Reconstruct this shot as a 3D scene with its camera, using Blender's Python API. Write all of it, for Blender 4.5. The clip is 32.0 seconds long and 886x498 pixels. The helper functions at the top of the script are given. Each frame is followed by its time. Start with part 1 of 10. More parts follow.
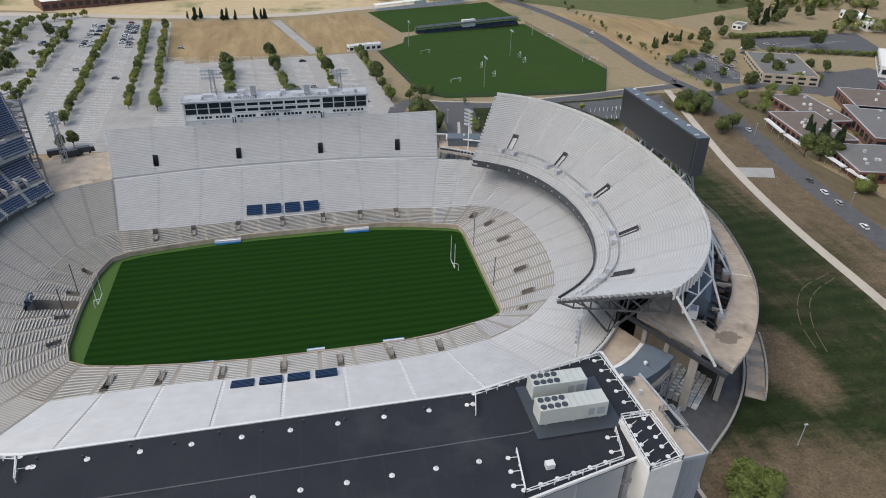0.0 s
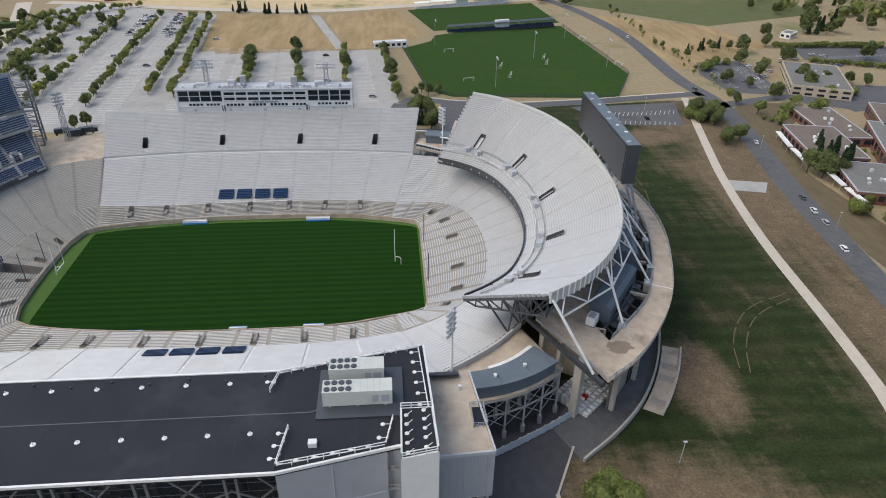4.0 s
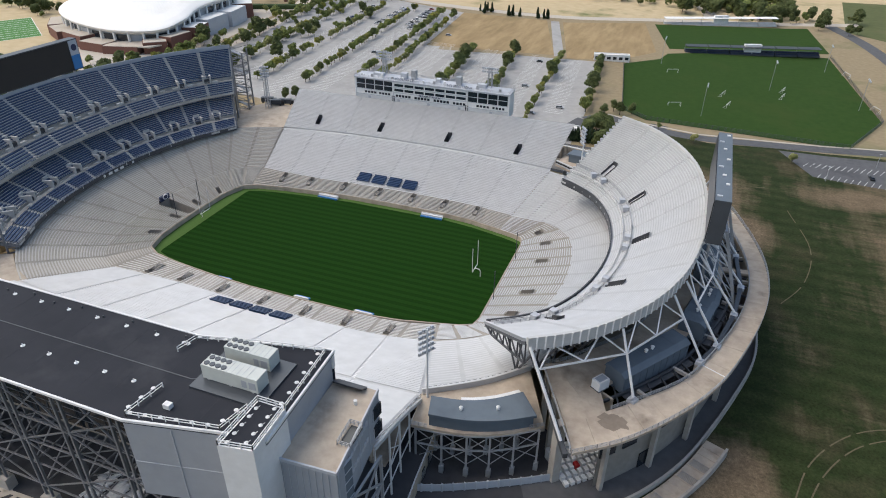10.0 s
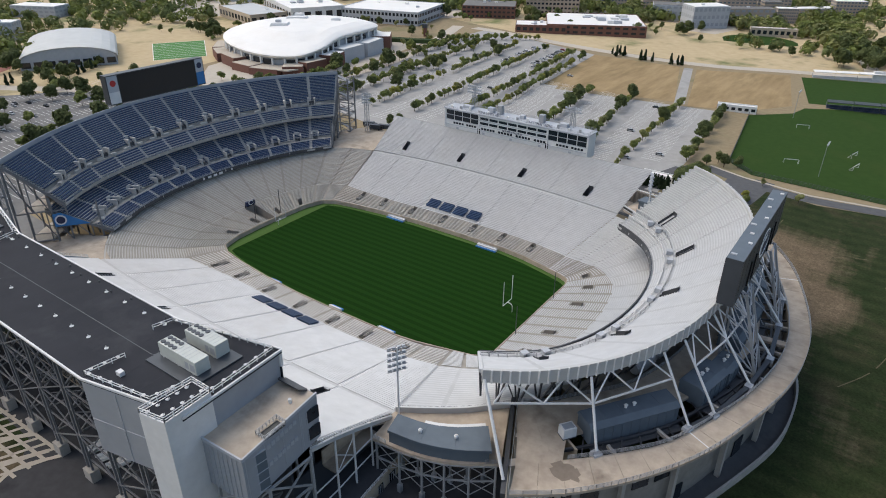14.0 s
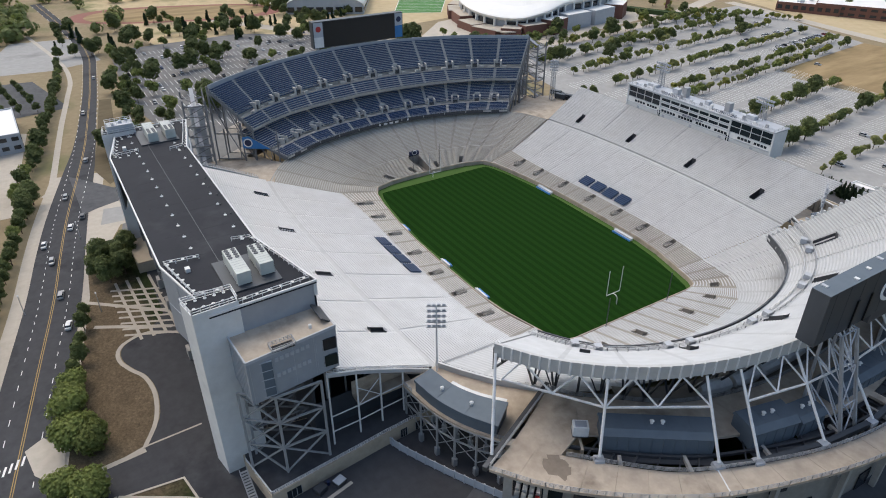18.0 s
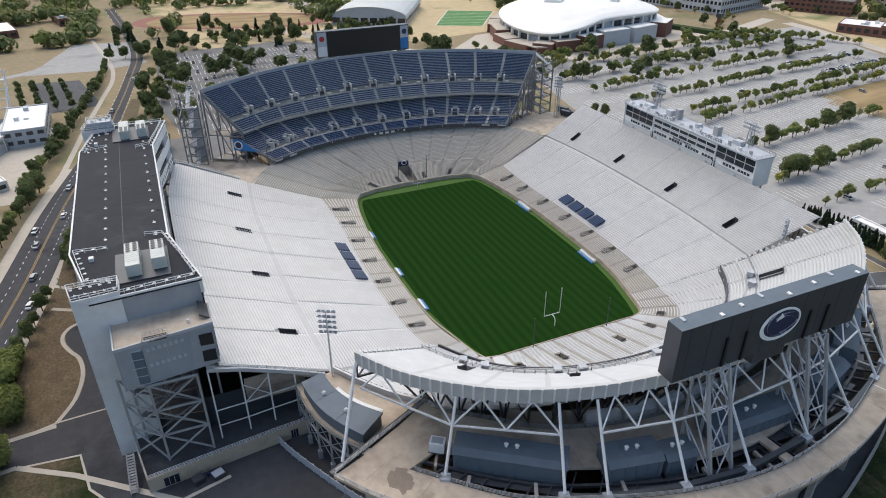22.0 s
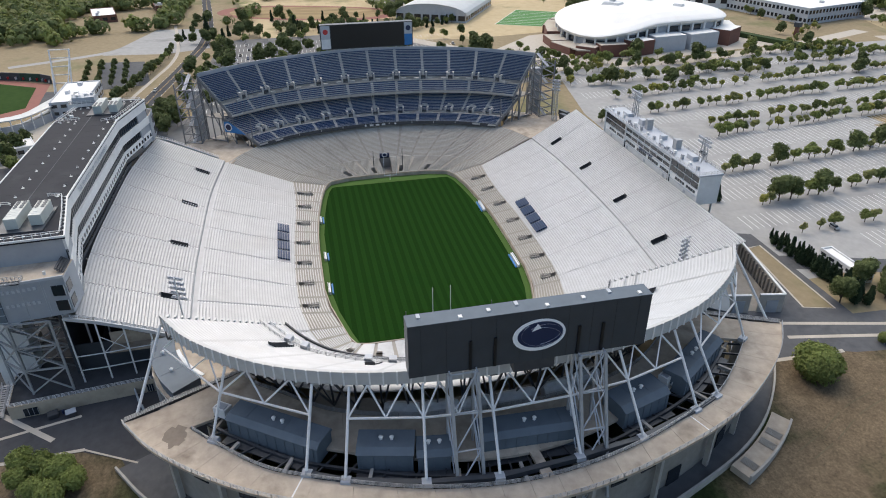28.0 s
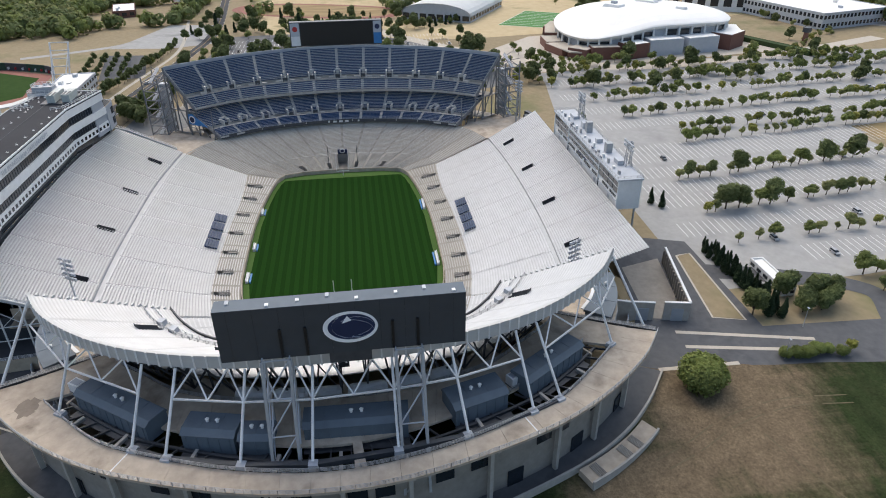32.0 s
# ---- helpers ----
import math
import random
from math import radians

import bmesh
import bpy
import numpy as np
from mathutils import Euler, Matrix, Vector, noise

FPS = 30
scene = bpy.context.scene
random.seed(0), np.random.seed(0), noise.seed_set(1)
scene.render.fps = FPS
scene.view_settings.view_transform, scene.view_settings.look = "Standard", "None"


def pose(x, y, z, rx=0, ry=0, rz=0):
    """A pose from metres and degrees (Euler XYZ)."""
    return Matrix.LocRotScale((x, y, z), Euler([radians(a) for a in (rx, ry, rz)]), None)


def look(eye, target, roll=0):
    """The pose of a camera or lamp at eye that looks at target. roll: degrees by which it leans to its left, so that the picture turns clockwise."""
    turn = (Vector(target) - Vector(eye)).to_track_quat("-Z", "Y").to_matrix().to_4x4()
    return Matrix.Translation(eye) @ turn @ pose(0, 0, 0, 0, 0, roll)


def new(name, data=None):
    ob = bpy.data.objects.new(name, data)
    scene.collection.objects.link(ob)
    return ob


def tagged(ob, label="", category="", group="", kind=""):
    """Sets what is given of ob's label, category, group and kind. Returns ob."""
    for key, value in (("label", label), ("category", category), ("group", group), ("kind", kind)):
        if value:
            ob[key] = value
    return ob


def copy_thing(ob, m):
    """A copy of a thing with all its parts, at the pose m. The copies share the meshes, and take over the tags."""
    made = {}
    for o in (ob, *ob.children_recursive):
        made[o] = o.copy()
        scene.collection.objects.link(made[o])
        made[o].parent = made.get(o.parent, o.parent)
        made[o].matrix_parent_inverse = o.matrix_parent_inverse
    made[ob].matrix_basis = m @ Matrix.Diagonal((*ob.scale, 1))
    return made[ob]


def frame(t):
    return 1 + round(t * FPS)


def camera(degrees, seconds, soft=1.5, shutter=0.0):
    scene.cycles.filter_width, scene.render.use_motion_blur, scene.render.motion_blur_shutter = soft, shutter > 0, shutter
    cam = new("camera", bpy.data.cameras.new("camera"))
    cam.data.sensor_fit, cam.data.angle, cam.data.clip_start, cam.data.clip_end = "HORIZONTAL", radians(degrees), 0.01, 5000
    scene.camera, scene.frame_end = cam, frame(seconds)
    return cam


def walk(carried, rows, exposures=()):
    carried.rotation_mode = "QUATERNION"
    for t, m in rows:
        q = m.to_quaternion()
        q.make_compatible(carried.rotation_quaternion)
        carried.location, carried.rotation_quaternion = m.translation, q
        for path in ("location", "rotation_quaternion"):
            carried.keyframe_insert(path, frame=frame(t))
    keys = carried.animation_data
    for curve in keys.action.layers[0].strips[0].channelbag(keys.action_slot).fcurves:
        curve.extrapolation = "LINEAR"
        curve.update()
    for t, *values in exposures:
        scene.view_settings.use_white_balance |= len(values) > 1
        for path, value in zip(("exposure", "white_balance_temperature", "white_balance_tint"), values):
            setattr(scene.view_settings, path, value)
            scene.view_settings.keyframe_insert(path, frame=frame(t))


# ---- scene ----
# x: along the pitch, y: across it, origin on the midfield spot, z up from the turf
cam = camera(68.0, 32.0, soft=1.0)
METRES, EYE, TILT, LEAN, TURN = 337.6, 120.2, 0.0, 0.0, -12.6
ROWS = [
    (0.0, 0.0, 0.0, 0.0, 0.54, -30.93, -0.9),
    (0.5, 0.0157, -0.0003, 0.0004, 0.62, -30.93, -0.92),
    (1.0, 0.0319, -0.0007, 0.0011, 0.7, -30.93, -0.91),
    (1.5, 0.0483, -0.0012, 0.0017, 0.78, -30.93, -0.92),
    (2.0, 0.0649, -0.0016, 0.0022, 0.85, -30.93, -0.92),
    (2.5, 0.0816, -0.0019, 0.0028, 0.92, -30.92, -0.92),
    (4.5, 0.1444, -0.0017, 0.0044, 12.69, -31.15, -0.87),
    (5.0, 0.1573, 0.0009, 0.0048, 20.46, -31.31, -0.78),
    (5.5, 0.1699, 0.006, 0.0049, 31.7, -31.46, -0.58),
    (6.0, 0.1814, 0.0122, 0.0052, 32.66, -31.57, -0.48),
    (6.5, 0.1921, 0.0184, 0.0057, 32.74, -31.58, -0.52),
    (7.0, 0.204, 0.0252, 0.0057, 32.82, -31.57, -0.54),
    (7.5, 0.2167, 0.0325, 0.0058, 32.92, -31.56, -0.54),
    (8.0, 0.23, 0.0402, 0.0058, 33.0, -31.55, -0.55),
    (8.5, 0.2438, 0.0484, 0.0057, 33.06, -31.48, -0.54),
    (9.0, 0.2577, 0.0566, 0.006, 33.13, -31.17, -0.56),
    (9.5, 0.2715, 0.0647, 0.0058, 33.2, -31.0, -0.56),
    (10.0, 0.2845, 0.0723, 0.0058, 33.48, -30.99, -0.57),
    (10.5, 0.2968, 0.0803, 0.0061, 34.95, -30.64, -0.57),
    (11.0, 0.3084, 0.0875, 0.0061, 35.05, -29.21, -0.6),
    (11.5, 0.3195, 0.0944, 0.0061, 35.26, -27.75, -0.61),
    (12.0, 0.3303, 0.101, 0.0057, 35.5, -26.37, -0.6),
    (12.5, 0.3409, 0.1075, 0.0053, 37.5, -26.22, -0.56),
    (13.0, 0.3518, 0.1154, 0.0051, 40.54, -26.3, -0.53),
    (13.5, 0.3633, 0.1239, 0.005, 44.23, -27.12, -0.44),
    (14.0, 0.3744, 0.1335, 0.005, 47.96, -27.99, -0.4),
    (14.5, 0.3851, 0.144, 0.0051, 51.72, -28.82, -0.32),
    (15.0, 0.395, 0.1549, 0.0048, 56.3, -29.27, -0.23),
    (15.5, 0.4042, 0.167, 0.0049, 61.22, -29.7, -0.1),
    (17.5, 0.4342, 0.2205, 0.0055, 69.11, -30.78, 0.06),
    (18.0, 0.4405, 0.2345, 0.0055, 71.01, -30.77, 0.11),
    (18.5, 0.4462, 0.2488, 0.0057, 73.17, -30.77, 0.14),
    (19.0, 0.4513, 0.2635, 0.0058, 74.48, -30.79, 0.15),
    (19.5, 0.4562, 0.2783, 0.0059, 75.71, -30.8, 0.18),
    (20.0, 0.4608, 0.2933, 0.0061, 76.8, -30.49, 0.19),
    (20.5, 0.4653, 0.3087, 0.0062, 77.87, -29.95, 0.22),
    (21.0, 0.4695, 0.3245, 0.0065, 78.5, -29.77, 0.22),
    (21.5, 0.4734, 0.3402, 0.0067, 78.56, -29.78, 0.21),
    (22.0, 0.4772, 0.356, 0.0069, 78.62, -29.77, 0.2),
    (22.5, 0.4809, 0.372, 0.007, 78.67, -29.78, 0.2),
    (23.0, 0.4846, 0.3879, 0.0073, 78.74, -29.78, 0.17),
    (23.5, 0.4884, 0.4041, 0.0073, 78.91, -29.79, 0.17),
    (24.0, 0.4923, 0.4205, 0.0076, 79.16, -29.8, 0.16),
    (24.5, 0.4962, 0.4371, 0.0078, 79.42, -29.82, 0.15),
    (25.0, 0.5, 0.4541, 0.0081, 79.78, -29.84, 0.15),
    (25.5, 0.5037, 0.4707, 0.0084, 81.0, -29.86, 0.17),
    (27.5, 0.512, 0.5396, 0.0083, 89.12, -29.84, 0.4),
    (28.0, 0.5133, 0.5566, 0.0086, 90.17, -29.85, 0.41),
    (28.5, 0.5143, 0.5736, 0.0088, 91.21, -29.82, 0.43),
    (29.0, 0.5149, 0.5906, 0.0088, 92.32, -29.82, 0.45),
    (29.5, 0.515, 0.6077, 0.0089, 92.86, -29.85, 0.46),
    (30.0, 0.5152, 0.6245, 0.0087, 93.05, -29.84, 0.46),
    (30.5, 0.5153, 0.6412, 0.0084, 93.16, -29.82, 0.45),
    (31.0, 0.5154, 0.6579, 0.0082, 93.21, -29.8, 0.45),
    (31.5, 0.5155, 0.6743, 0.0077, 93.67, -29.79, 0.45),
    (32.0, 0.5153, 0.6908, 0.0075, 94.81, -29.78, 0.47),
]
walk(cam, [(t, pose(11.04, -180.95, EYE, TILT, LEAN, TURN) @ pose(METRES * x, METRES * y, METRES * z, 90 + pitch, roll, yaw)) for t, x, y, z, yaw, pitch, roll in ROWS], exposures=[(0.0, 0.03, 6520, 6.5), (4.5, 0.14, 6520, 6.5), (9.0, 0.22, 6520, 6.5), (14.0, 0.03, 6520, 6.5), (20.0, 0.2, 6520, 6.5), (32.0, 0.26, 6520, 6.5)])

# ---- light ----
world = bpy.data.worlds.new("sky")
scene.world = world
world.use_nodes = True
wn = world.node_tree
sky = wn.nodes.new("ShaderNodeTexSky")
sky.sky_type, sky.sun_disc = "NISHITA", False
sky.sun_elevation, sky.sun_rotation = radians(52), radians(250)
sky.air_density, sky.dust_density, sky.ozone_density = 1.0, 4.0, 1.0
wn.links.new(sky.outputs[0], wn.nodes["Background"].inputs[0])
wn.nodes["Background"].inputs[1].default_value = 0.2
sun = new("sun", bpy.data.lights.new("sun", "SUN"))
sun.data.energy, sun.data.angle, sun.data.color = 0.8, radians(24), (1.0, 0.97, 0.93)
# the sun stands over the far side of the press box
sun.matrix_world = look((-150, 170, 290), (0, 0, 0))

# ---- materials ----


def mat(name, colour, second=None, scale=1.0, rough=0.8, metal=0.0, fine=None, stain=None, stain_scale=0.05, spread=0.5, bump=0.0, island=0.0, stretch=(1, 1, 1), grime=0.35, sheen=0.5):
    """A painted or mineral surface: base colour, grain of a second colour, large stains, bump."""
    m = bpy.data.materials.new(name)
    m.use_nodes = True
    nt = m.node_tree
    b = nt.nodes["Principled BSDF"]
    b.inputs["Roughness"].default_value, b.inputs["Metallic"].default_value = rough, metal
    b.inputs["Specular IOR Level"].default_value = sheen
    geo = nt.nodes.new("ShaderNodeNewGeometry")
    mapping = nt.nodes.new("ShaderNodeMapping")
    mapping.inputs["Scale"].default_value = stretch
    nt.links.new(geo.outputs["Position"], mapping.inputs["Vector"])

    def noise_at(size, detail):
        n = nt.nodes.new("ShaderNodeTexNoise")
        n.inputs["Scale"].default_value, n.inputs["Detail"].default_value = size, detail
        n.inputs["Roughness"].default_value = 0.6
        nt.links.new(mapping.outputs[0], n.inputs["Vector"])
        return n

    def mix(fac, a, c, low, high):
        r = nt.nodes.new("ShaderNodeMapRange")
        r.inputs[1].default_value, r.inputs[2].default_value = low, high
        nt.links.new(fac, r.inputs[0])
        x = nt.nodes.new("ShaderNodeMix")
        x.data_type = "RGBA"
        nt.links.new(r.outputs[0], x.inputs[0])
        for value, socket in ((a, x.inputs[6]), (c, x.inputs[7])):
            if isinstance(value, tuple):
                socket.default_value = (*value, 1)
            else:
                nt.links.new(value, socket)
        return x.outputs[2]

    if second is None:
        second = tuple(c * 0.82 for c in colour)
    grain = noise_at(scale, 6)
    col = mix(grain.outputs[0], colour, second, 0.5 - spread / 2, 0.5 + spread / 2)
    if stain:
        big = noise_at(stain_scale, 5)
        col = mix(big.outputs[0], col, stain, 0.55, 0.55 + grime)
    if island:
        info = nt.nodes.new("ShaderNodeObjectInfo")
        add = nt.nodes.new("ShaderNodeMath")
        add.operation = "ADD"
        nt.links.new(info.outputs["Random"], add.inputs[0])
        nt.links.new(geo.outputs["Random Per Island"], add.inputs[1])
        hsv = nt.nodes.new("ShaderNodeHueSaturation")
        r = nt.nodes.new("ShaderNodeMapRange")
        r.inputs[2].default_value, r.inputs[3].default_value, r.inputs[4].default_value = 2.0, 1 - island, 1 + island
        nt.links.new(add.outputs[0], r.inputs[0])
        nt.links.new(r.outputs[0], hsv.inputs["Value"])
        nt.links.new(col, hsv.inputs["Color"])
        col = hsv.outputs[0]
    nt.links.new(col, b.inputs["Base Color"])
    if bump:
        bp = nt.nodes.new("ShaderNodeBump")
        bp.inputs["Strength"].default_value, bp.inputs["Distance"].default_value = bump, 0.05
        nt.links.new(noise_at(scale * 3, 5).outputs[0], bp.inputs["Height"])
        nt.links.new(bp.outputs[0], b.inputs["Normal"])
    return m


ALU = mat("white_aluminium", (0.56, 0.565, 0.565), (0.47, 0.475, 0.475), 0.25, 0.5, 0.15, stain=(0.46, 0.45, 0.43), stain_scale=0.06)
ALU_DECK = mat("white_tread", (0.49, 0.495, 0.495), (0.41, 0.415, 0.415), 0.3, 0.6, 0.1, stain=(0.4, 0.39, 0.37), stain_scale=0.08)
ALU_OLD = mat("weathered_bench", (0.46, 0.44, 0.4), (0.38, 0.365, 0.33), 0.3, 0.6, 0.1, stain=(0.33, 0.31, 0.28), stain_scale=0.05)
WEST_ALU = mat("grey_white_bench", (0.56, 0.565, 0.565), (0.47, 0.475, 0.475), 0.3, 0.5, 0.15, stain=(0.48, 0.475, 0.46), stain_scale=0.06)
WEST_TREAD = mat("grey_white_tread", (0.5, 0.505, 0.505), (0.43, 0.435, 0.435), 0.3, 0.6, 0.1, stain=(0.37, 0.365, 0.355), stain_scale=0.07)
# the shadow between benches is put into this darker tread colour
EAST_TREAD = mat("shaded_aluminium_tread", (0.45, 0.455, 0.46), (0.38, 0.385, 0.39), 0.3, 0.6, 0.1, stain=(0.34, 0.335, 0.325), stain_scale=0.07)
CONCRETE = mat("concrete", (0.42, 0.395, 0.355), (0.33, 0.31, 0.28), 0.6, 0.9, stain=(0.24, 0.22, 0.195), stain_scale=0.07, bump=0.3, sheen=0.12)
# dirty concrete; its dark tone also paints shade under the walk and in stairs
CONC_DARK = mat("dirty_and_shaded_concrete", (0.31, 0.285, 0.25), (0.23, 0.21, 0.185), 0.5, 0.9, stain=(0.17, 0.155, 0.135), stain_scale=0.06, bump=0.3, sheen=0.12)
CONC_TAN = mat("tan_concrete", (0.5, 0.425, 0.34), (0.37, 0.31, 0.245), 0.3, 0.9, stain=(0.2, 0.165, 0.13), stain_scale=0.11, bump=0.3, sheen=0.12, spread=0.35, grime=0.22)
BLUE = mat("navy_seat", (0.016, 0.047, 0.118), (0.012, 0.037, 0.094), 0.5, 0.45, spread=0.7, stain=(0.035, 0.075, 0.14), stain_scale=0.1)
STEEL = mat("galvanised_steel", (0.4, 0.41, 0.42), (0.31, 0.32, 0.33), 0.6, 0.5, 0.25, stain=(0.24, 0.235, 0.23), stain_scale=0.2)
STEEL_WHITE = mat("white_painted_steel", (0.75, 0.75, 0.74), (0.62, 0.62, 0.61), 0.5, 0.5, stain=(0.5, 0.48, 0.45), stain_scale=0.25)
# dark steel; also used to paint shade in stair wells and mouths
STEEL_DARK = mat("dark_steel_and_shade", (0.075, 0.08, 0.088), (0.05, 0.053, 0.06), 0.5, 0.5, 0.3)
WHITE = mat("white_paint", (0.72, 0.72, 0.71), (0.62, 0.62, 0.61), 0.4, 0.55, stain=(0.52, 0.51, 0.49), stain_scale=0.15)
LIGHT_GREY = mat("light_grey_panel", (0.45, 0.47, 0.5), (0.39, 0.41, 0.44), 0.4, 0.5, stain=(0.34, 0.355, 0.38), stain_scale=0.1)
MID_GREY = mat("grey_metal_panel", (0.35, 0.37, 0.4), (0.3, 0.32, 0.35), 0.3, 0.5, 0.1, stain=(0.25, 0.265, 0.29), stain_scale=0.1)
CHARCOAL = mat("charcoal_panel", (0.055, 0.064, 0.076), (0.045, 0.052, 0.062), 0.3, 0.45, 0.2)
BLACK = mat("black_screen_and_shade", (0.006, 0.007, 0.009), (0.008, 0.009, 0.012), 0.5, 0.35)
ROOF = mat("dark_roof_membrane", (0.028, 0.03, 0.037), (0.02, 0.022, 0.028), 0.15, 0.75, stain=(0.052, 0.054, 0.06), stain_scale=0.06, bump=0.15, sheen=0.15, grime=0.2)
ROOF_SEAM = mat("roof_seam", (0.11, 0.115, 0.125), (0.08, 0.085, 0.095), 0.5, 0.8)
SLATE = mat("slate_blue_metal", (0.125, 0.152, 0.18), (0.105, 0.13, 0.155), 0.4, 0.55, 0.0, stain=(0.09, 0.11, 0.13), stain_scale=0.15, sheen=0.2)
GLASS = mat("tinted_glass", (0.015, 0.02, 0.026), (0.02, 0.026, 0.034), 0.5, 0.08)
TURF = mat("pitch_turf", (0.0075, 0.027, 0.0042), (0.0105, 0.033, 0.0056), 1.5, 0.95, stain=(0.0085, 0.031, 0.005), stain_scale=0.05, bump=0.5, sheen=0.03)
TURF_LIGHT = mat("light_turf", (0.07, 0.125, 0.032), (0.058, 0.108, 0.027), 1.5, 0.95, bump=0.5, sheen=0.12)
GRASS_DRY = mat("dry_grass", (0.3, 0.24, 0.152), (0.23, 0.185, 0.112), 0.35, 0.95, stain=(0.12, 0.135, 0.055), stain_scale=0.018, bump=0.6, sheen=0.12, grime=0.2)
GRASS_WORN = mat("worn_grass", (0.15, 0.12, 0.075), (0.105, 0.085, 0.052), 0.3, 0.95, stain=(0.06, 0.058, 0.03), stain_scale=0.03, bump=0.6, stretch=(1, 0.4, 1), sheen=0.12)
STRAW = mat("straw_field", (0.36, 0.265, 0.145), (0.23, 0.165, 0.085), 0.12, 0.95, stain=(0.2, 0.16, 0.085), stain_scale=0.03, bump=0.4, stretch=(1, 0.2, 1), sheen=0.12, spread=0.35, grime=0.2)
GRASS = mat("mown_grass", (0.026, 0.055, 0.0125), (0.036, 0.068, 0.0165), 0.3, 0.95, stain=(0.044, 0.066, 0.018), stain_scale=0.02, bump=0.5, sheen=0.05, grime=0.2)
GRASS_PALE = mat("pale_mown_grass", (0.085, 0.1, 0.042), (0.11, 0.122, 0.054), 0.2, 0.95, stain=(0.15, 0.13, 0.07), stain_scale=0.02, bump=0.5, sheen=0.1, grime=0.25)
ASPHALT = mat("asphalt", (0.118, 0.12, 0.125), (0.088, 0.09, 0.094), 0.4, 0.9, stain=(0.05, 0.051, 0.055), stain_scale=0.05, bump=0.3, sheen=0.12)
ROAD_DARK = mat("dark_fresh_asphalt", (0.072, 0.073, 0.078), (0.054, 0.055, 0.059), 0.4, 0.9, stain=(0.037, 0.038, 0.042), stain_scale=0.05, bump=0.3, sheen=0.12, grime=0.15)
LOT_DARK = mat("grey_asphalt", (0.2, 0.198, 0.193), (0.155, 0.153, 0.149), 0.3, 0.9, stain=(0.11, 0.109, 0.106), stain_scale=0.04, bump=0.3, sheen=0.12)
# bleached asphalt and paving, both lightened further to carry distant sunlight
LOT = mat("sunbleached_asphalt", (0.37, 0.364, 0.348), (0.3, 0.295, 0.282), 0.3, 0.9, stain=(0.16, 0.158, 0.153), stain_scale=0.04, bump=0.3, sheen=0.12)
PAVING = mat("paving", (0.5, 0.45, 0.38), (0.42, 0.38, 0.32), 0.5, 0.9, stain=(0.33, 0.29, 0.24), stain_scale=0.06, bump=0.2, sheen=0.12)
LINE = mat("road_paint", (0.78, 0.78, 0.76), (0.62, 0.62, 0.6), 0.8, 0.7)
YELLOW = mat("yellow_road_paint", (0.38, 0.25, 0.07), (0.3, 0.2, 0.06), 0.8, 0.7)
BRICK = mat("red_brick", (0.175, 0.08, 0.058), (0.135, 0.062, 0.046), 0.8, 0.85, stain=(0.12, 0.05, 0.038), stain_scale=0.08)
TAN_WALL = mat("tan_masonry", (0.46, 0.39, 0.3), (0.39, 0.33, 0.25), 0.6, 0.85, stain=(0.22, 0.18, 0.13), stain_scale=0.12, bump=0.3)
WHITE_ROOF = mat("white_roof_membrane", (0.78, 0.765, 0.73), (0.72, 0.71, 0.68), 0.08, 0.6, stain=(0.66, 0.63, 0.58), stain_scale=0.03)
GREY_ROOF = mat("gravel_roof", (0.17, 0.165, 0.155), (0.13, 0.127, 0.12), 0.3, 0.9, stain=(0.1, 0.098, 0.092), stain_scale=0.06)
TRACK = mat("red_running_track", (0.26, 0.1, 0.075), (0.22, 0.085, 0.065), 0.3, 0.9)
NAVY = mat("navy_paint", (0.01, 0.022, 0.075), (0.008, 0.018, 0.06), 0.5, 0.4)
SKY_BLUE = mat("bright_blue_banner", (0.03, 0.19, 0.45), (0.025, 0.15, 0.38), 0.5, 0.5)
RED = mat("red_paint", (0.45, 0.03, 0.03), (0.38, 0.025, 0.025), 0.5, 0.45)
WALL_GREEN = mat("dark_green_wall", (0.012, 0.045, 0.028), (0.016, 0.055, 0.034), 0.5, 0.7)
BLUE_ROOF = mat("blue_metal_roof", (0.09, 0.2, 0.36), (0.075, 0.17, 0.32), 0.3, 0.5, stain=(0.16, 0.26, 0.38), stain_scale=0.1)
BROWN_ROOF = mat("brown_gravel_roof", (0.16, 0.128, 0.105), (0.125, 0.1, 0.082), 0.3, 0.9, stain=(0.09, 0.075, 0.062), stain_scale=0.06)
METAL_ROOF = mat("pale_grey_metal_roof", (0.5, 0.51, 0.5), (0.43, 0.44, 0.43), 0.1, 0.5, stain=(0.36, 0.37, 0.37), stain_scale=0.04)
NEEDLES = mat("clipped_hedge", (0.03, 0.052, 0.022), (0.06, 0.085, 0.035), 1.2, 0.95, bump=1.0, sheen=0.1)
BARK = mat("bark", (0.09, 0.07, 0.05), (0.06, 0.045, 0.032), 3.0, 0.95, bump=0.5)
# straw lightened so that its colour holds the sunshine on far ground
SUNLIT_STRAW = mat("sunlit_straw_field", (0.52, 0.42, 0.265), (0.43, 0.34, 0.2), 0.15, 0.95, stain=(0.15, 0.17, 0.07), stain_scale=0.018, bump=0.4, sheen=0.12, grime=0.15)
DORM = mat("brown_grey_masonry", (0.42, 0.35, 0.285), (0.35, 0.29, 0.235), 0.5, 0.85, stain=(0.2, 0.165, 0.13), stain_scale=0.05)


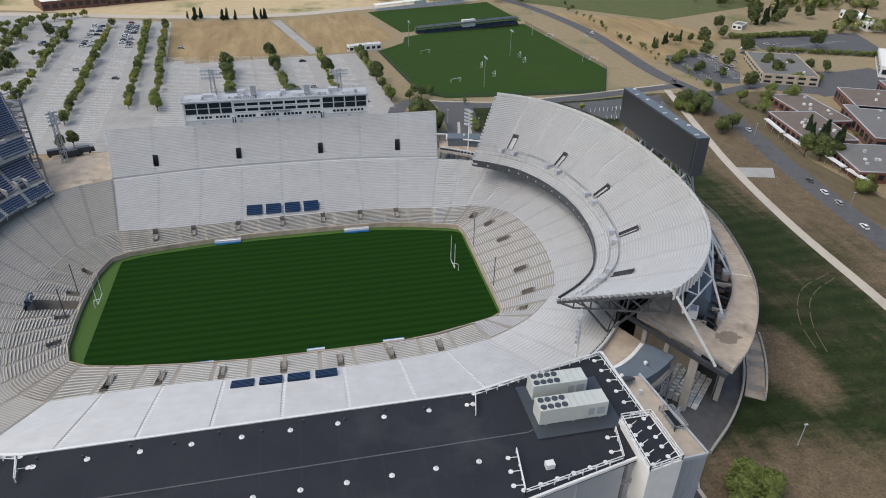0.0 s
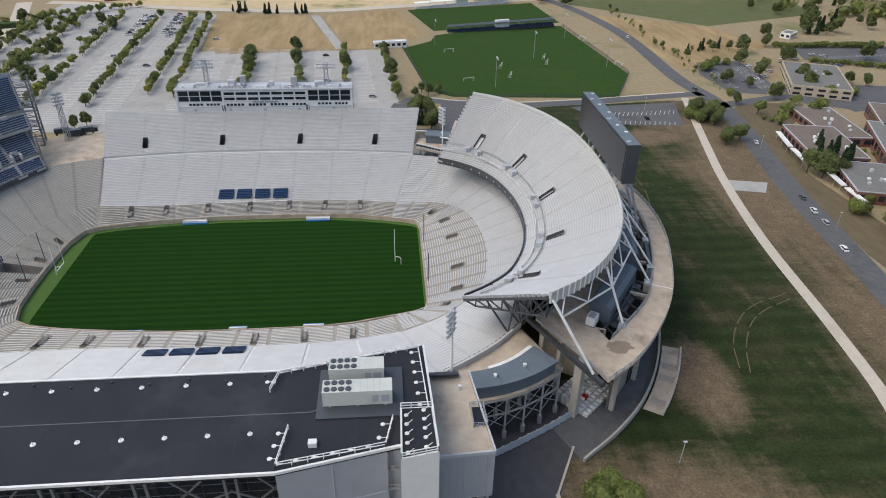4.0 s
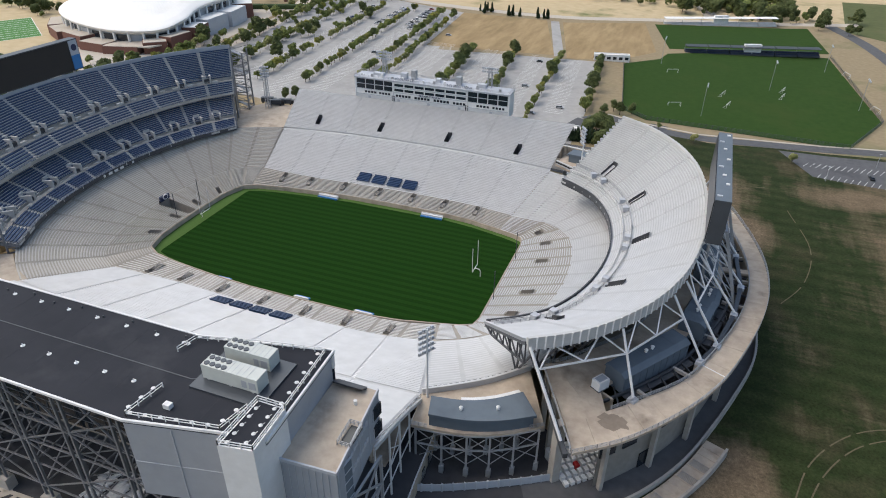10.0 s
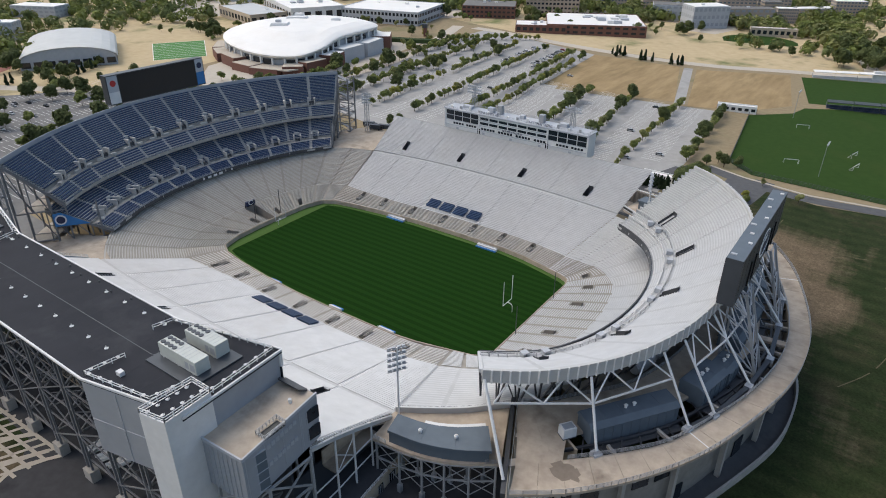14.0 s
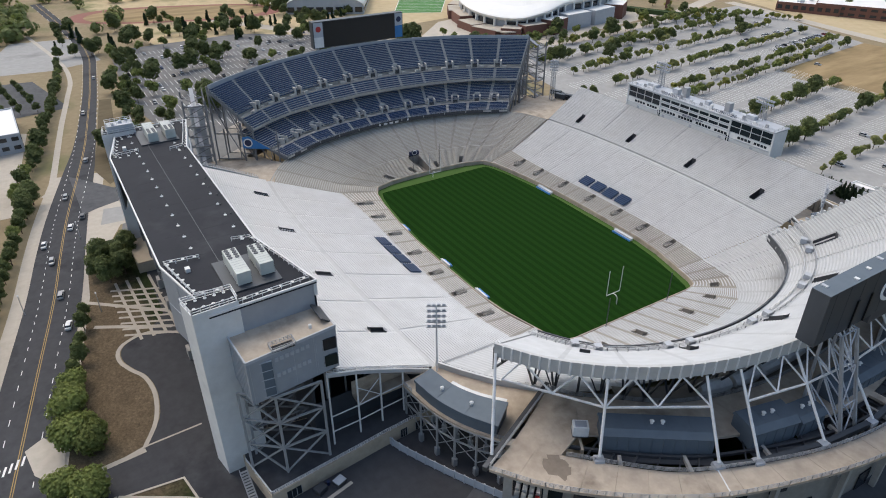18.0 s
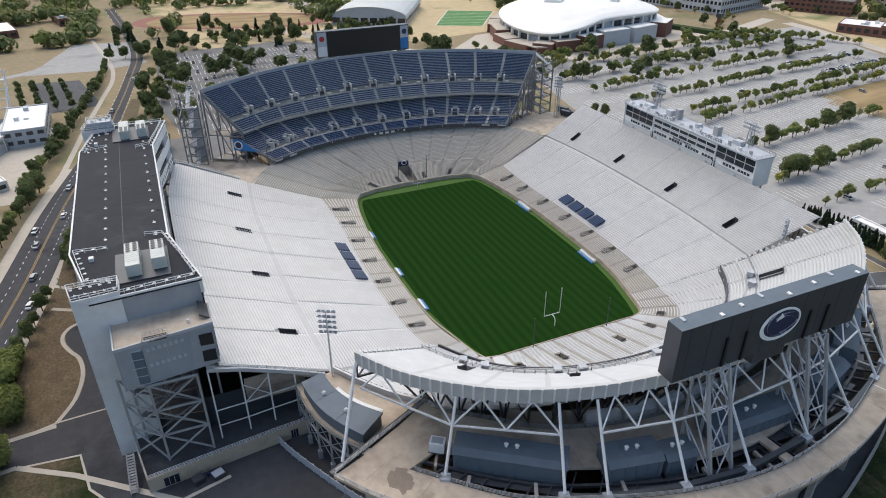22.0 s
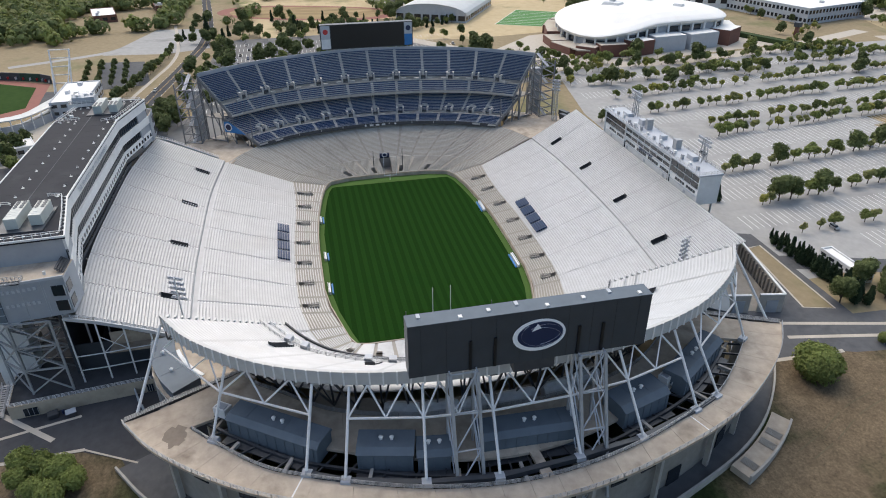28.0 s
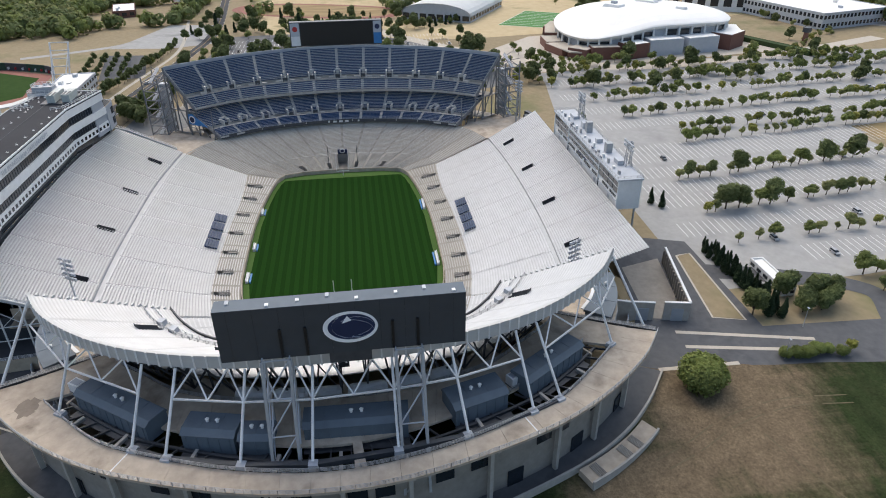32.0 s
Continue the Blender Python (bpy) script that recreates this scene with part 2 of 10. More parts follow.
def field_material():
    """Rough grass, green and mown in the open, worn brown in soft-edged stretches."""
    m = mat("rough_field", (0.018, 0.029, 0.009), (0.031, 0.04, 0.0145), 0.18, 0.95, stain=(0.06, 0.05, 0.028), stain_scale=0.035, bump=0.6, sheen=0.12, grime=0.18, spread=0.35)
    nt = m.node_tree
    b = nt.nodes["Principled BSDF"]
    green = b.inputs["Base Color"].links[0].from_socket
    geo = nt.nodes["Geometry"]
    def add(kind, **values):
        n = nt.nodes.new(kind)
        for k, v in values.items():
            n.inputs[k].default_value = v
        return n
    fac = None
    for cx, cy, rx, ry in ((114, 100, 42, 36), (5, -143, 80, 20), (136, 70, 20, 26), (108, -108, 46, 30), (136, -62, 15, 22), (226, 60, 52, 160), (214, -70, 40, 90), (200, 40, 12, 70), (188, 118, 34, 16)):
        mp = add("ShaderNodeMapping")
        mp.vector_type = "POINT"
        mp.inputs["Location"].default_value = (-cx / rx, -cy / ry, 0)
        mp.inputs["Scale"].default_value = (1 / rx, 1 / ry, 0)
        nt.links.new(geo.outputs["Position"], mp.inputs["Vector"])
        grad = nt.nodes.new("ShaderNodeTexGradient")
        grad.gradient_type = "SPHERICAL"
        nt.links.new(mp.outputs[0], grad.inputs[0])
        if fac is None:
            fac = grad.outputs["Fac"]
        else:
            mx = nt.nodes.new("ShaderNodeMath")
            mx.operation = "MAXIMUM"
            nt.links.new(fac, mx.inputs[0])
            nt.links.new(grad.outputs["Fac"], mx.inputs[1])
            fac = mx.outputs[0]
    # frayed edges and long mowing or tyre streaks
    for scale, stretch, amount in ((0.035, (1, 1, 1), 0.9), (0.3, (1, 0.1, 1), 0.55), (0.6, (0.2, 1, 1), 0.4)):
        mp = add("ShaderNodeMapping")
        mp.inputs["Scale"].default_value = stretch
        mp.inputs["Rotation"].default_value = (0, 0, 0.5 if amount > 0.4 else -0.3)
        nt.links.new(geo.outputs["Position"], mp.inputs["Vector"])
        nz = add("ShaderNodeTexNoise", Scale=scale, Detail=6.0)
        nt.links.new(mp.outputs[0], nz.inputs["Vector"])
        ma = nt.nodes.new("ShaderNodeMath")
        ma.operation = "MULTIPLY_ADD"
        ma.inputs[1].default_value = amount
        nt.links.new(nz.outputs["Fac"], ma.inputs[0])
        nt.links.new(fac, ma.inputs[2])
        fac = ma.outputs[0]
    rg = nt.nodes.new("ShaderNodeMapRange")
    rg.inputs[1].default_value, rg.inputs[2].default_value = 1.0, 1.45
    nt.links.new(fac, rg.inputs[0])
    dirt = add("ShaderNodeTexNoise", Scale=0.22, Detail=9.0, Roughness=0.72)
    nt.links.new(geo.outputs["Position"], dirt.inputs["Vector"])
    brown = nt.nodes.new("ShaderNodeMix")
    brown.data_type = "RGBA"
    brown.inputs[6].default_value, brown.inputs[7].default_value = (0.05, 0.039, 0.025, 1), (0.22, 0.166, 0.105, 1)
    nt.links.new(dirt.outputs["Fac"], brown.inputs[0])
    both = nt.nodes.new("ShaderNodeMix")
    both.data_type = "RGBA"
    nt.links.new(rg.outputs[0], both.inputs[0])
    nt.links.new(green, both.inputs[6])
    nt.links.new(brown.outputs[2], both.inputs[7])
    # mowing bands
    wave = add("ShaderNodeTexWave", Scale=0.042, Distortion=2.5, Detail=2.0)
    wave.bands_direction = "Y"
    nt.links.new(geo.outputs["Position"], wave.inputs["Vector"])
    wr = nt.nodes.new("ShaderNodeMapRange")
    wr.inputs[3].default_value, wr.inputs[4].default_value = 0.86, 1.12
    nt.links.new(wave.outputs["Fac"], wr.inputs[0])
    mown = nt.nodes.new("ShaderNodeHueSaturation")
    nt.links.new(wr.outputs[0], mown.inputs["Value"])
    nt.links.new(green, mown.inputs["Color"])
    nt.links.new(mown.outputs[0], both.inputs[6])
    # tufts and bare specks
    tuft = add("ShaderNodeTexNoise", Scale=1.3, Detail=8.0, Roughness=0.8)
    nt.links.new(geo.outputs["Position"], tuft.inputs["Vector"])
    vr = nt.nodes.new("ShaderNodeMapRange")
    vr.inputs[1].default_value, vr.inputs[2].default_value, vr.inputs[3].default_value, vr.inputs[4].default_value = 0.3, 0.7, 0.45, 1.55
    nt.links.new(tuft.outputs["Fac"], vr.inputs[0])
    hv = nt.nodes.new("ShaderNodeHueSaturation")
    nt.links.new(vr.outputs[0], hv.inputs["Value"])
    nt.links.new(both.outputs[2], hv.inputs["Color"])
    nt.links.new(hv.outputs[0], b.inputs["Base Color"])
    return m


FIELD = field_material()
LEAVES = [
    mat("dark_leaves", (0.125, 0.155, 0.058), (0.165, 0.195, 0.073), 0.7, 0.7, island=0.4),
    mat("green_leaves", (0.185, 0.225, 0.066), (0.235, 0.27, 0.084), 0.7, 0.7, island=0.4),
    mat("pale_leaves", (0.25, 0.265, 0.1), (0.29, 0.295, 0.12), 0.7, 0.7, island=0.4),
    mat("needles", (0.03, 0.052, 0.025), (0.042, 0.066, 0.032), 0.8, 0.8, island=0.3),
    mat("yellowing_leaves", (0.33, 0.31, 0.07), (0.25, 0.26, 0.07), 0.7, 0.7, island=0.3),
]

for leaf_material in LEAVES:
    # light passes partly through the leaves
    lt = leaf_material.node_tree
    body, out = lt.nodes["Principled BSDF"], lt.nodes["Material Output"]
    thin, both = lt.nodes.new("ShaderNodeBsdfTranslucent"), lt.nodes.new("ShaderNodeMixShader")
    both.inputs[0].default_value = 0.38
    lt.links.new(body.inputs["Base Color"].links[0].from_socket, thin.inputs[0])
    lt.links.new(body.outputs[0], both.inputs[1])
    lt.links.new(thin.outputs[0], both.inputs[2])
    lt.links.new(both.outputs[0], out.inputs[0])
    body.inputs["Specular IOR Level"].default_value = 0.2

# ---- mesh helpers ----


class Soup:
    """Vertices and faces of one part."""

    def __init__(self):
        self.v, self.f = [], []

    def face(self, *points):
        n = len(self.v)
        self.v += [tuple(p) for p in points]
        self.f.append(tuple(range(n, n + len(points))))

    def ring(self, low, high, caps=True):
        """The hull between two rings of as many points."""
        n, k = len(self.v), len(low)
        self.v += [tuple(p) for p in low] + [tuple(p) for p in high]
        self.f += [(n + i, n + (i + 1) % k, n + k + (i + 1) % k, n + k + i) for i in range(k)]
        if caps:
            self.f += [tuple(range(n + k - 1, n - 1, -1)), tuple(range(n + k, n + 2 * k))]

    def box(self, x, y, z, sx, sy, sz, turn=0.0, taper=1.0):
        """A box on its base centre, turned by degrees about z."""
        c, s = math.cos(radians(turn)), math.sin(radians(turn))
        def at(k, dz):
            return [(x + c * a * k * sx / 2 - s * b * k * sy / 2, y + s * a * k * sx / 2 + c * b * k * sy / 2, z + dz) for a, b in ((-1, -1), (1, -1), (1, 1), (-1, 1))]
        self.ring(at(1, 0), at(taper, sz))

    def prism(self, plan, low, high):
        """A plan of points, drawn up from low to high."""
        self.ring([(x, y, low) for x, y in plan], [(x, y, high) for x, y in plan])

    def beam(self, p, q, w, h=None, sides=4):
        """A bar from p to q."""
        p, q = Vector(p), Vector(q)
        d = (q - p).normalized()
        u = d.cross(Vector((0, 0, 1)))
        u = Vector((1, 0, 0)) if u.length < 1e-4 else u.normalized()
        t = u.cross(d)
        h = h or w
        off = [u * (w / 2 * math.cos(a)) + t * (h / 2 * math.sin(a)) for a in (2 * math.pi * (i + 0.5) / sides for i in range(sides))]
        k = 1.414 if sides == 4 else 1.0
        self.ring([p + o * k for o in off], [q + o * k for o in off])

    def cyl(self, x, y, z, r, h, n=12, top=None):
        top = r if top is None else top
        def at(rr, dz):
            return [(x + rr * math.cos(2 * math.pi * i / n), y + rr * math.sin(2 * math.pi * i / n), z + dz) for i in range(n)]
        self.ring(at(r, 0), at(top, h))


def thing(name, label, category, group="", kind="", at=(0, 0, 0)):
    ob = new(name)
    ob.location = at
    return tagged(ob, label, category, group, kind)


def part(name, soup, material, parent=None, label=""):
    """One mesh object from a soup (places in the world), under a thing or a part."""
    me = bpy.data.meshes.new(name)
    base = Vector((0, 0, 0))
    o = parent
    while o is not None:
        base += o.location
        o = o.parent
    verts, faces = soup.v, soup.f
    if len(verts) < 4000:
        spot, order, verts = {}, [], []
        for x, y, z in soup.v:
            key = (round(x, 4), round(y, 4), round(z, 4))
            if key not in spot:
                spot[key] = len(verts)
                verts.append((x, y, z))
            order.append(spot[key])
        faces = [tuple(order[i] for i in f) for f in soup.f]
        faces = [f for f in faces if len(set(f)) == len(f)]
    me.from_pydata([(x - base.x, y - base.y, z - base.z) for x, y, z in verts], [], faces)
    me.materials.append(material)
    ob = new(name, me)
    if parent is not None:
        ob.parent = parent
    if label:
        ob["label"] = label
    return ob


def solo(name, soup, material, label, category, group="", kind=""):
    return tagged(part(name, soup, material), label, category, group, kind)


def spline(points, t):
    """Catmull-Rom through rows of numbers at t (0 to len - 1)."""
    n = len(points) - 1
    t = min(max(t, 0.0), n)
    i = min(int(t), n - 1)
    f = t - i
    p = [np.array(points[min(max(k, 0), n)], float) for k in (i - 1, i, i + 1, i + 2)]
    if i == 0:
        p[0] = 2 * p[1] - p[2]
    if i == n - 1:
        p[3] = 2 * p[2] - p[1]
    return 0.5 * (2 * p[1] + (p[2] - p[0]) * f + (2 * p[0] - 5 * p[1] + 4 * p[2] - p[3]) * f * f + (3 * p[1] - p[0] - 3 * p[2] + p[3]) * f**3)


def rail(soup, path, height=1.1, step=2.5, w=0.06, bars=3):
    """A guard rail of posts and bars along points in space."""
    w = w * 1.5
    for a, b in zip(path, path[1:]):
        a, b = Vector(a), Vector(b)
        n = max(1, round((b - a).length / step))
        for i in range(n + 1):
            p = a.lerp(b, i / n)
            soup.beam(p, p + Vector((0, 0, height)), w)
        for k in range(bars):
            up = Vector((0, 0, height * (k + 1) / bars))
            soup.beam(a + up, b + up, w * 0.8)


def ground_z(x):
    """The ground falls gently along x."""
    return 7.5 - (min(max(x, -200.0), 180.0) + 200.0) * (9.8 / 380.0)


def drape(name, plan, material, lift, label="", category="", kind="structure", soup_only=False):
    """A flat plan laid on the falling ground."""
    bm = bmesh.new()
    bm.faces.new([bm.verts.new((x, y, 0)) for x, y in plan])
    for cut in (-200.0, 180.0):
        bmesh.ops.bisect_plane(bm, geom=bm.verts[:] + bm.edges[:] + bm.faces[:], plane_co=(cut, 0, 0), plane_no=(1, 0, 0))
    for v in bm.verts:
        v.co.z = ground_z(v.co.x) + lift
    bmesh.ops.triangulate(bm, faces=bm.faces[:])
    for f in bm.faces:
        f.normal_update()
        if f.normal.z < 0:
            f.normal_flip()
    me = bpy.data.meshes.new(name)
    bm.to_mesh(me)
    bm.free()
    me.materials.append(material)
    return tagged(new(name, me), label, category, kind=kind)


def band(points, width):
    """The plan of a strip along points."""
    left, right = [], []
    for i, p in enumerate(points):
        a, b = Vector(points[max(i - 1, 0)]), Vector(points[min(i + 1, len(points) - 1)])
        d = (b - a).normalized()
        n = Vector((-d.y, d.x)) * width / 2
        left.append((p[0] + n.x, p[1] + n.y))
        right.append((p[0] - n.x, p[1] - n.y))
    return left + right[::-1]


def smooth(points, k=6):
    return [tuple(spline(points, i / k)) for i in range((len(points) - 1) * k + 1)]

# ---- ground ----
# one sheet to the horizon; it dips under the stadium, where the stands cover it
bm = bmesh.new()
xs = [-6000, -2500, -1200, -700, -400, -200] + list(range(-160, 180, 10)) + [180, 400, 800, 1500, 3000, 6000]
ys = [-6000, -2500, -1000, -500, -250] + list(range(-160, 161, 10)) + [250, 500, 1000, 1800, 3000, 6000]
grid = {}
for x in xs:
    for y in ys:
        inside = (abs(x / 122.0) ** 3 + abs(y / (92.0 if y > 0 else 88.0)) ** 3) < 1.0
        grid[x, y] = bm.verts.new((x, y, -3.0 if inside else ground_z(x)))
for a, b in zip(xs, xs[1:]):
    for c, d in zip(ys, ys[1:]):
        bm.faces.new((grid[a, c], grid[b, c], grid[b, d], grid[a, d]))
me = bpy.data.meshes.new("ground")
bm.to_mesh(me)
bm.free()
me.materials.append(GRASS_DRY)
tagged(new("ground", me), "dry straw-coloured grassland around the stadium", "ground", kind="structure")


def stripes(name, lines, width, material, lift, label):
    """Painted strips on the ground, as one mesh."""
    s = Soup()
    for (x0, y0), (x1, y1) in lines:
        d = Vector((x1 - x0, y1 - y0))
        n = Vector((-d.y, d.x)).normalized() * width / 2
        cuts = [0.0] + sorted((c - x0) / d.x for c in (-200.0, 180.0) if d.x and 0 < (c - x0) / d.x < 1) + [1.0]
        for a, b in zip(cuts, cuts[1:]):
            p, q = Vector((x0, y0)) + d * a, Vector((x0, y0)) + d * b
            s.face(*[(u.x, u.y, ground_z(u.x) + lift) for u in (p - n, q - n, q + n, p + n)])
    return tagged(part(name, s, material), label, "marking", kind="stuff")


# lawn and fields beyond the open end
drape("lawn", [(70, -290), (210, -290), (206, -110), (212, -60), (219, -8), (228, 59), (240, 127), (244, 172), (222, 176), (160, 168), (125, 160), (101, 165), (97, 112), (95, 90), (96, -86), (94.1, -87.7), (89, -97.5), (89.4, -117.5), (80, -122.2), (67.6, -131), (55.8, -133.2), (54.2, -147.8), (56, -166)], FIELD, 0.06, "patchy green and worn brown field behind the stadium", "lawn")
drape("lawn", [(-64, -139), (-30, -142), (40, -155.5), (44.8, -157), (44.2, -148), (41.9, -139), (34.5, -135), (25, -133.3), (17, -134.3), (12, -137), (7, -139), (2.3, -138.8), (-1, -136), (-2.4, -130), (-10, -124), (-64, -124)], FIELD, 0.16, "brown lawn between the road and the tower", "lawn")
drape("gravel_track", band(smooth([(-290, -232), (-305, -200), (-322, -172), (-345, -160)], 4), 7), LOT, 0.09, "grey gravel track", "road")
drape("path_junction", [(203, 66), (200, 56), (216, 52), (222, 62)], LOT, 0.16, "grey paved crossing of the footpath", "path")
drape("lawn", [(255, 240), (246, 330), (236, 420), (330, 366), (352, 300), (300, 268)], STRAW, 0.07, "mown brown verge beside the road", "field")
drape("grass_island", [(39.5, 119.8), (38.5, 124.5), (60, 124.2), (78, 124), (75.5, 115.2), (58, 117.4)], GRASS_DRY, 0.2, "dry grass island with a pale kerb", "grass")
drape("kerb", band([(39.2, 119.4), (38.2, 124.9), (60, 124.6), (78.4, 124.4), (75.7, 114.8), (58, 117), (39.2, 119.4)], 0.7), PAVING, 0.23, "pale concrete kerb round the grass island", "kerb")
# training pitches
drape("sports_pitch", [(66, 288), (78, 192), (92, 180), (192, 182), (214, 230), (202, 372), (150, 368), (92, 330), (88, 312)], GRASS, 0.08, "green mown training pitch", "pitch")
drape("sports_pitch", [(92, 345), (204, 385), (196, 472), (74, 424)], GRASS, 0.08, "green mown match pitch", "pitch")
drape("sports_pitch", [(225, 470), (330, 370), (460, 420), (470, 640), (240, 620)], GRASS_PALE, 0.08, "green mown playing field", "pitch")
# straw fields
drape("straw_field", [(-72, 268), (18, 286), (-12, 392), (-84, 385)], STRAW, 0.08, "mown straw-coloured field", "field")
# far ground and far field: sunlight is put into the pale straw colour
drape("far_ground", [(-900, 520), (-420, 500), (-240, 440), (-120, 408), (0, 416), (80, 449), (240, 509), (420, 660), (460, 1400), (-900, 1400)], SUNLIT_STRAW, 0.04, "dry ground towards the town, coloured pale for sunlight", "ground")
drape("far_ground", [(-560, -95), (-330, -60), (-300, 100), (-330, 300), (-420, 500), (-900, 520), (-900, -120)], SUNLIT_STRAW, 0.04, "dry ground beyond the car parks, coloured pale for sunlight", "ground")
drape("straw_field", [(170, 560), (150, 700), (225, 842), (420, 900), (430, 660), (240, 640), (235, 570)], SUNLIT_STRAW, 0.07, "broad dry straw field, coloured pale for sunlight", "field")
drape("straw_field", [(28, 282), (62, 296), (84, 330), (66, 424), (2, 391)], STRAW, 0.09, "mown brown field", "field")
# car parks
LOTS = [
    drape("car_park", [(-190, 128), (-170, 128), (-110, 118), (62, 118), (60, 178), (50, 284), (-60, 262), (-84, 385), (-215, 420), (-215, 300)], LOT, 0.07, "bleached grey asphalt car park with white bays", "car park"),
    drape("car_park", [(-210, -100), (-150, -90), (-140, -60), (-150, 60), (-175, 110), (-250, 105), (-300, 60), (-345, 0), (-340, -92)], LOT_DARK, 0.07, "bleached grey asphalt car park with white bays", "car park"),
    drape("car_park", [(-312, -176), (-341, -166), (-400, -150), (-394, -110), (-318, -100), (-306, -130)], LOT, 0.07, "grey gravel car park", "car park"),
    drape("car_park", [(-217, -156), (-290, -172), (-286, -142), (-222, -128)], ASPHALT, 0.08, "dark asphalt car park under round trees", "car park"),
    drape("car_park", [(300, 168), (300, 205), (340, 205), (420, 190), (410, 150), (330, 152)], ASPHALT, 0.09, "dark asphalt car park behind the school", "car park"),
    drape("car_park", [(158, 165), (222, 172), (213, 134), (171, 138)], ASPHALT, 0.12, "grey asphalt car park with white bays", "car park"),
    drape("car_park", [(265, 190), (286, 185), (301, 208), (304, 261), (272, 257), (262, 228)], ASPHALT, 0.08, "dark asphalt car park", "car park"),
    drape("car_park", [(355, 262), (440, 225), (470, 300), (366, 300)], ASPHALT, 0.08, "dark asphalt car park", "car park"),
    drape("car_park", [(-10, -175), (-75, -172), (-120, -168), (-125, -230), (-15, -230)], ASPHALT, 0.08, "dark asphalt car park under trees", "car park"),
    drape("car_park", [(-190, -160), (-215, -168), (-225, -205), (-180, -200)], ASPHALT, 0.08, "dark asphalt car park under trees", "car park"),
]
drape("car_park", [(-66, -127), (-112, -117), (-150, -112), (-150, -62), (-104, -62), (-66, -104)], LOT_DARK, 0.06, "grey asphalt beside the closed end", "car park")
# roads
AVENUE_PLAN = [(700, -300, 17), (420, -240, 17), (160, -190, 17), (60, -170.5, 17), (0, -158.6, 16.5), (-34, -151.8, 16), (-65, -146.8, 15.5), (-92, -142, 14.5), (-128, -134.4, 12.6), (-166, -127, 9.2), (-227, -117.8, 7.4), (-286, -110.6, 7.4), (-335, -106, 8.0), (-400, -108, 8.5), (-560, -124, 8.5)]
AVENUE = smooth([r[:2] for r in AVENUE_PLAN])


def tapered(plan, extra=0.0):
    """The plan of a strip whose rows name x, y and width."""
    left, right = [], []
    rows = smooth(plan)
    for i, p in enumerate(rows):
        a, b = rows[max(i - 1, 0)], rows[min(i + 1, len(rows) - 1)]
        d = Vector((b[0] - a[0], b[1] - a[1])).normalized()
        n = Vector((-d.y, d.x)) * (p[2] + extra) / 2
        left.append((p[0] + n.x, p[1] + n.y))
        right.append((p[0] - n.x, p[1] - n.y))
    return left + right[::-1]


drape("pavement", tapered(AVENUE_PLAN[:9], 8.0), PAVING, 0.08, "pale concrete pavement along the avenue", "pavement")
drape("road", tapered(AVENUE_PLAN), ROAD_DARK, 0.13, "four-lane asphalt avenue narrowing to two lanes", "road")
drape("path", band(smooth([(-112, -148.5), (-123, -144.8), (-184, -136), (-240, -127.5), (-279, -122.4), (-326, -124), (-420, -138)]), 2.6), PAVING, 0.1, "pale concrete footpath set back from the avenue", "path")
drape("side_street", [(-128, -138), (-119, -131), (-108, -123.4), (-103, -112), (-90, -112), (-95, -122), (-92, -131), (-89, -137)], ASPHALT, 0.15, "asphalt side street meeting the avenue", "road")
drape("pavement", [(-58, -140.5), (-80, -136.6), (-91, -132.6), (-96, -123), (-91, -112), (-76, -112), (-74, -126), (-56, -134)], PAVING, 0.1, "pale paved corner by the side street", "pavement")
drape("paved_court", [(-77, -132.4), (-90, -129.6), (-88, -119), (-76, -119)], LOT, 0.16, "grey paved court with pale joints", "plaza")
drape("verge", [(-130, -128), (-168, -121.4), (-228, -112.8), (-226, -107), (-160, -114), (-118, -118), (-112, -124)], GRASS_WORN, 0.09, "brown planted verge beside the avenue", "verge")
drape("road", band(smooth([(200, -197), (203, -160), (208, -110), (214, -60), (221, -8), (230, 59), (243, 127), (248, 172), (243, 223), (246, 330), (235, 420), (215, 490)]), 11), ASPHALT, 0.12, "asphalt road behind the open end", "road")
drape("road", band(smooth([(62, 166), (72, 175), (90, 169), (120, 165), (160, 172), (200, 180), (246, 188)]), 8), ASPHALT, 0.12, "asphalt access road", "road")
drape("road", band([(245, 165), (300, 182), (400, 200)], 9), ASPHALT, 0.12, "asphalt side road", "road")
drape("road", band(smooth([(62, 166), (50, 122), (60, 108), (90, 108), (96, 140), (100, 175)]), 9), ASPHALT, 0.1, "asphalt service road", "road")
drape("service_yard", [(20, 98), (70, 92), (93, 80), (97, 90), (95.5, 112), (96, 132), (100, 168), (84, 172), (82, 128), (30, 127)], ASPHALT, 0.14, "grey asphalt yard beside the stadium", "yard")
drape("path", band(smooth([(120, -176), (150, -148), (172, -110), (184, -76), (189, -42), (194, 11), (203, 64), (213, 106), (232, 180)]), 4.2), PAVING, 0.17, "pale concrete footpath over the lawn", "path")
drape("path", band([(22, 284), (-5, 392)], 7), LOT, 0.1, "grey path between two fields", "path")
# sunlit streets: the pale paving colour stands in for sun on the road
drape("road", band(smooth([(-230, 420), (-90, 405), (0, 412), (80, 445), (240, 505)]), 12), PAVING, 0.1, "pale sunlit road past the fields", "road")
drape("road", band(smooth([(-420, -10), (-330, 40), (-260, 90), (-215, 125), (-195, 210), (-215, 320), (-250, 420)]), 12), PAVING, 0.1, "pale sunlit street", "road")
drape("plaza", [(-190, 120), (-205, 215), (-225, 330), (-330, 300), (-300, 150), (-260, 110)], PAVING, 0.06, "pale paved forecourt of the arena", "plaza")
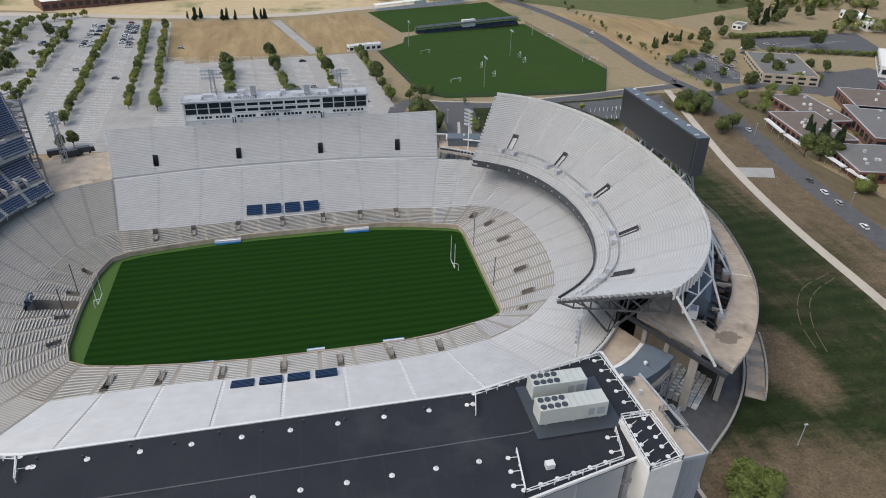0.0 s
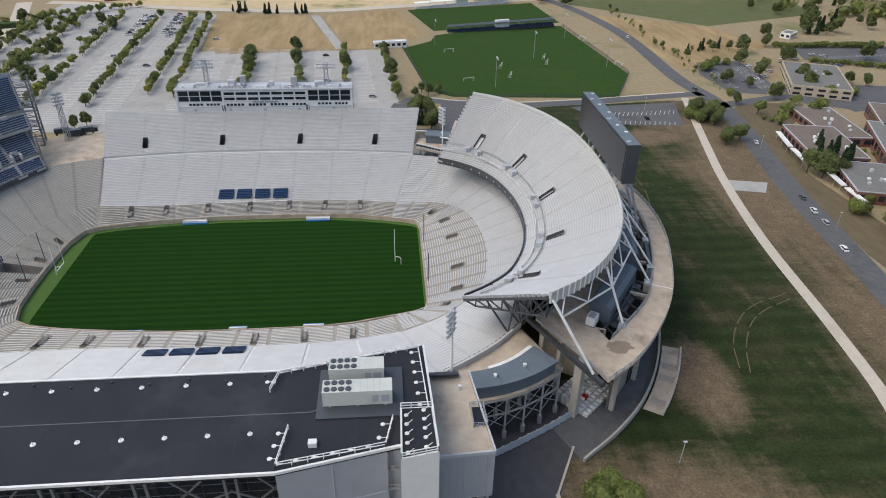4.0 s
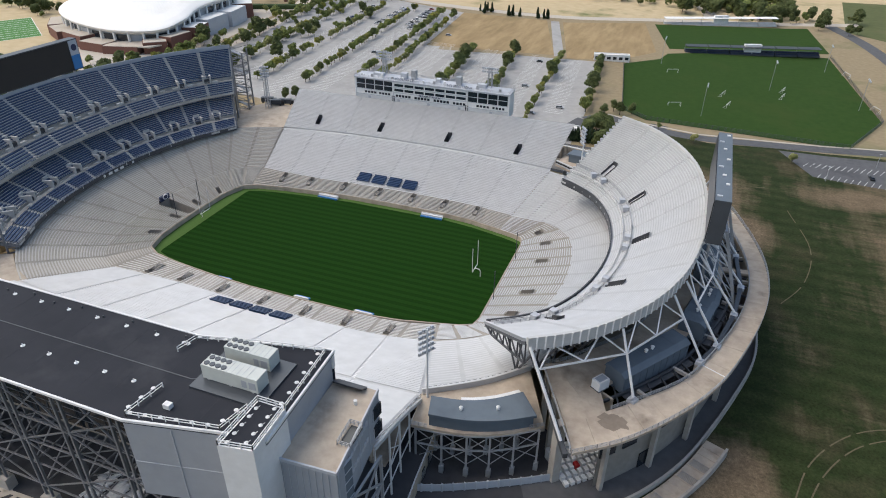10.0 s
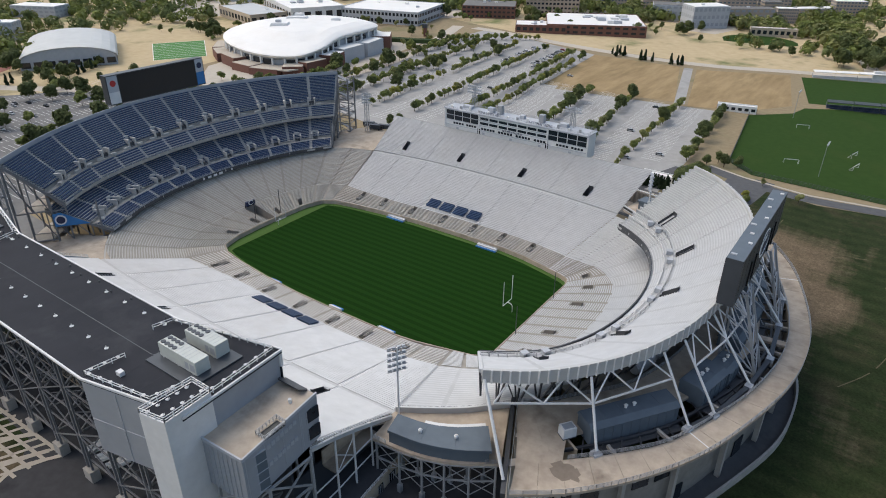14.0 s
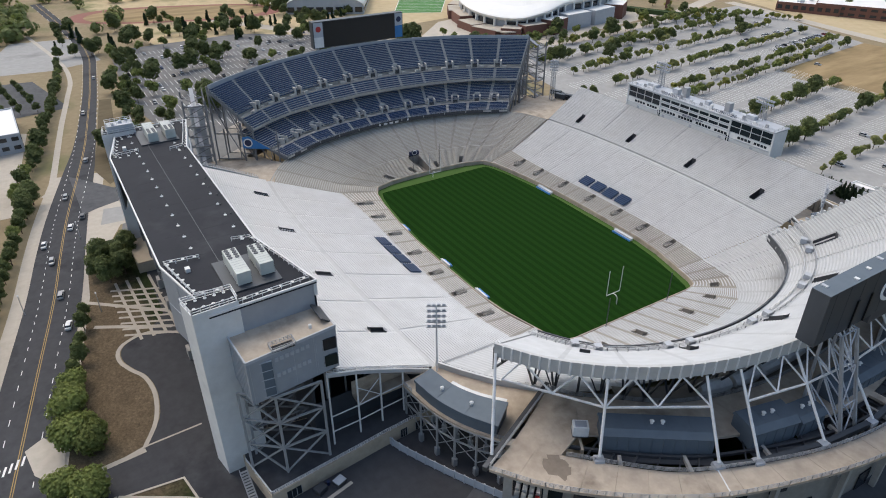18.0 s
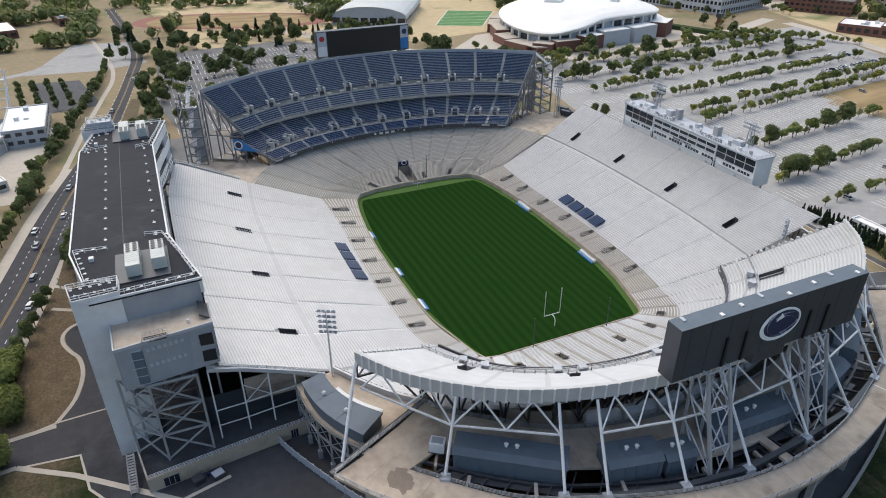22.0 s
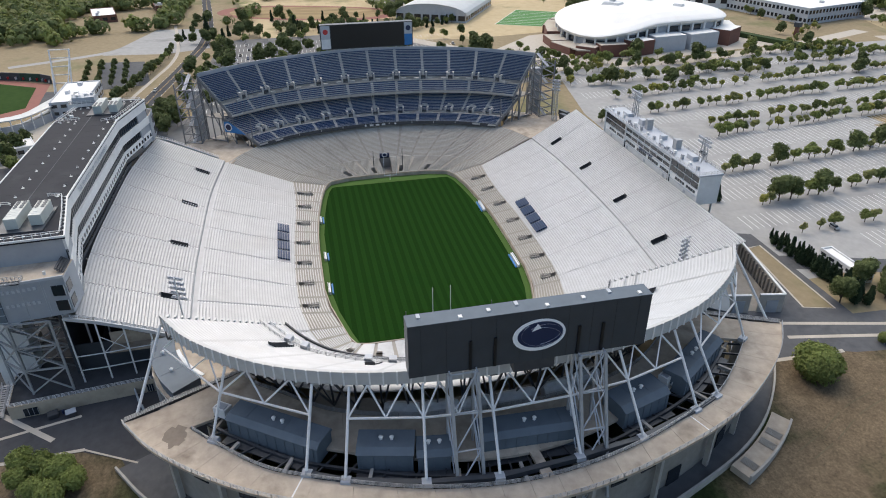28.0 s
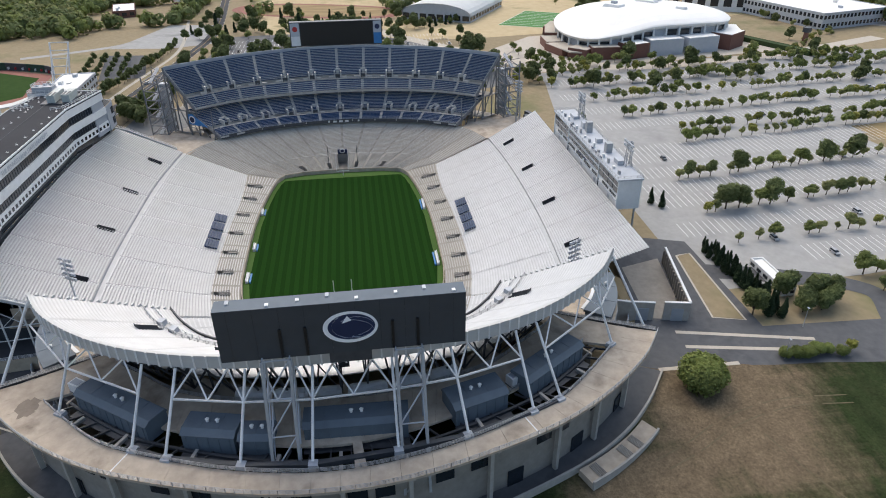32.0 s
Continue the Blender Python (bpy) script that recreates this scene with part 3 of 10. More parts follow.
drape("forecourt", [(41.4, -126.4), (55.8, -133.4), (67.6, -131.3), (80, -122.5), (88.6, -117.5), (89.5, -98), (94.1, -88), (98, -86), (107, -80), (99, -72), (72, -84), (66, -90), (62, -122), (-40, -124), (-64, -124), (-64, -132), (-20, -134), (-6, -128), (0, -124), (41, -124)], ROAD_DARK, 0.12, "dark asphalt apron under the tower", "forecourt")
drape("turning_circle", smooth([(4, -122), (-2, -130), (-0.6, -135.5), (2.5, -138), (7, -138.2), (12, -136.2), (17, -133.6), (25, -132.6), (34.5, -134.2), (41.8, -138.4), (41.4, -126), (40, -122), (4, -122)], 4), ROAD_DARK, 0.19, "patched asphalt turning bay with a pale kerb", "road")
drape("kerb", band(smooth([(2, -122), (-2.4, -130), (-1, -136), (2.3, -138.8), (7, -139), (12, -137), (17, -134.3), (25, -133.3), (34.5, -135), (42, -139)], 4), 1.1), PAVING, 0.21, "pale concrete kerb walk", "kerb")
drape("driveway", [(41.8, -138.6), (45, -156.5), (41, -163), (57, -167), (54.2, -147.8), (55.8, -133.4), (67.6, -131.3), (66, -118), (41.2, -124)], ROAD_DARK, 0.18, "smooth dark asphalt driveway from the avenue", "road")
for line, w in (([(41.4, -125.5), (41.9, -138.9)], 0.5), ([(41.9, -138.9), (44.2, -148), (45, -157)], 0.6), ([(56.2, -165), (54.2, -147.8), (55.8, -133.2), (67.6, -131), (80, -122.2), (88.8, -117.3)], 0.6), ([(89.5, -117.5), (88.9, -97.5)], 1.0), ([(89, -97.5), (94.1, -87.7), (96, -84)], 0.5), ([(81.2, -121), (76.6, -101)], 0.9)):
    drape("kerb", band(line, w), PAVING, 0.24, "pale concrete kerb", "kerb")
drape("crossing", [(45, -157), (33, -155), (26.5, -159.4), (29, -163.5), (38, -162)], PAVING, 0.2, "pale concrete corner by the pedestrian crossing", "pavement")
stripes("crossing_bar", [((30.5 + i * 0.45, -163.5 - i * 1.3), (33.3 + i * 0.45, -164.3 - i * 1.3)) for i in range(8)], 0.5, LINE, 0.22, "white bars of a pedestrian crossing")
drape("undercroft", [(-66, -129), (66, -129), (76, -112), (72, -66), (-66, -66)], ROAD_DARK, 0.03, "dark asphalt under the stand", "floor")
drape("undercroft", [(64, -92), (100, -76), (104, -62), (80, -56), (62, -66)], ROAD_DARK, 0.1, "dark asphalt under the corner terrace", "floor")
# the pitch
pitch = Soup()
WALL = [(64.5, 0), (64.5, 12), (64.5, 24), (63.6, 27.8), (60, 29.6), (52, 31.6), (42, 34), (32, 35.2), (8, 35.5), (-10, 35.2), (-26, 34), (-42, 32), (-52, 30), (-57.4, 27), (-59.8, 19), (-60.4, 9), (-60.6, 0)]


def wall_plan(off):
    """The pitch wall moved inwards by off."""
    half = [(x - math.copysign(off, x) * (0.9 if abs(x) > 55 else 0.0), max(0.0, y - (off if y > 24.5 else 0))) for x, y in WALL]
    return half + [(x, -y) for x, y in half[-2:0:-1]]


pitch.v = [(x, y, -0.02) for x, y in wall_plan(-0.3)]
pitch.f = [tuple(range(len(pitch.v)))]
solo("turf_border", pitch, TURF_LIGHT, "lighter green turf round the pitch", "turf", kind="structure")
# mown bands of the pitch, laid to and fro
TURF_LONG = mat("pitch_turf_band", (0.0105, 0.036, 0.0058), (0.014, 0.043, 0.0075), 1.5, 0.95, stain=(0.01, 0.037, 0.006), stain_scale=0.05, bump=0.5, sheen=0.03)
def pitch_edge(y, inset):
    """How far the dark turf reaches along x at a given y."""
    reach = [(u, v - inset) for u, v in WALL]
    ahead = next((a[0] + (b[0] - a[0]) * (abs(y) - a[1]) / (b[1] - a[1] + 1e-9) for a, b in zip(reach[:9], reach[1:9]) if a[1] <= abs(y) <= b[1]), 63.0)
    back = next((a[0] + (b[0] - a[0]) * (abs(y) - a[1]) / (b[1] - a[1] - 1e-9) for a, b in zip(reach[8:], reach[9:]) if b[1] <= abs(y) <= a[1]), -57.0)
    return max(back, -54.4), min(ahead, 63.6)


bands = 42
for i in range(bands):
    s = Soup()
    y0, y1 = -33.0 + 66.0 * i / bands, -33.0 + 66.0 * (i + 1) / bands
    (a0, b0), (a1, b1) = pitch_edge(y0, 2.2), pitch_edge(y1, 2.2)
    s.face((a0, y0, 0.012), (b0, y0, 0.012), (b1, y1, 0.012), (a1, y1, 0.012))
    tagged(part("mown_band", s, TURF if i % 2 else TURF_LONG), "dark green mown band of pitch turf", "turf", "mown bands of the pitch", "structure")

# ---- stands ----
bench_count = {}
ALU_MID = mat("pale_worn_bench", (0.6, 0.585, 0.55), (0.5, 0.485, 0.455), 0.3, 0.6, 0.1, stain=(0.42, 0.4, 0.37), stain_scale=0.05)
CONC_SOUTH = mat("bleached_tan_concrete", (0.375, 0.35, 0.31), (0.3, 0.28, 0.245), 0.4, 0.9, stain=(0.27, 0.25, 0.22), stain_scale=0.05, bump=0.3, sheen=0.12)
SEAT_STEP = mat("pale_step", (0.5, 0.48, 0.45), (0.42, 0.405, 0.38), 0.5, 0.9, stain=(0.32, 0.3, 0.27), stain_scale=0.1)


def tier(owner, stations, rows, tread, bench, sections, holes=(), under=0.0, bench_width=0.34, gap=1.1, span=6, seat_height=0.42, skirt=None, bench_label="", skip=(), pit=STEEL_DARK, steps=None):
    """Terraced rows between an inner and an outer line: x, y, z, x, y, z per station. Returns the line's function and the aisles' places."""
    pit_stuff = pit
    last = len(stations) - 1
    at = lambda t: spline(stations, t)
    fine = [at(i / 20) for i in range(last * 20 + 1)]
    run = [0.0]
    for a, b in zip(fine, fine[1:]):
        ma, mb = (a[:2] + a[3:5]) / 2, (b[:2] + b[3:5]) / 2
        run.append(run[-1] + float(np.linalg.norm(mb - ma)))
    place = lambda s: float(np.interp(s, run, [i / 20 for i in range(len(run))]))
    metres = lambda t: float(np.interp(t, [i / 20 for i in range(len(run))], run))
    cuts = {i / span for i in range(last * span + 1)}
    pits = []
    for t, width, k0, k1 in holes:
        a, b = place(metres(t) - width / 2), place(metres(t) + width / 2)
        cuts |= {a, b}
        pits.append((a, b, k0, k1))
    ts = sorted(cuts)
    lines = [at(t) for t in ts]

    def point(p, f, z=None):
        x, y, h = p[:3] + (p[3:] - p[:3]) * f
        return (x, y, h if z is None else z)

    s, well = Soup(), Soup()
    n = rows
    for k in range(n):
        for i in range(len(ts) - 1):
            mid = (ts[i] + ts[i + 1]) / 2
            p, q = lines[i], lines[i + 1]
            zp, zq = point(p, k / n)[2], point(q, k / n)[2]
            up, uq = point(p, (k + 1) / n)[2], point(q, (k + 1) / n)[2]
            a, b = point(p, k / n, zp), point(q, k / n, zq)
            c, d = point(q, (k + 1) / n, zq), point(p, (k + 1) / n, zp)
            pit = next((h for h in pits if h[0] <= mid <= h[1] and h[2] <= k < h[3]), None)
            if pit:
                fp, fq = point(p, pit[2] / n)[2], point(q, pit[2] / n)[2]
                well.face((*a[:2], fp - 2.2), (*b[:2], fq - 2.2), (*c[:2], fq - 2.2), (*d[:2], fp - 2.2))
                for edge, near, far, top in ((pit[0], a, d, up), (pit[1], b, c, uq)):
                    if edge in (ts[i], ts[i + 1]) and abs(edge - (ts[i] if near is a else ts[i + 1])) < 1e-9:
                        well.face((*near[:2], fp - 2.2), (*far[:2], fp - 2.2), (*far[:2], top + 0.5), (*near[:2], (zp if near is a else zq) + 0.5))
                if k == pit[3] - 1:
                    well.face((*d[:2], up + 0.9), (*c[:2], uq + 0.9), (*c[:2], fq - 2.2), (*d[:2], fp - 2.2))
                continue
            s.face(a, b, c, d)
            s.face((*d[:2], zp), (*c[:2], zq), (*c[:2], uq), (*d[:2], up))
    if under:
        for i in range(len(ts) - 1):
            p, q = lines[i], lines[i + 1]
            a, b, c, d = point(p, 0), point(q, 0), point(q, 1), point(p, 1)
            dn = Vector((0, 0, -under))
            a2, b2, c2, d2 = (Vector(u) + dn for u in (a, b, c, d))
            s.face(a2, d2, c2, b2)
            s.face(a, a2, b2, b)
            s.face(d, c, c2, d2)
    part("terrace", s, tread, owner)
    # the well's dark material paints in the shade down the stair
    if well.f:
        part("portal", well, pit_stuff, owner, "open stair portal")
    aisles = [place(run[-1] * j / sections) for j in range(sections + 1)]
    for j in range(1, sections if steps else 1):
        # half steps up each aisle
        s = Soup()
        p, q = at(place(run[-1] * j / sections - gap * 0.48)), at(place(run[-1] * j / sections + gap * 0.48))
        for k in range(n):
            zp, zq = point(p, k / n)[2], point(q, k / n)[2]
            c = [point(p, (k + 0.4) / n, zp), point(q, (k + 0.4) / n, zq), point(q, (k + 0.99) / n, zq), point(p, (k + 0.99) / n, zp)]
            s.ring(c, [(u[0], u[1], u[2] + 0.2) for u in c])
        part("aisle_step", s, steps, owner, "white aisle steps")["kind"] = "stuff"
    for j in range(sections):
        a, b = place(run[-1] * j / sections + gap / 2), place(run[-1] * (j + 1) / sections - gap / 2)
        m = max(2, int(math.ceil((b - a) * span)) + 1)
        seg = [a + (b - a) * i / m for i in range(m + 1)]
        seg = sorted(set(seg) | {e for h in pits for e in h[:2] if a < e < b})
        rowset = [at(t) for t in seg]
        for k in range(n):
            if (j, k) in skip:
                continue
            runs, broken = [], True
            for i in range(len(seg) - 1):
                mid = (seg[i] + seg[i + 1]) / 2
                if any(h[0] - 1e-6 <= mid <= h[1] + 1e-6 and h[2] - 1 <= k < h[3] + 1 for h in pits):
                    broken = True
                    continue
                p, q = rowset[i], rowset[i + 1]
                depth = float(np.linalg.norm((p[3:5] + q[3:5] - p[:2] - q[:2]) / 2)) / n
                if k % max(1, round(0.78 / depth)):
                    broken = True
                    continue
                if broken:
                    runs.append(Soup())
                    broken = False
                s = runs[-1]
                f0, f1 = (k + 0.98 - bench_width / depth) / n, (k + 0.98) / n
                zp, zq = point(p, k / n)[2] + seat_height, point(q, k / n)[2] + seat_height
                t0, t1, t2, t3 = point(p, f0, zp), point(q, f0, zq), point(q, f1, zq), point(p, f1, zp)
                s.face(t0, t1, t2, t3)
                drop = 0.42 if bench is BLUE else 0.2 if bench is ALU_OLD else 0.09
                s.face((*t0[:2], zp - drop), (*t1[:2], zq - drop), t1, t0)
                s.face(t3, t2, (*t2[:2], zq - drop), (*t3[:2], zp - drop))
            seat_name = "seat" if bench is BLUE else "bench"
            for s in runs:
                count, rest = bench_count.setdefault(owner, [0, {}])
                if count < 210:
                    bench_count[owner][0] += 1
                    part(seat_name, s, bench, owner)
                else:
                    more = rest.setdefault(bench, Soup())
                    base = len(more.v)
                    more.v += s.v
                    more.f += [tuple(base + u for u in f) for f in s.f]
    return at, aisles, place, metres


def mirror(stations):
    return [tuple(-v if i in (1, 4) else v for i, v in enumerate(r)) for r in stations]


# long sides, lower grey rows, white rows, then the upper bank over the cross walk
SIDE_GREY = [(-54, 29.2, 1.3, -57.9, 43.9, 2.7), (-42, 31.6, 1.3, -44, 43.2, 2.7), (-26, 34, 1.3, -27, 43.2, 2.7), (-8, 35.3, 1.3, -8, 44.2, 2.7), (10, 35.5, 1.3, 10, 44.6, 2.7), (26, 35.3, 1.3, 27, 44.5, 2.7), (42, 34.4, 1.3, 42, 43.6, 2.7), (54, 31.3, 1.3, 56, 41, 2.9)]
SIDE_WHITE_W = [(-57.9, 43.9, 2.7, -63, 68.7, 11.4), (-44, 43.2, 2.7, -46, 69.8, 12.1), (-27, 43.2, 2.7, -27, 70.6, 12.5), (-8, 44.2, 2.7, -8, 70.9, 12.6), (10, 44.6, 2.7, 10, 70.9, 12.6), (27, 44.5, 2.7, 27, 70.6, 12.5), (42, 43.6, 2.7, 46, 69.8, 12.1), (56, 41, 2.9, 64, 68.5, 11.6)]
SIDE_WHITE_E = [(-57.9, -43.9, 2.7, -64.5, -70.5, 12.3), (-44, -43.2, 2.7, -46, -72.5, 12.8), (-27, -43.2, 2.7, -27, -73.3, 13), (-8, -44.2, 2.7, -8, -73.6, 13.1), (10, -44.6, 2.7, 10, -73.6, 13.1), (27, -44.5, 2.7, 27, -73.3, 13), (42, -43.6, 2.7, 46, -72.6, 12.9), (56, -41, 2.9, 65, -71.5, 12.8)]
SIDE_UPPER_W = [(-63.3, 70.2, 12.2, -68, 93.6, 23), (-32, 71.9, 13.1, -34, 93.6, 23), (0, 72.4, 13.4, 0, 93.6, 23), (32, 71.9, 13.1, 34, 93.6, 23.3), (64, 70, 12.3, 68, 93.6, 23.6)]
SIDE_UPPER_E = [(-64.8, -72, 13.1, -66, -98, 25.2), (-30, -74.8, 13.7, -33, -102, 25.8), (0, -75.1, 13.8, 0, -102.5, 26), (32, -74.8, 13.7, 34, -102, 25.8), (65, -73, 13.5, 67, -98.3, 25.6)]
PORTALS = [(t, 2.0, 4, 10) for t in (0.52, 1.5, 2.5, 3.48)]
west = thing("grandstand", "grey-white aluminium bench grandstand along one side of the pitch", "grandstand", at=(0, 60, 2))
east = thing("grandstand", "bright white aluminium bench grandstand below the suite tower", "grandstand", at=(0, -60, 2))
grey_holes = [(t, 1.7, 4, 10) for t in (0.9, 1.7, 2.55, 3.4, 4.25, 5.1, 6.0)]
tier(west, SIDE_GREY, 11, CONC_SOUTH, ALU_OLD, 12, grey_holes, pit=CONC_DARK, bench_label="weathered grey bench rows")
tier(east, mirror(SIDE_GREY), 11, CONC_SOUTH, ALU_MID, 12, grey_holes, pit=CONC_DARK, bench_label="weathered grey bench rows")
tier(west, SIDE_WHITE_W, 31, WEST_TREAD, WEST_ALU, 8, bench_width=0.56, seat_height=0.18)
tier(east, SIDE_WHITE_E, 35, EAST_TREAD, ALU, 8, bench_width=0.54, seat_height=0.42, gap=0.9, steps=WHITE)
tier(west, SIDE_UPPER_W, 30, WEST_TREAD, WEST_ALU, 8, PORTALS, bench_width=0.5, seat_height=0.18)
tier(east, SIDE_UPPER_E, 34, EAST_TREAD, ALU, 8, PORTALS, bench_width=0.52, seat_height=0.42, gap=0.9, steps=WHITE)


def walkway(owner, inner, outer, material, label, width=7):
    """The cross walk between a lower and an upper bank."""
    s = Soup()
    last_a, last_b = len(inner) - 1, len(outer) - 1
    for i in range(40):
        a, b = (spline(inner, last_a * (i + k) / 40)[3:] for k in (0, 1))
        c, d = (spline(outer, last_b * (i + k) / 40)[:3] for k in (1, 0))
        s.face(a, b, (*c[:2], b[2]), (*d[:2], a[2]))
        s.face((*d[:2], a[2]), (*c[:2], b[2]), c, d)
    part("cross_walk", s, material, owner, label)


walkway(west, SIDE_WHITE_W, SIDE_UPPER_W, ALU_DECK, "white cross walk between the banks")
walkway(east, SIDE_WHITE_E, SIDE_UPPER_E, ALU_DECK, "white cross walk between the banks")

# the open end: grey rows round the corners, white rows under the upper deck
END_GREY = [(54, 31.3, 1.3, 56, 41, 2.9), (59.4, 29.9, 1.3, 65.5, 38, 4.4), (63.4, 28.0, 1.3, 73, 34, 6.0), (64.6, 22, 1.3, 81.5, 24.5, 7.2), (64.5, 11, 1.3, 85, 11, 7.7), (64.5, 0, 1.3, 85.8, 0, 7.8)]
END_GREY = END_GREY + mirror(END_GREY)[-2::-1]
END_WHITE = [(56, 41, 2.9, 64, 68.3, 11.6), (65.5, 38, 4.4, 78, 62, 12.2), (73, 34, 6.0, 89, 50, 12.6), (81.5, 24.5, 7.2, 97, 31, 12.8), (85, 11, 7.7, 100, 13, 12.9), (85.8, 0, 7.8, 101, 0, 12.9)]
END_WHITE_E = [(56, -41, 2.9, 65, -71.5, 12.8)] + mirror(END_WHITE)[1:-1]
north = thing("grandstand", "curved bench rows round the open end of the bowl", "grandstand", at=(80, 0, 2))
tier(north, END_GREY, 26, CONC_SOUTH, ALU, 16, [(t, 1.8, 11, 16) for t in (2.2, 3.1, 4.1, 5.9, 6.9, 7.8)], pit=CONC_DARK, bench_label="weathered grey bench rows")
tier(north, END_WHITE + END_WHITE_E[::-1], 22, ALU_DECK, ALU, 16, bench_width=0.46, seat_height=0.32)
# the closed end: one sweep of old rows up under the blue decks
END_SOUTH_LOW = [(-54, 29.2, 1.3, -57.9, 43.9, 2.8), (-57.9, 26, 1.3, -66.5, 38.5, 3.1), (-59.7, 19, 1.3, -71.5, 29.5, 3.2), (-60.5, 10, 1.3, -74.8, 15.5, 3.3), (-60.7, 0, 1.3, -76, 0, 3.3)]
END_SOUTH_LOW = END_SOUTH_LOW + mirror(END_SOUTH_LOW)[-2::-1]
END_SOUTH = [(-57.9, 43.9, 2.8, -63, 69, 12.0), (-66.5, 38.5, 3.1, -76, 62.5, 12.6), (-71.5, 29.5, 3.2, -88, 50, 13), (-74.8, 15.5, 3.3, -97.5, 30, 13.2), (-76, 0, 3.3, -101, 0, 13.4)]
END_SOUTH_E = mirror(END_SOUTH)
END_SOUTH_E[0] = (-57.9, -43.9, 2.8, -64.5, -70.5, 12.3)
END_SOUTH = END_SOUTH + END_SOUTH_E[-2::-1]
south = thing("grandstand", "weathered concrete bench rows of the closed end", "grandstand", at=(-80, 0, 2))
tier(south, END_SOUTH_LOW, 17, CONC_SOUTH, ALU_OLD, 14, [(4.0, 4.6, 1, 15), (3.45, 1.8, 2, 6), (4.55, 1.8, 2, 6), (2.3, 2.0, 2, 6), (5.7, 2.0, 2, 6)], pit=CONC_DARK, bench_label="weathered brown-grey bench rows")
tier(south, END_SOUTH, 30, CONC_SOUTH, ALU_OLD, 14, seat_height=0.2, bench_width=0.46, bench_label="weathered brown-grey bench rows")

# wall round the pitch
s = Soup()
ring = wall_plan(0.0)
for (x0, y0), (x1, y1) in zip(ring, ring[1:] + ring[:1]):
    d = Vector((x1 - x0, y1 - y0)).normalized() * 0.15
    n = Vector((-d.y, d.x))
    s.ring([(x0 - n.x, y0 - n.y, -0.05), (x1 - n.x, y1 - n.y, -0.05), (x1 + n.x, y1 + n.y, -0.05), (x0 + n.x, y0 + n.y, -0.05)],
           [(x0 - n.x, y0 - n.y, 1.75), (x1 - n.x, y1 - n.y, 1.75), (x1 + n.x, y1 + n.y, 1.75), (x0 + n.x, y0 + n.y, 1.75)])
solo("pitch_wall", s, CONC_TAN, "low concrete wall round the pitch", "wall", kind="structure")

# upper deck of the open end
DECK = [(73, 46.5, 18.4, 89, 72, 36.4), (80, 42, 18.4, 98.5, 65.5, 36.4), (86.5, 36, 18.4, 107, 56, 36.4), (91, 28.5, 18.4, 113.5, 45, 36.4), (94.2, 20, 18.4, 118.3, 31, 36.4), (96.3, 10, 18.4, 120.8, 15, 36.4), (97, 0, 18.4, 121.3, 0, 36.4)]
DECK = DECK + mirror(DECK)[-2::-1]
deck = thing("upper_deck", "white aluminium upper deck curving round the open end", "grandstand", at=(100, 0, 18))
deck_at, deck_aisles, deck_place, deck_metres = tier(deck, DECK, 38, ALU_DECK, ALU, 12, [(t, 2.4, 10, 17) for t in (1.35, 3.6, 5.9, 8.2, 10.5)], under=0.7, bench_width=0.42, seat_height=0.32)
# two blue decks of the closed end
LOWER = [(-80, 57, 14, -92, 73, 24.5), (-84.5, 48.5, 14, -98.5, 63, 24.5), (-89, 39.5, 14, -104, 51, 24.5), (-92.7, 27, 14, -109, 34, 24.5), (-95, 14, 14, -111.5, 17, 24.5), (-96, 0, 14, -112.5, 0, 24.5)]
LOWER = LOWER + mirror(LOWER)[-2::-1]
UPPER = [(-87, 68, 26.5, -96, 81, 42.6), (-94, 57, 26.5, -106, 67, 42.8), (-99, 46, 26.5, -115, 51, 43), (-103, 31, 26.5, -121.5, 34, 43), (-105.3, 15, 26.5, -125.6, 17, 43.2), (-106, 0, 26.5, -126.8, 0, 43.2)]
UPPER = UPPER + mirror(UPPER)[-2::-1]
low_deck = thing("lower_deck", "lower deck of navy blue seats with pale aisles", "grandstand", at=(-95, 0, 14))
high_deck = thing("upper_deck", "steep upper deck of navy blue seats with pale aisles", "grandstand", at=(-110, 0, 26))


def cut(stations, a, b):
    """The part of a tier between two fractions of its depth."""
    out = []
    for r in stations:
        p, q = np.array(r[:3], float), np.array(r[3:], float)
        out.append((*(p + (q - p) * a), *(p + (q - p) * b)))
    return out


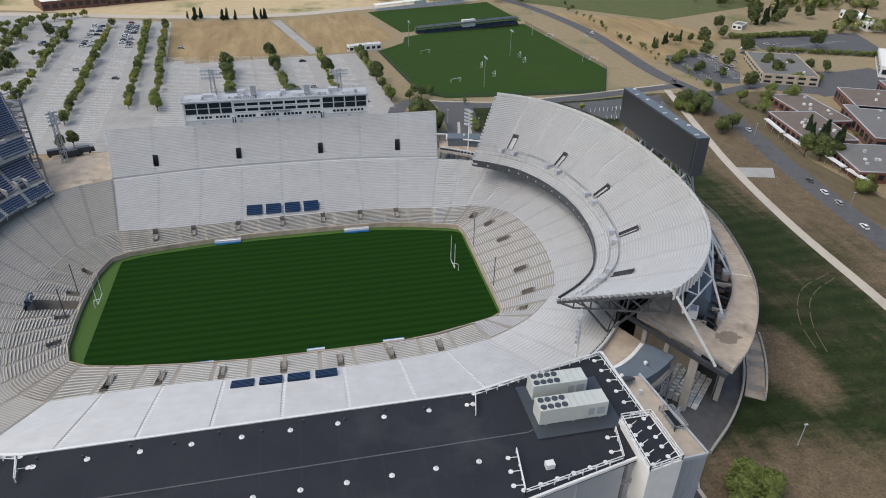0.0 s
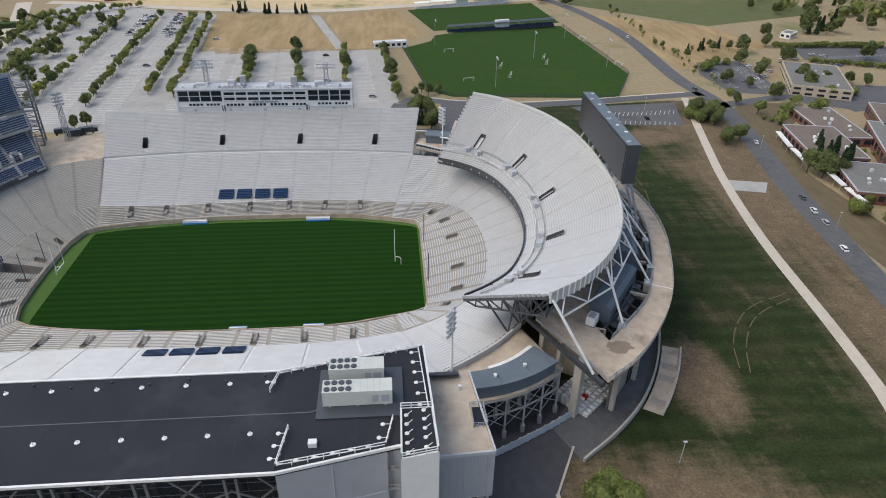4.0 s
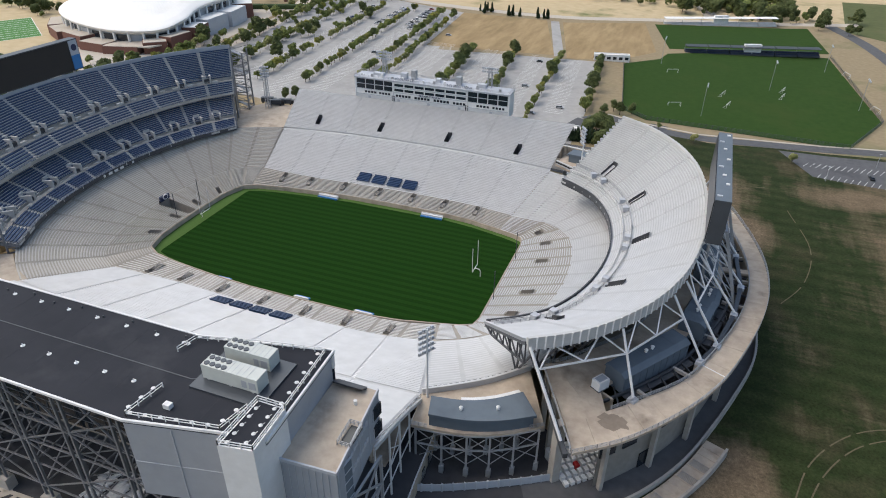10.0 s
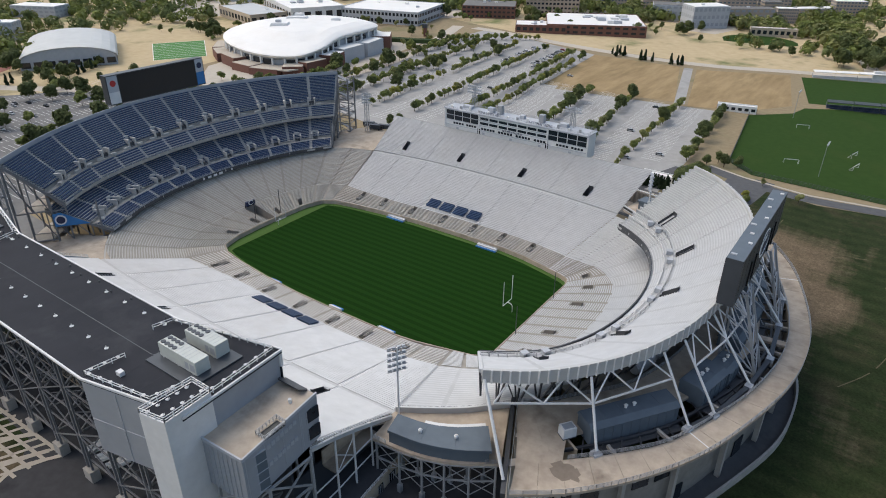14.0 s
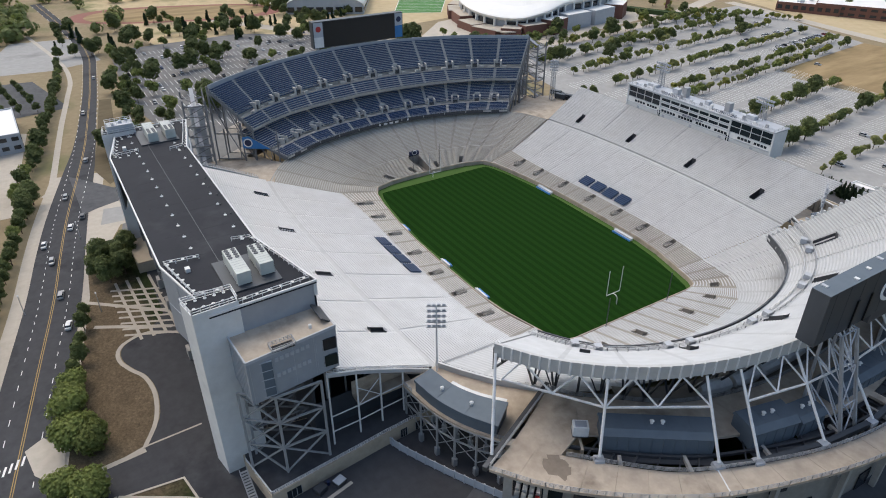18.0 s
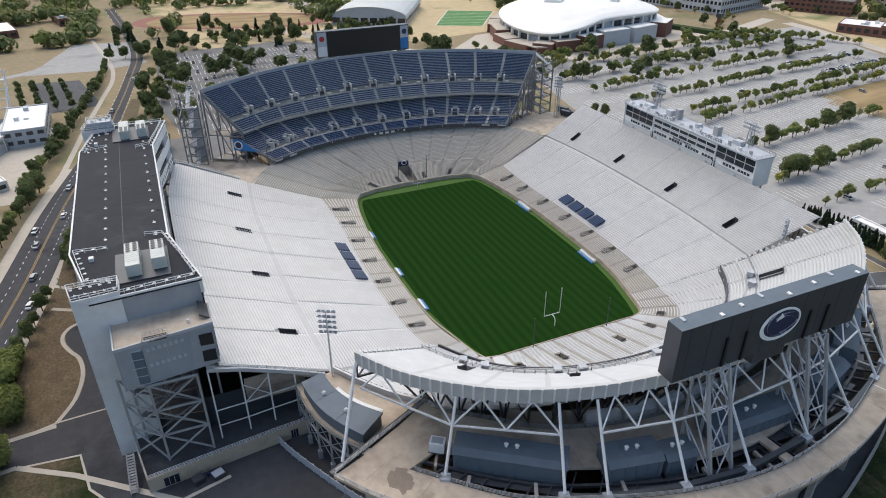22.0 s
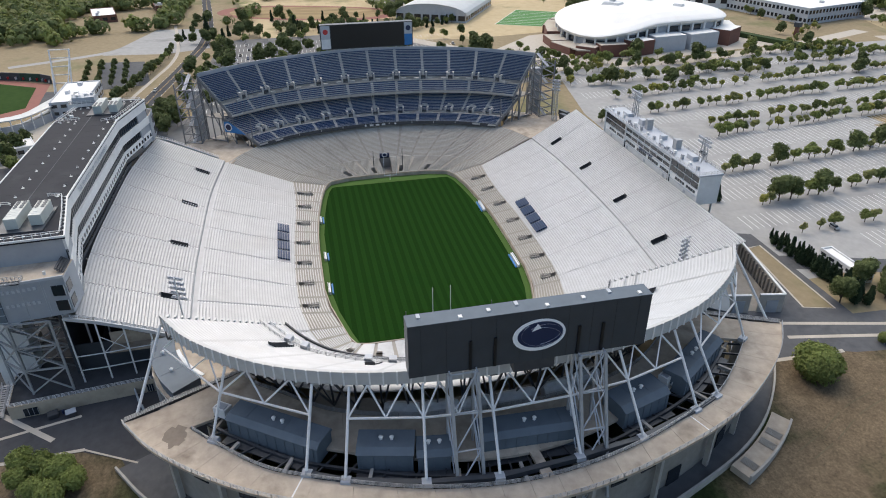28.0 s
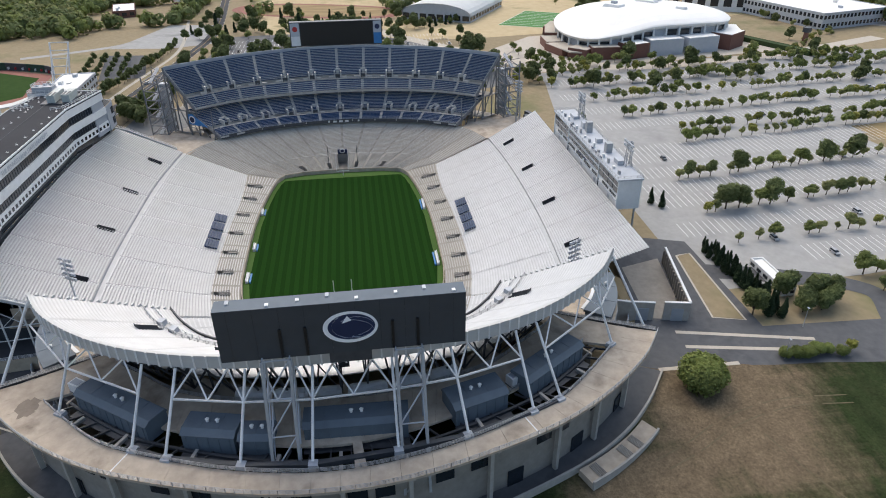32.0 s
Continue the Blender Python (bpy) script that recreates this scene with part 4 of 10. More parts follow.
def blue_deck(owner, stations, sections):
    front, walk_strip, back = cut(stations, 0.0, 0.26), cut(stations, 0.26, 0.355), cut(stations, 0.355, 1.0)
    tier(owner, front, 6, SEAT_STEP, BLUE, sections, under=0.8, bench_width=0.7, gap=1.4, seat_height=0.42, bench_label="block of navy blue seats")
    tier(owner, back, 13 if stations is LOWER else 17, SEAT_STEP, BLUE, sections, under=0.8, bench_width=0.66, gap=1.4, seat_height=0.42, bench_label="block of navy blue seats")
    last = len(stations) - 1
    s = Soup()
    for i in range(last * 6):
        a, b = spline(walk_strip, i / 6), spline(walk_strip, (i + 1) / 6)
        za, zb = a[2], b[2]
        s.face((*a[:2], za), (*b[:2], zb), (*b[3:5], zb), (*a[3:5], za))
        s.face((*a[3:5], za), (*b[3:5], zb), b[3:], a[3:])
        s.face((*a[:2], za - 0.8), (*a[3:5], za - 0.8), (*b[3:5], zb - 0.8), (*b[:2], zb - 0.8))
    part("cross_walk", s, CONCRETE, owner)
    for i in range(last * 3):
        rails = Soup()
        for line in (0, 3):
            pts = [tuple(spline(walk_strip, (i + k / 2) / 3)[line:line + 3]) for k in range(3)]
            rail(rails, pts, 1.0, 2.0, 0.045, 2)
        part("guard_rail", rails, STEEL, owner, "grey steel guard rail")
    # stair heads at the foot of the aisles: a pale three-sided parapet round a dark block that paints the doorway's
    # shade
    for j in range(1, sections):
        t = last * j / sections
        a = spline(back, t)
        out = Vector((a[3] - a[0], a[4] - a[1])).normalized()
        turn = math.degrees(math.atan2(out.y, out.x))
        side = Vector((-out.y, out.x))
        p = Vector(a[:2]) + out * 1.0
        head = Soup()
        for off in (-1.6, 1.6):
            q = p + side * off
            head.box(q.x, q.y, a[2] - 1.6, 3.8, 0.7, 3.5, turn)
        q = p + out * 1.75
        head.box(q.x, q.y, a[2] - 0.4, 0.7, 2.6, 3.0, turn)
        part("stair_head", head, SEAT_STEP, owner, "pale concrete stair head with parapets")
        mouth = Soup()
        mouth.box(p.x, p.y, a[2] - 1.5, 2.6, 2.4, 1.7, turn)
        part("stair_mouth", mouth, STEEL_DARK, owner, "dark block for the shade in a stair mouth")
        for off in (-3.4, 3.4):
            q = p + side * off - out * 1.6
            land = Soup()
            land.box(q.x, q.y, a[2] - 1.9, 1.3, 2.4, 1.3, turn)
            part("landing", land, SEAT_STEP, owner)


blue_deck(low_deck, LOWER, 12)
blue_deck(high_deck, UPPER, 12)
# rows past the first three hundred of a stand stay joined
for owner, (count, rest) in bench_count.items():
    for material, soup in rest.items():
        part("bench_rest", soup, material, owner, "long rows of bench seating")["kind"] = "stuff"

# ---- suite tower over the white stand ----
tower = thing("suite_tower", "long grey suite building on steel legs above the white stand", "building", at=(0, -112, 1))
ROOF_PLAN = [(-59, -97.8), (-34, -103.3), (34, -103.3), (59, -97.8), (60, -120.8), (54, -121.4), (36, -125.3), (-36, -125.3), (-54, -121.4), (-60, -120.8)]
s = Soup()
s.prism(ROOF_PLAN, 43.6, 44.4)
part("roof", s, ROOF, tower, "dark grey roof membrane")
for (x0, y0), (x1, y1) in zip(ROOF_PLAN, ROOF_PLAN[1:] + ROOF_PLAN[:1]):
    s = Soup()
    s.beam((x0, y0, 44.35), (x1, y1, 44.35), 0.35, 0.5)
    part("parapet", s, WHITE, tower, "thin white roof edge")
ASPHALT_DARK = mat("seam_tape", (0.042, 0.045, 0.053), (0.034, 0.036, 0.043), 0.5, 0.8, sheen=0.15)
# seams of the membrane and the drain line
s = Soup()
for x in range(-54, 55, 6):
    s.box(x + 0.7 * math.sin(x), -113, 44.4, 0.06, 18, 0.02)
part("roof_seam", s, ASPHALT_DARK, tower, "faint seams in the roof membrane")
s = Soup()
s.beam((-56, -113.5, 44.45), (40, -113.5, 44.45), 0.16, 0.1)
s.beam((40, -113.5, 44.45), (44, -112, 44.45), 0.16, 0.1)
part("conduit", s, ROOF_SEAM, tower, "grey conduit along the roof")
# fall-arrest posts on white discs
for row, x0, x1, step in ((-106.0, -46, 34, 7.2), (-117.5, -52, 36, 6.4)):
    x = x0
    while x <= x1:
        s = Soup()
        s.cyl(x, row, 44.4, 0.42, 0.08, 10)
        s.cyl(x, row, 44.44, 0.07, 0.54, 6)
        part("anchor_post", s, WHITE, tower, "white roof anchor")
        x += step
# small roof drains and pipe stubs
for k in range(13):
    s = Soup()
    s.cyl(-44 + k * 6.3, -104.6 - 0.9 * (k % 2), 44.4, 0.16, 0.45, 6)
    part("pipe_stub", s, STEEL_DARK, tower)
# rails with discs round both roof ends
for sx in (-1, 1):
    s = Soup()
    for path in ([(34, -104.5), (46, -101.5), (58, -99), (59.3, -120)], [(36, -124.4), (52, -121.5), (53.2, -116)], [(36, -124.4), (37, -117)], [(34, -104.5), (33, -108.5)]):
        pts = [(sx * x, y, 44.45) for x, y in path]
        rail(s, pts, 1.1, 2.2, 0.09, 2)
        for a, b in zip(pts, pts[1:]):
            a, b = Vector(a), Vector(b)
            for i in range(max(1, int((b - a).length / 2.4))):
                p = a.lerp(b, (i + 0.5) / max(1, int((b - a).length / 2.4)))
                q = p + Vector((-sx * 1.3, 0.5, 0))
                s.cyl(q.x, q.y, 44.42, 0.38, 0.1, 8)
                s.beam((q.x, q.y, 44.5), p + Vector((0, 0, 0.55)), 0.08)
    part("roof_rail", s, WHITE, tower, "white roof rail with round weights")
# cooling units on both ends
CASING = mat("pale_green_grey_casing", (0.5, 0.525, 0.49), (0.43, 0.45, 0.42), 0.5, 0.5, stain=(0.36, 0.37, 0.34), stain_scale=0.3)
for sx in (-1, 1):
    unit = thing("cooling_unit", "white rooftop cooling unit with fan outlets", "air conditioner", "roof cooling units")
    unit.location = (sx * 48, -109, 44.4)
    pad = Soup()
    pad.box(sx * 48.0, -109.6, 44.4, 14, 11.5, 0.35)
    solo("roof_pad", pad, CHARCOAL, "dark raised pad under the cooling units", "pad")
    for n, (y, x, long) in enumerate(((-105.9, 47.3, 9.2), (-111.3, 47.6, 11.2))):
        u = unit if n == 0 else thing("cooling_unit", "white rooftop cooling unit with fan outlets", "air conditioner", "roof cooling units", at=(sx * 48, -111.3, 44.4))
        b = Soup()
        b.box(sx * x, y, 44.85, long, 3.0, 2.9)
        part("casing", b, CASING, u)
        f = Soup()
        b = Soup()
        for i in range(4):
            for j in (-0.75, 0.75):
                f.cyl(sx * (x - long / 2 + 0.75 + i * 1.15), y + j, 47.75, 0.5, 0.14, 12)
        part("fan", f, CHARCOAL, u, "dark round fan outlets")
        b.box(sx * (x + long / 2 - 1.1), y - 1.51, 45.4, 1.3, 0.06, 1.5)
        b.box(sx * (x + long / 2 - 2.7), y - 1.51, 45.4, 1.0, 0.06, 1.5)
        for i in range(6):
            b.box(sx * (x - 1.4 + i * 1.0), y, 47.75, 0.05, 3.0, 0.03)
        part("grille", b, MID_GREY, u, "grey louvres and lid joints")
        for i in (-0.4 * long, 0, 0.4 * long):
            b = Soup()
            b.box(sx * (x + i), y, 44.75, 0.4, 3.2, 0.12)
            part("skid", b, STEEL, u)
    vent = Soup()
    vent.box(sx * 41, -120.4, 44.4, 1.3, 1.0, 0.9)
    solo("roof_vent", vent, WHITE, "small white box vent on the dark roof", "vent")
# stair towers at the outer corners
for sx in (-1, 1):
    s = Soup()
    s.prism([(sx * x, y) for x, y in ((54.2, -125.0), (60.0, -124.0), (59.6, -114.6), (54.4, -114.6))][::sx], ground_z(sx * 57), 45.6)
    part("stair_tower", s, WHITE, tower, "plain pale grey-white stair tower")
    s = Soup()
    s.prism([(sx * x, y) for x, y in ((54.5, -124.7), (59.7, -123.7), (59.3, -114.9), (54.7, -114.9))][::sx], 45.6, 45.68)
    part("tower_roof", s, ROOF, tower)
    s = Soup()
    rail(s, [(sx * x, y, 45.6) for x, y in ((54.3, -124.9), (59.9, -123.9), (59.5, -114.7), (54.5, -114.7), (54.3, -124.9))], 1.1, 1.8, 0.1, 2)
    for i in range(10):
        s.cyl(sx * (55.3 + (i % 2) * 2.8), -124 + i * 0.95, 45.68, 0.36, 0.1, 8)
        s.beam((sx * (55.3 + (i % 2) * 2.8), -124 + i * 0.95, 45.7), (sx * (56.2 + (i % 2) * 2.8), -124 + i * 0.95, 46.6), 0.08)
    part("tower_rail", s, WHITE, tower, "white rail with round weights")
    s = Soup()
    s.prism([(sx * x, y) for x, y in ((36.0, -125.3), (52.2, -121.9), (52.0, -121.4), (36.0, -124.8))][::sx], 27.0, 43.7)
    part("screen_wall", s, MID_GREY, tower, "grey metal screen wall")
    for k in range(1, 2):
        s = Soup()
        s.beam((sx * (39 + 5 * k), -124.76 + k * 1.08 - 0.02, 27.2), (sx * (39 + 5 * k), -124.76 + k * 1.08 - 0.02, 43.4), 0.12)
        part("panel_joint", s, LIGHT_GREY, tower)
    for z in (35.0,):
        s = Soup()
        s.prism([(sx * x, y) for x, y in ((36.2, -125.36), (52.0, -122.0), (52.0, -121.9), (36.2, -125.26))][::sx], z, z + 0.12)
        part("panel_joint", s, LIGHT_GREY, tower)
    # the dark stair gap with landings
    for k in range(9):
        s = Soup()
        s.box(sx * 53.1, -119.5, 4 + k * 4.4, 1.9, 4.2, 0.25)
        rail(s, [(sx * 52.3, -121.6, 4.2 + k * 4.4), (sx * 54.0, -121.6, 4.2 + k * 4.4)], 1.0, 0.9, 0.06, 3)
        part("stair_landing", s, STEEL, tower)
    # upper end wall, dark recess and terrace block
    s = Soup()
    s.prism([(sx * x, y) for x, y in ((52, -121.2), (59.6, -120.4), (58.7, -98.2), (50, -99.8))][::sx], 27.0, 43.6)
    part("end_wall", s, MID_GREY, tower, "grey metal panelled end wall")
    s = Soup()
    s.prism([(sx * x, y) for x, y in ((59.2, -118.2), (69.8, -117.6), (67.6, -97.8), (58.8, -97.6))][::sx], 26.9, 37.4)
    part("terrace_block", s, MID_GREY, tower, "grey metal panelled block below the roof terrace")
    s = Soup()
    s.prism([(sx * x, y) for x, y in ((59.2, -118.0), (69.6, -117.4), (67.4, -98.0), (58.9, -97.8))][::sx], 37.4, 37.6)
    part("terrace_floor", s, CONC_TAN, tower, "stained tan roof terrace")
    s = Soup()
    for a, b in (((59.2, -118.2), (69.8, -117.6)), ((69.8, -117.6), (67.6, -97.8))):
        s.beam((sx * a[0], a[1], 37.7), (sx * b[0], b[1], 37.7), 0.3, 0.7)
    part("terrace_parapet", s, LIGHT_GREY, tower)
    # a black sheet on the floor paints the shaded stair opening
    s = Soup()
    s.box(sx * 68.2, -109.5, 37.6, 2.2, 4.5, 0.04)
    part("stair_well", s, BLACK, tower, "black sheet for the shade in a stair opening")
    s = Soup()
    rail(s, [(sx * x, y, 37.6) for x, y in ((66.9, -112), (69.3, -112), (69.1, -107), (66.7, -107), (66.9, -112))], 1.1, 0.8, 0.07, 3)
    part("stair_rail", s, STEEL, tower)
    s = Soup()
    for k in range(4):
        s.box(sx * 62.5, -98.3 - k * 0.5, 37.6 + 0.35 * k, 6.0, 0.5, 0.35)
    part("terrace_step", s, STEEL_DARK, tower, "dark stepped bench on the terrace")
    s = Soup()
    s.cyl(sx * 65.4, -102.5, 37.6, 0.35, 0.9, 8)
    part("vent_pipe", s, WHITE, tower)
    for z, zz in ((39.4, 41.6),):
        for y, w in ((-109.0, 2.6), (-104.0, 1.0), (-99.6, 3.0)):
            s = Soup()
            s.box(sx * (59.35 - 0.035 * (y + 120.8) - 0.1), y, z, 0.12, w, zz - z)
            part("window", s, GLASS, tower, "dark window")
    for z in (28.2, 32.6):
        for y, w in ((-100.4, 4.4),):
            s = Soup()
            s.box(sx * (68.72 + 0.11 * (-107.7 - y)), y, z, 0.3, w, 2.9, -sx * 6.3)
            part("window", s, GLASS, tower, "dark window")
            for k in range(4):
                s = Soup()
                s.box(sx * (68.78 + 0.11 * (-107.7 - y)), y - w / 2 + w * k / 3, z, 0.34, 0.08, 2.9, -sx * 6.3)
                part("mullion", s, LIGHT_GREY, tower)
        s = Soup()
        s.box(sx * 65.5, -97.75, z, 3.2, 0.2, 2.9, 0)
        part("window", s, GLASS, tower, "dark window")
    # glazed stair strip, corner glazing and a row of louvres on the outer face
    for y, w, z0, z1 in ((-113.8, 2.6, 27.4, 36.2),):
        s = Soup()
        s.box(sx * (68.72 + 0.11 * (-107.7 - y)), y, z0, 0.32, w, z1 - z0, -sx * 6.3)
        part("stair_glazing", s, SLATE, tower, "grey glazed stair strip")
        for k in range(5):
            s = Soup()
            s.box(sx * (68.8 + 0.11 * (-107.7 - y)), y, z0 + (z1 - z0) * k / 4, 0.36, w, 0.14, -sx * 6.3)
            part("transom", s, LIGHT_GREY, tower)
    for k in range(7):
        y = -111.4 + k * 1.15
        for z in (35.2, 31.2):
            s = Soup()
            s.box(sx * (68.72 + 0.11 * (-107.7 - y)), y, z, 0.3, 0.7, 0.9, -sx * 6.3)
            part("louvre", s, LIGHT_GREY, tower)
    for k in range(0, 12, 3):
        s = Soup()
        s.box(sx * (69.76 - 0.11 * (k * 1.55)), -117 + k * 1.55, 27.0, 0.1, 0.06, 10.2, -sx * 6.3)
        part("panel_joint", s, LIGHT_GREY, tower)
    s = Soup()
    for k in range(8):
        s.box(sx * (60.0 + k * 1.2), -118.2 + 0.06 * k, 27.0, 0.06, 0.12, 10.3)
    part("panel_joint", s, LIGHT_GREY, tower)

# front over the stand: bands of white panel and dark glass
FRONT = [(-59, -98.0), (-34, -103.4), (34, -103.4), (59, -98.0)]


def front_band(name, low, high, out, material, label, pieces):
    for (x0, y0), (x1, y1) in zip(FRONT, FRONT[1:]):
        n = max(1, round(math.hypot(x1 - x0, y1 - y0) / pieces))
        for i in range(n):
            a, b = i / n, (i + 1) / n
            s = Soup()
            p, q = (x0 + (x1 - x0) * a, y0 + (y1 - y0) * a), (x0 + (x1 - x0) * b, y0 + (y1 - y0) * b)
            s.prism([(p[0], p[1] - 0.5), (q[0], q[1] - 0.5), (q[0], q[1] + out), (p[0], p[1] + out)], low, high)
            part(name, s, material, tower, label)


front_band("letter_band", 40.6, 43.6, 0.15, WHITE, "white fascia band", 36)
front_band("window", 37.4, 40.6, -0.35, GLASS, "strip of dark suite windows", 12)
front_band("balcony_front", 34.6, 37.4, 0.3, WHITE, "white balcony band", 36)
front_band("window", 31.6, 34.6, -0.35, GLASS, "strip of dark suite windows", 12)
front_band("window_wall", 28.6, 31.6, 0.1, WHITE, "white wall with small windows", 36)
front_band("window", 26.0, 28.6, -0.6, GLASS, "dark glass at the head of the stand", 12)
for (x0, y0), (x1, y1) in zip(FRONT, FRONT[1:]):
    n = int(math.hypot(x1 - x0, y1 - y0) / 2.6)
    for i in range(n):
        f = (i + 0.5) / n
        s = Soup()
        s.box(x0 + (x1 - x0) * f, y0 + (y1 - y0) * f + 0.06, 29.3, 1.5, 0.14, 1.3, math.degrees(math.atan2(y1 - y0, x1 - x0)))
        part("small_window", s, GLASS, tower)
    n = int(math.hypot(x1 - x0, y1 - y0) / 1.7)
    s = Soup()
    for i in range(n + 1):
        f = i / n
        for z in (31.6, 37.4):
            s.box(x0 + (x1 - x0) * f, y0 + (y1 - y0) * f - 0.3, z, 0.12, 0.12, 3.1)
    part("mullions", s, STEEL_DARK, tower)["kind"] = "stuff"

# back: glass wall high up, then open steel legs and braces
STEEL_GREY = mat("weathered_grey_steel", (0.2, 0.205, 0.215), (0.15, 0.154, 0.162), 0.6, 0.6, 0.15, stain=(0.12, 0.122, 0.128), stain_scale=0.2)
s = Soup()
s.prism([(-52, -119.2), (52, -119.2), (52, -118.4), (-52, -118.4)], 29.5, 43.6)
part("glass_wall", s, GLASS, tower, "dark glass back wall behind the steel frame")
for k in range(30):
    s = Soup()
    s.box(-51 + k * 102 / 29, -119.24, 29.5, 0.09, 0.1, 14.1)
    part("mullion", s, STEEL_DARK, tower)
for z in (31.5, 33.5, 35.5, 37.5, 39.5, 41.5):
    s = Soup()
    s.box(0, -119.25, z, 104, 0.1, 0.1)
    part("transom", s, STEEL_GREY, tower)
s = Soup()
s.prism([(-52, -119.0), (52, -119.0), (52, -104), (-52, -104)], 28.6, 29.4)
part("suite_floor", s, CONC_DARK, tower, "dark concrete underside of the suites")
legs = [-58, -51.8, -38.5, -25.2, -12.2, 0.9, 14.5, 28, 41, 52]
for i, x in enumerate(legs):
    g0 = ground_z(x)
    for dx in (-0.9, 0.9):
        s = Soup()
        s.beam((x + dx, -121.2, g0 + 3.0), (x + dx, -121.2, 43.5), 0.45)
        part("leg", s, STEEL_GREY, tower)
    s = Soup()
    s.box(x, -121.2, g0 - 0.3, 3.2, 2.2, 3.5)
    part("footing", s, CONCRETE, tower, "concrete pier under a leg")
    for y in (-112.0, -104.5):
        s = Soup()
        s.beam((x, y, g0), (x, y, 28.6), 0.45)
        part("leg", s, STEEL_GREY, tower)
    for z in (9.0, 16.0, 23.0, 29.0, 36.0):
        if z < 26:
            s = Soup()
            s.beam((x, -121.2, z), (x, -104.5, z), 0.32)
            part("tie_beam", s, STEEL_GREY, tower)
        s = Soup()
        if z < 27:
            s.beam((x, -121.2, z), (x, -112, z + 7), 0.28)
            part("brace", s, STEEL_GREY, tower)
            s = Soup()
            s.beam((x, -112.0, z), (x, -104.5, z + 7), 0.28)
            part("brace", s, STEEL_GREY, tower)
    if i < len(legs) - 1:
        nx = legs[i + 1]
        for z in (8.5, 15.5, 22.5, 29.2):
            s = Soup()
            s.beam((x, -121.0, z), (nx, -121.0, z), 0.32)
            s.beam((x, -112.0, z), (nx, -112.0, z), 0.3)
            part("tie_beam", s, STEEL_GREY, tower)
            s = Soup()
            if (i + int(z)) % 2:
                s.beam((x, -121.3, z), (nx, -121.3, z + 7), 0.26)
            else:
                s.beam((nx, -121.3, z), (x, -121.3, z + 7), 0.26)
            part("brace", s, STEEL_GREY, tower)
            s = Soup()
            s.beam((x, -112.2, z - 7), (nx, -112.2, z), 0.24)
            part("brace", s, STEEL_GREY, tower)
            if z == 29.2:
                s = Soup()
                s.beam((x, -120.9, 43.4), ((x + nx) / 2, -120.9, 36.0), 0.3)
                s.beam((nx, -120.9, 43.4), ((x + nx) / 2, -120.9, 36.0), 0.3)
                s.beam((x, -120.9, 29.5), ((x + nx) / 2, -120.9, 36.0), 0.3)
                s.beam((nx, -120.9, 29.5), ((x + nx) / 2, -120.9, 36.0), 0.3)
                part("brace", s, STEEL_GREY, tower)
# charcoal sheet added to darken the shaded space behind the legs
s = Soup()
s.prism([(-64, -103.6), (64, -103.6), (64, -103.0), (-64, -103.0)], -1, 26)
part("inner_wall", s, CHARCOAL, tower, "dark sheet added for the shade behind the steel frame")
roll = Soup()
for i in range(9):
    for j in range(4 - i % 2):
        roll.beam((4 + i * 1.5, -117.5 + j * 1.7, 2.0 + 0.4 * (i % 3)), (5.2 + i * 1.5, -113.5 + j * 1.2, 2.0 + 0.4 * (i % 3)), 1.1, sides=8)
part("covered_roll", roll, WHITE, tower, "white wrapped rolls stored under the stand")["kind"] = "stuff"
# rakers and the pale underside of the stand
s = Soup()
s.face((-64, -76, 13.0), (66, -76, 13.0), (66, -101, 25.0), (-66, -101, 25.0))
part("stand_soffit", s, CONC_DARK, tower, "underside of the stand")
for x in range(-60, 67, 12):
    s = Soup()
    s.beam((x, -76, 12.6), (x, -103, 24.8), 0.4, 0.8)
    part("raker", s, STEEL, tower)
    for y, z in ((-84, 16), (-94, 20.5)):
        s = Soup()
        s.beam((x, y, ground_z(x)), (x, y, z), 0.4)
        part("leg", s, STEEL_GREY, tower)
# open end of the stand: frame and rails facing the yard
ends = [(67.8, -101, 25.6), (67.6, -94.2, 23.4), (67, -88.1, 20.5), (66.6, -82, 17.6), (66.2, -74.5, 13.8)]
for sx in (1, -1):
    for a, b in zip(ends, ends[1:]):
        s = Soup()
        s.beam((sx * a[0], a[1], 4.5), (sx * a[0], a[1], a[2]), 0.35)
        for z in (8.6, 13.2):
            s.beam((sx * a[0], a[1], z), (sx * b[0], b[1], z), 0.22)
        if a[1] == -94.2:
            s.beam((sx * a[0], a[1], 13.2), (sx * b[0], b[1], 18.6), 0.16)
            s.beam((sx * a[0], a[1], 18.6), (sx * b[0], b[1], 13.2), 0.16)
        part("end_frame", s, STEEL_WHITE if sx > 0 else STEEL, tower)
        s = Soup()
        s.beam((sx * a[0], a[1], a[2] - 0.1), (sx * b[0], b[1], b[2] - 0.1), 0.5, 0.9)
        part("end_fascia", s, ALU, tower, "white folded fascia along the stand's end")
        s = Soup()
        rail(s, [(sx * a[0], a[1], a[2] + 0.3), (sx * b[0], b[1], b[2] + 0.3)], 1.1, 2.0, 0.06, 3)
        part("end_rail", s, STEEL_WHITE, tower)
# pale stair landing, and a dark sheet added for shade just inside the open end
s = Soup()
s.prism([(62.5, -93.5), (66, -93.5), (66, -79), (62.5, -79)], 11.6, 12.1)
s.prism([(62.2, -93.5), (62.5, -93.5), (62.5, -79), (62.2, -79)], 12.1, 16.0)
part("stair_landing", s, CONC_TAN, tower, "tan stair landing under the stand")
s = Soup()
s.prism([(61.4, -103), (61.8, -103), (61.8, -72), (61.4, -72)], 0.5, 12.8)
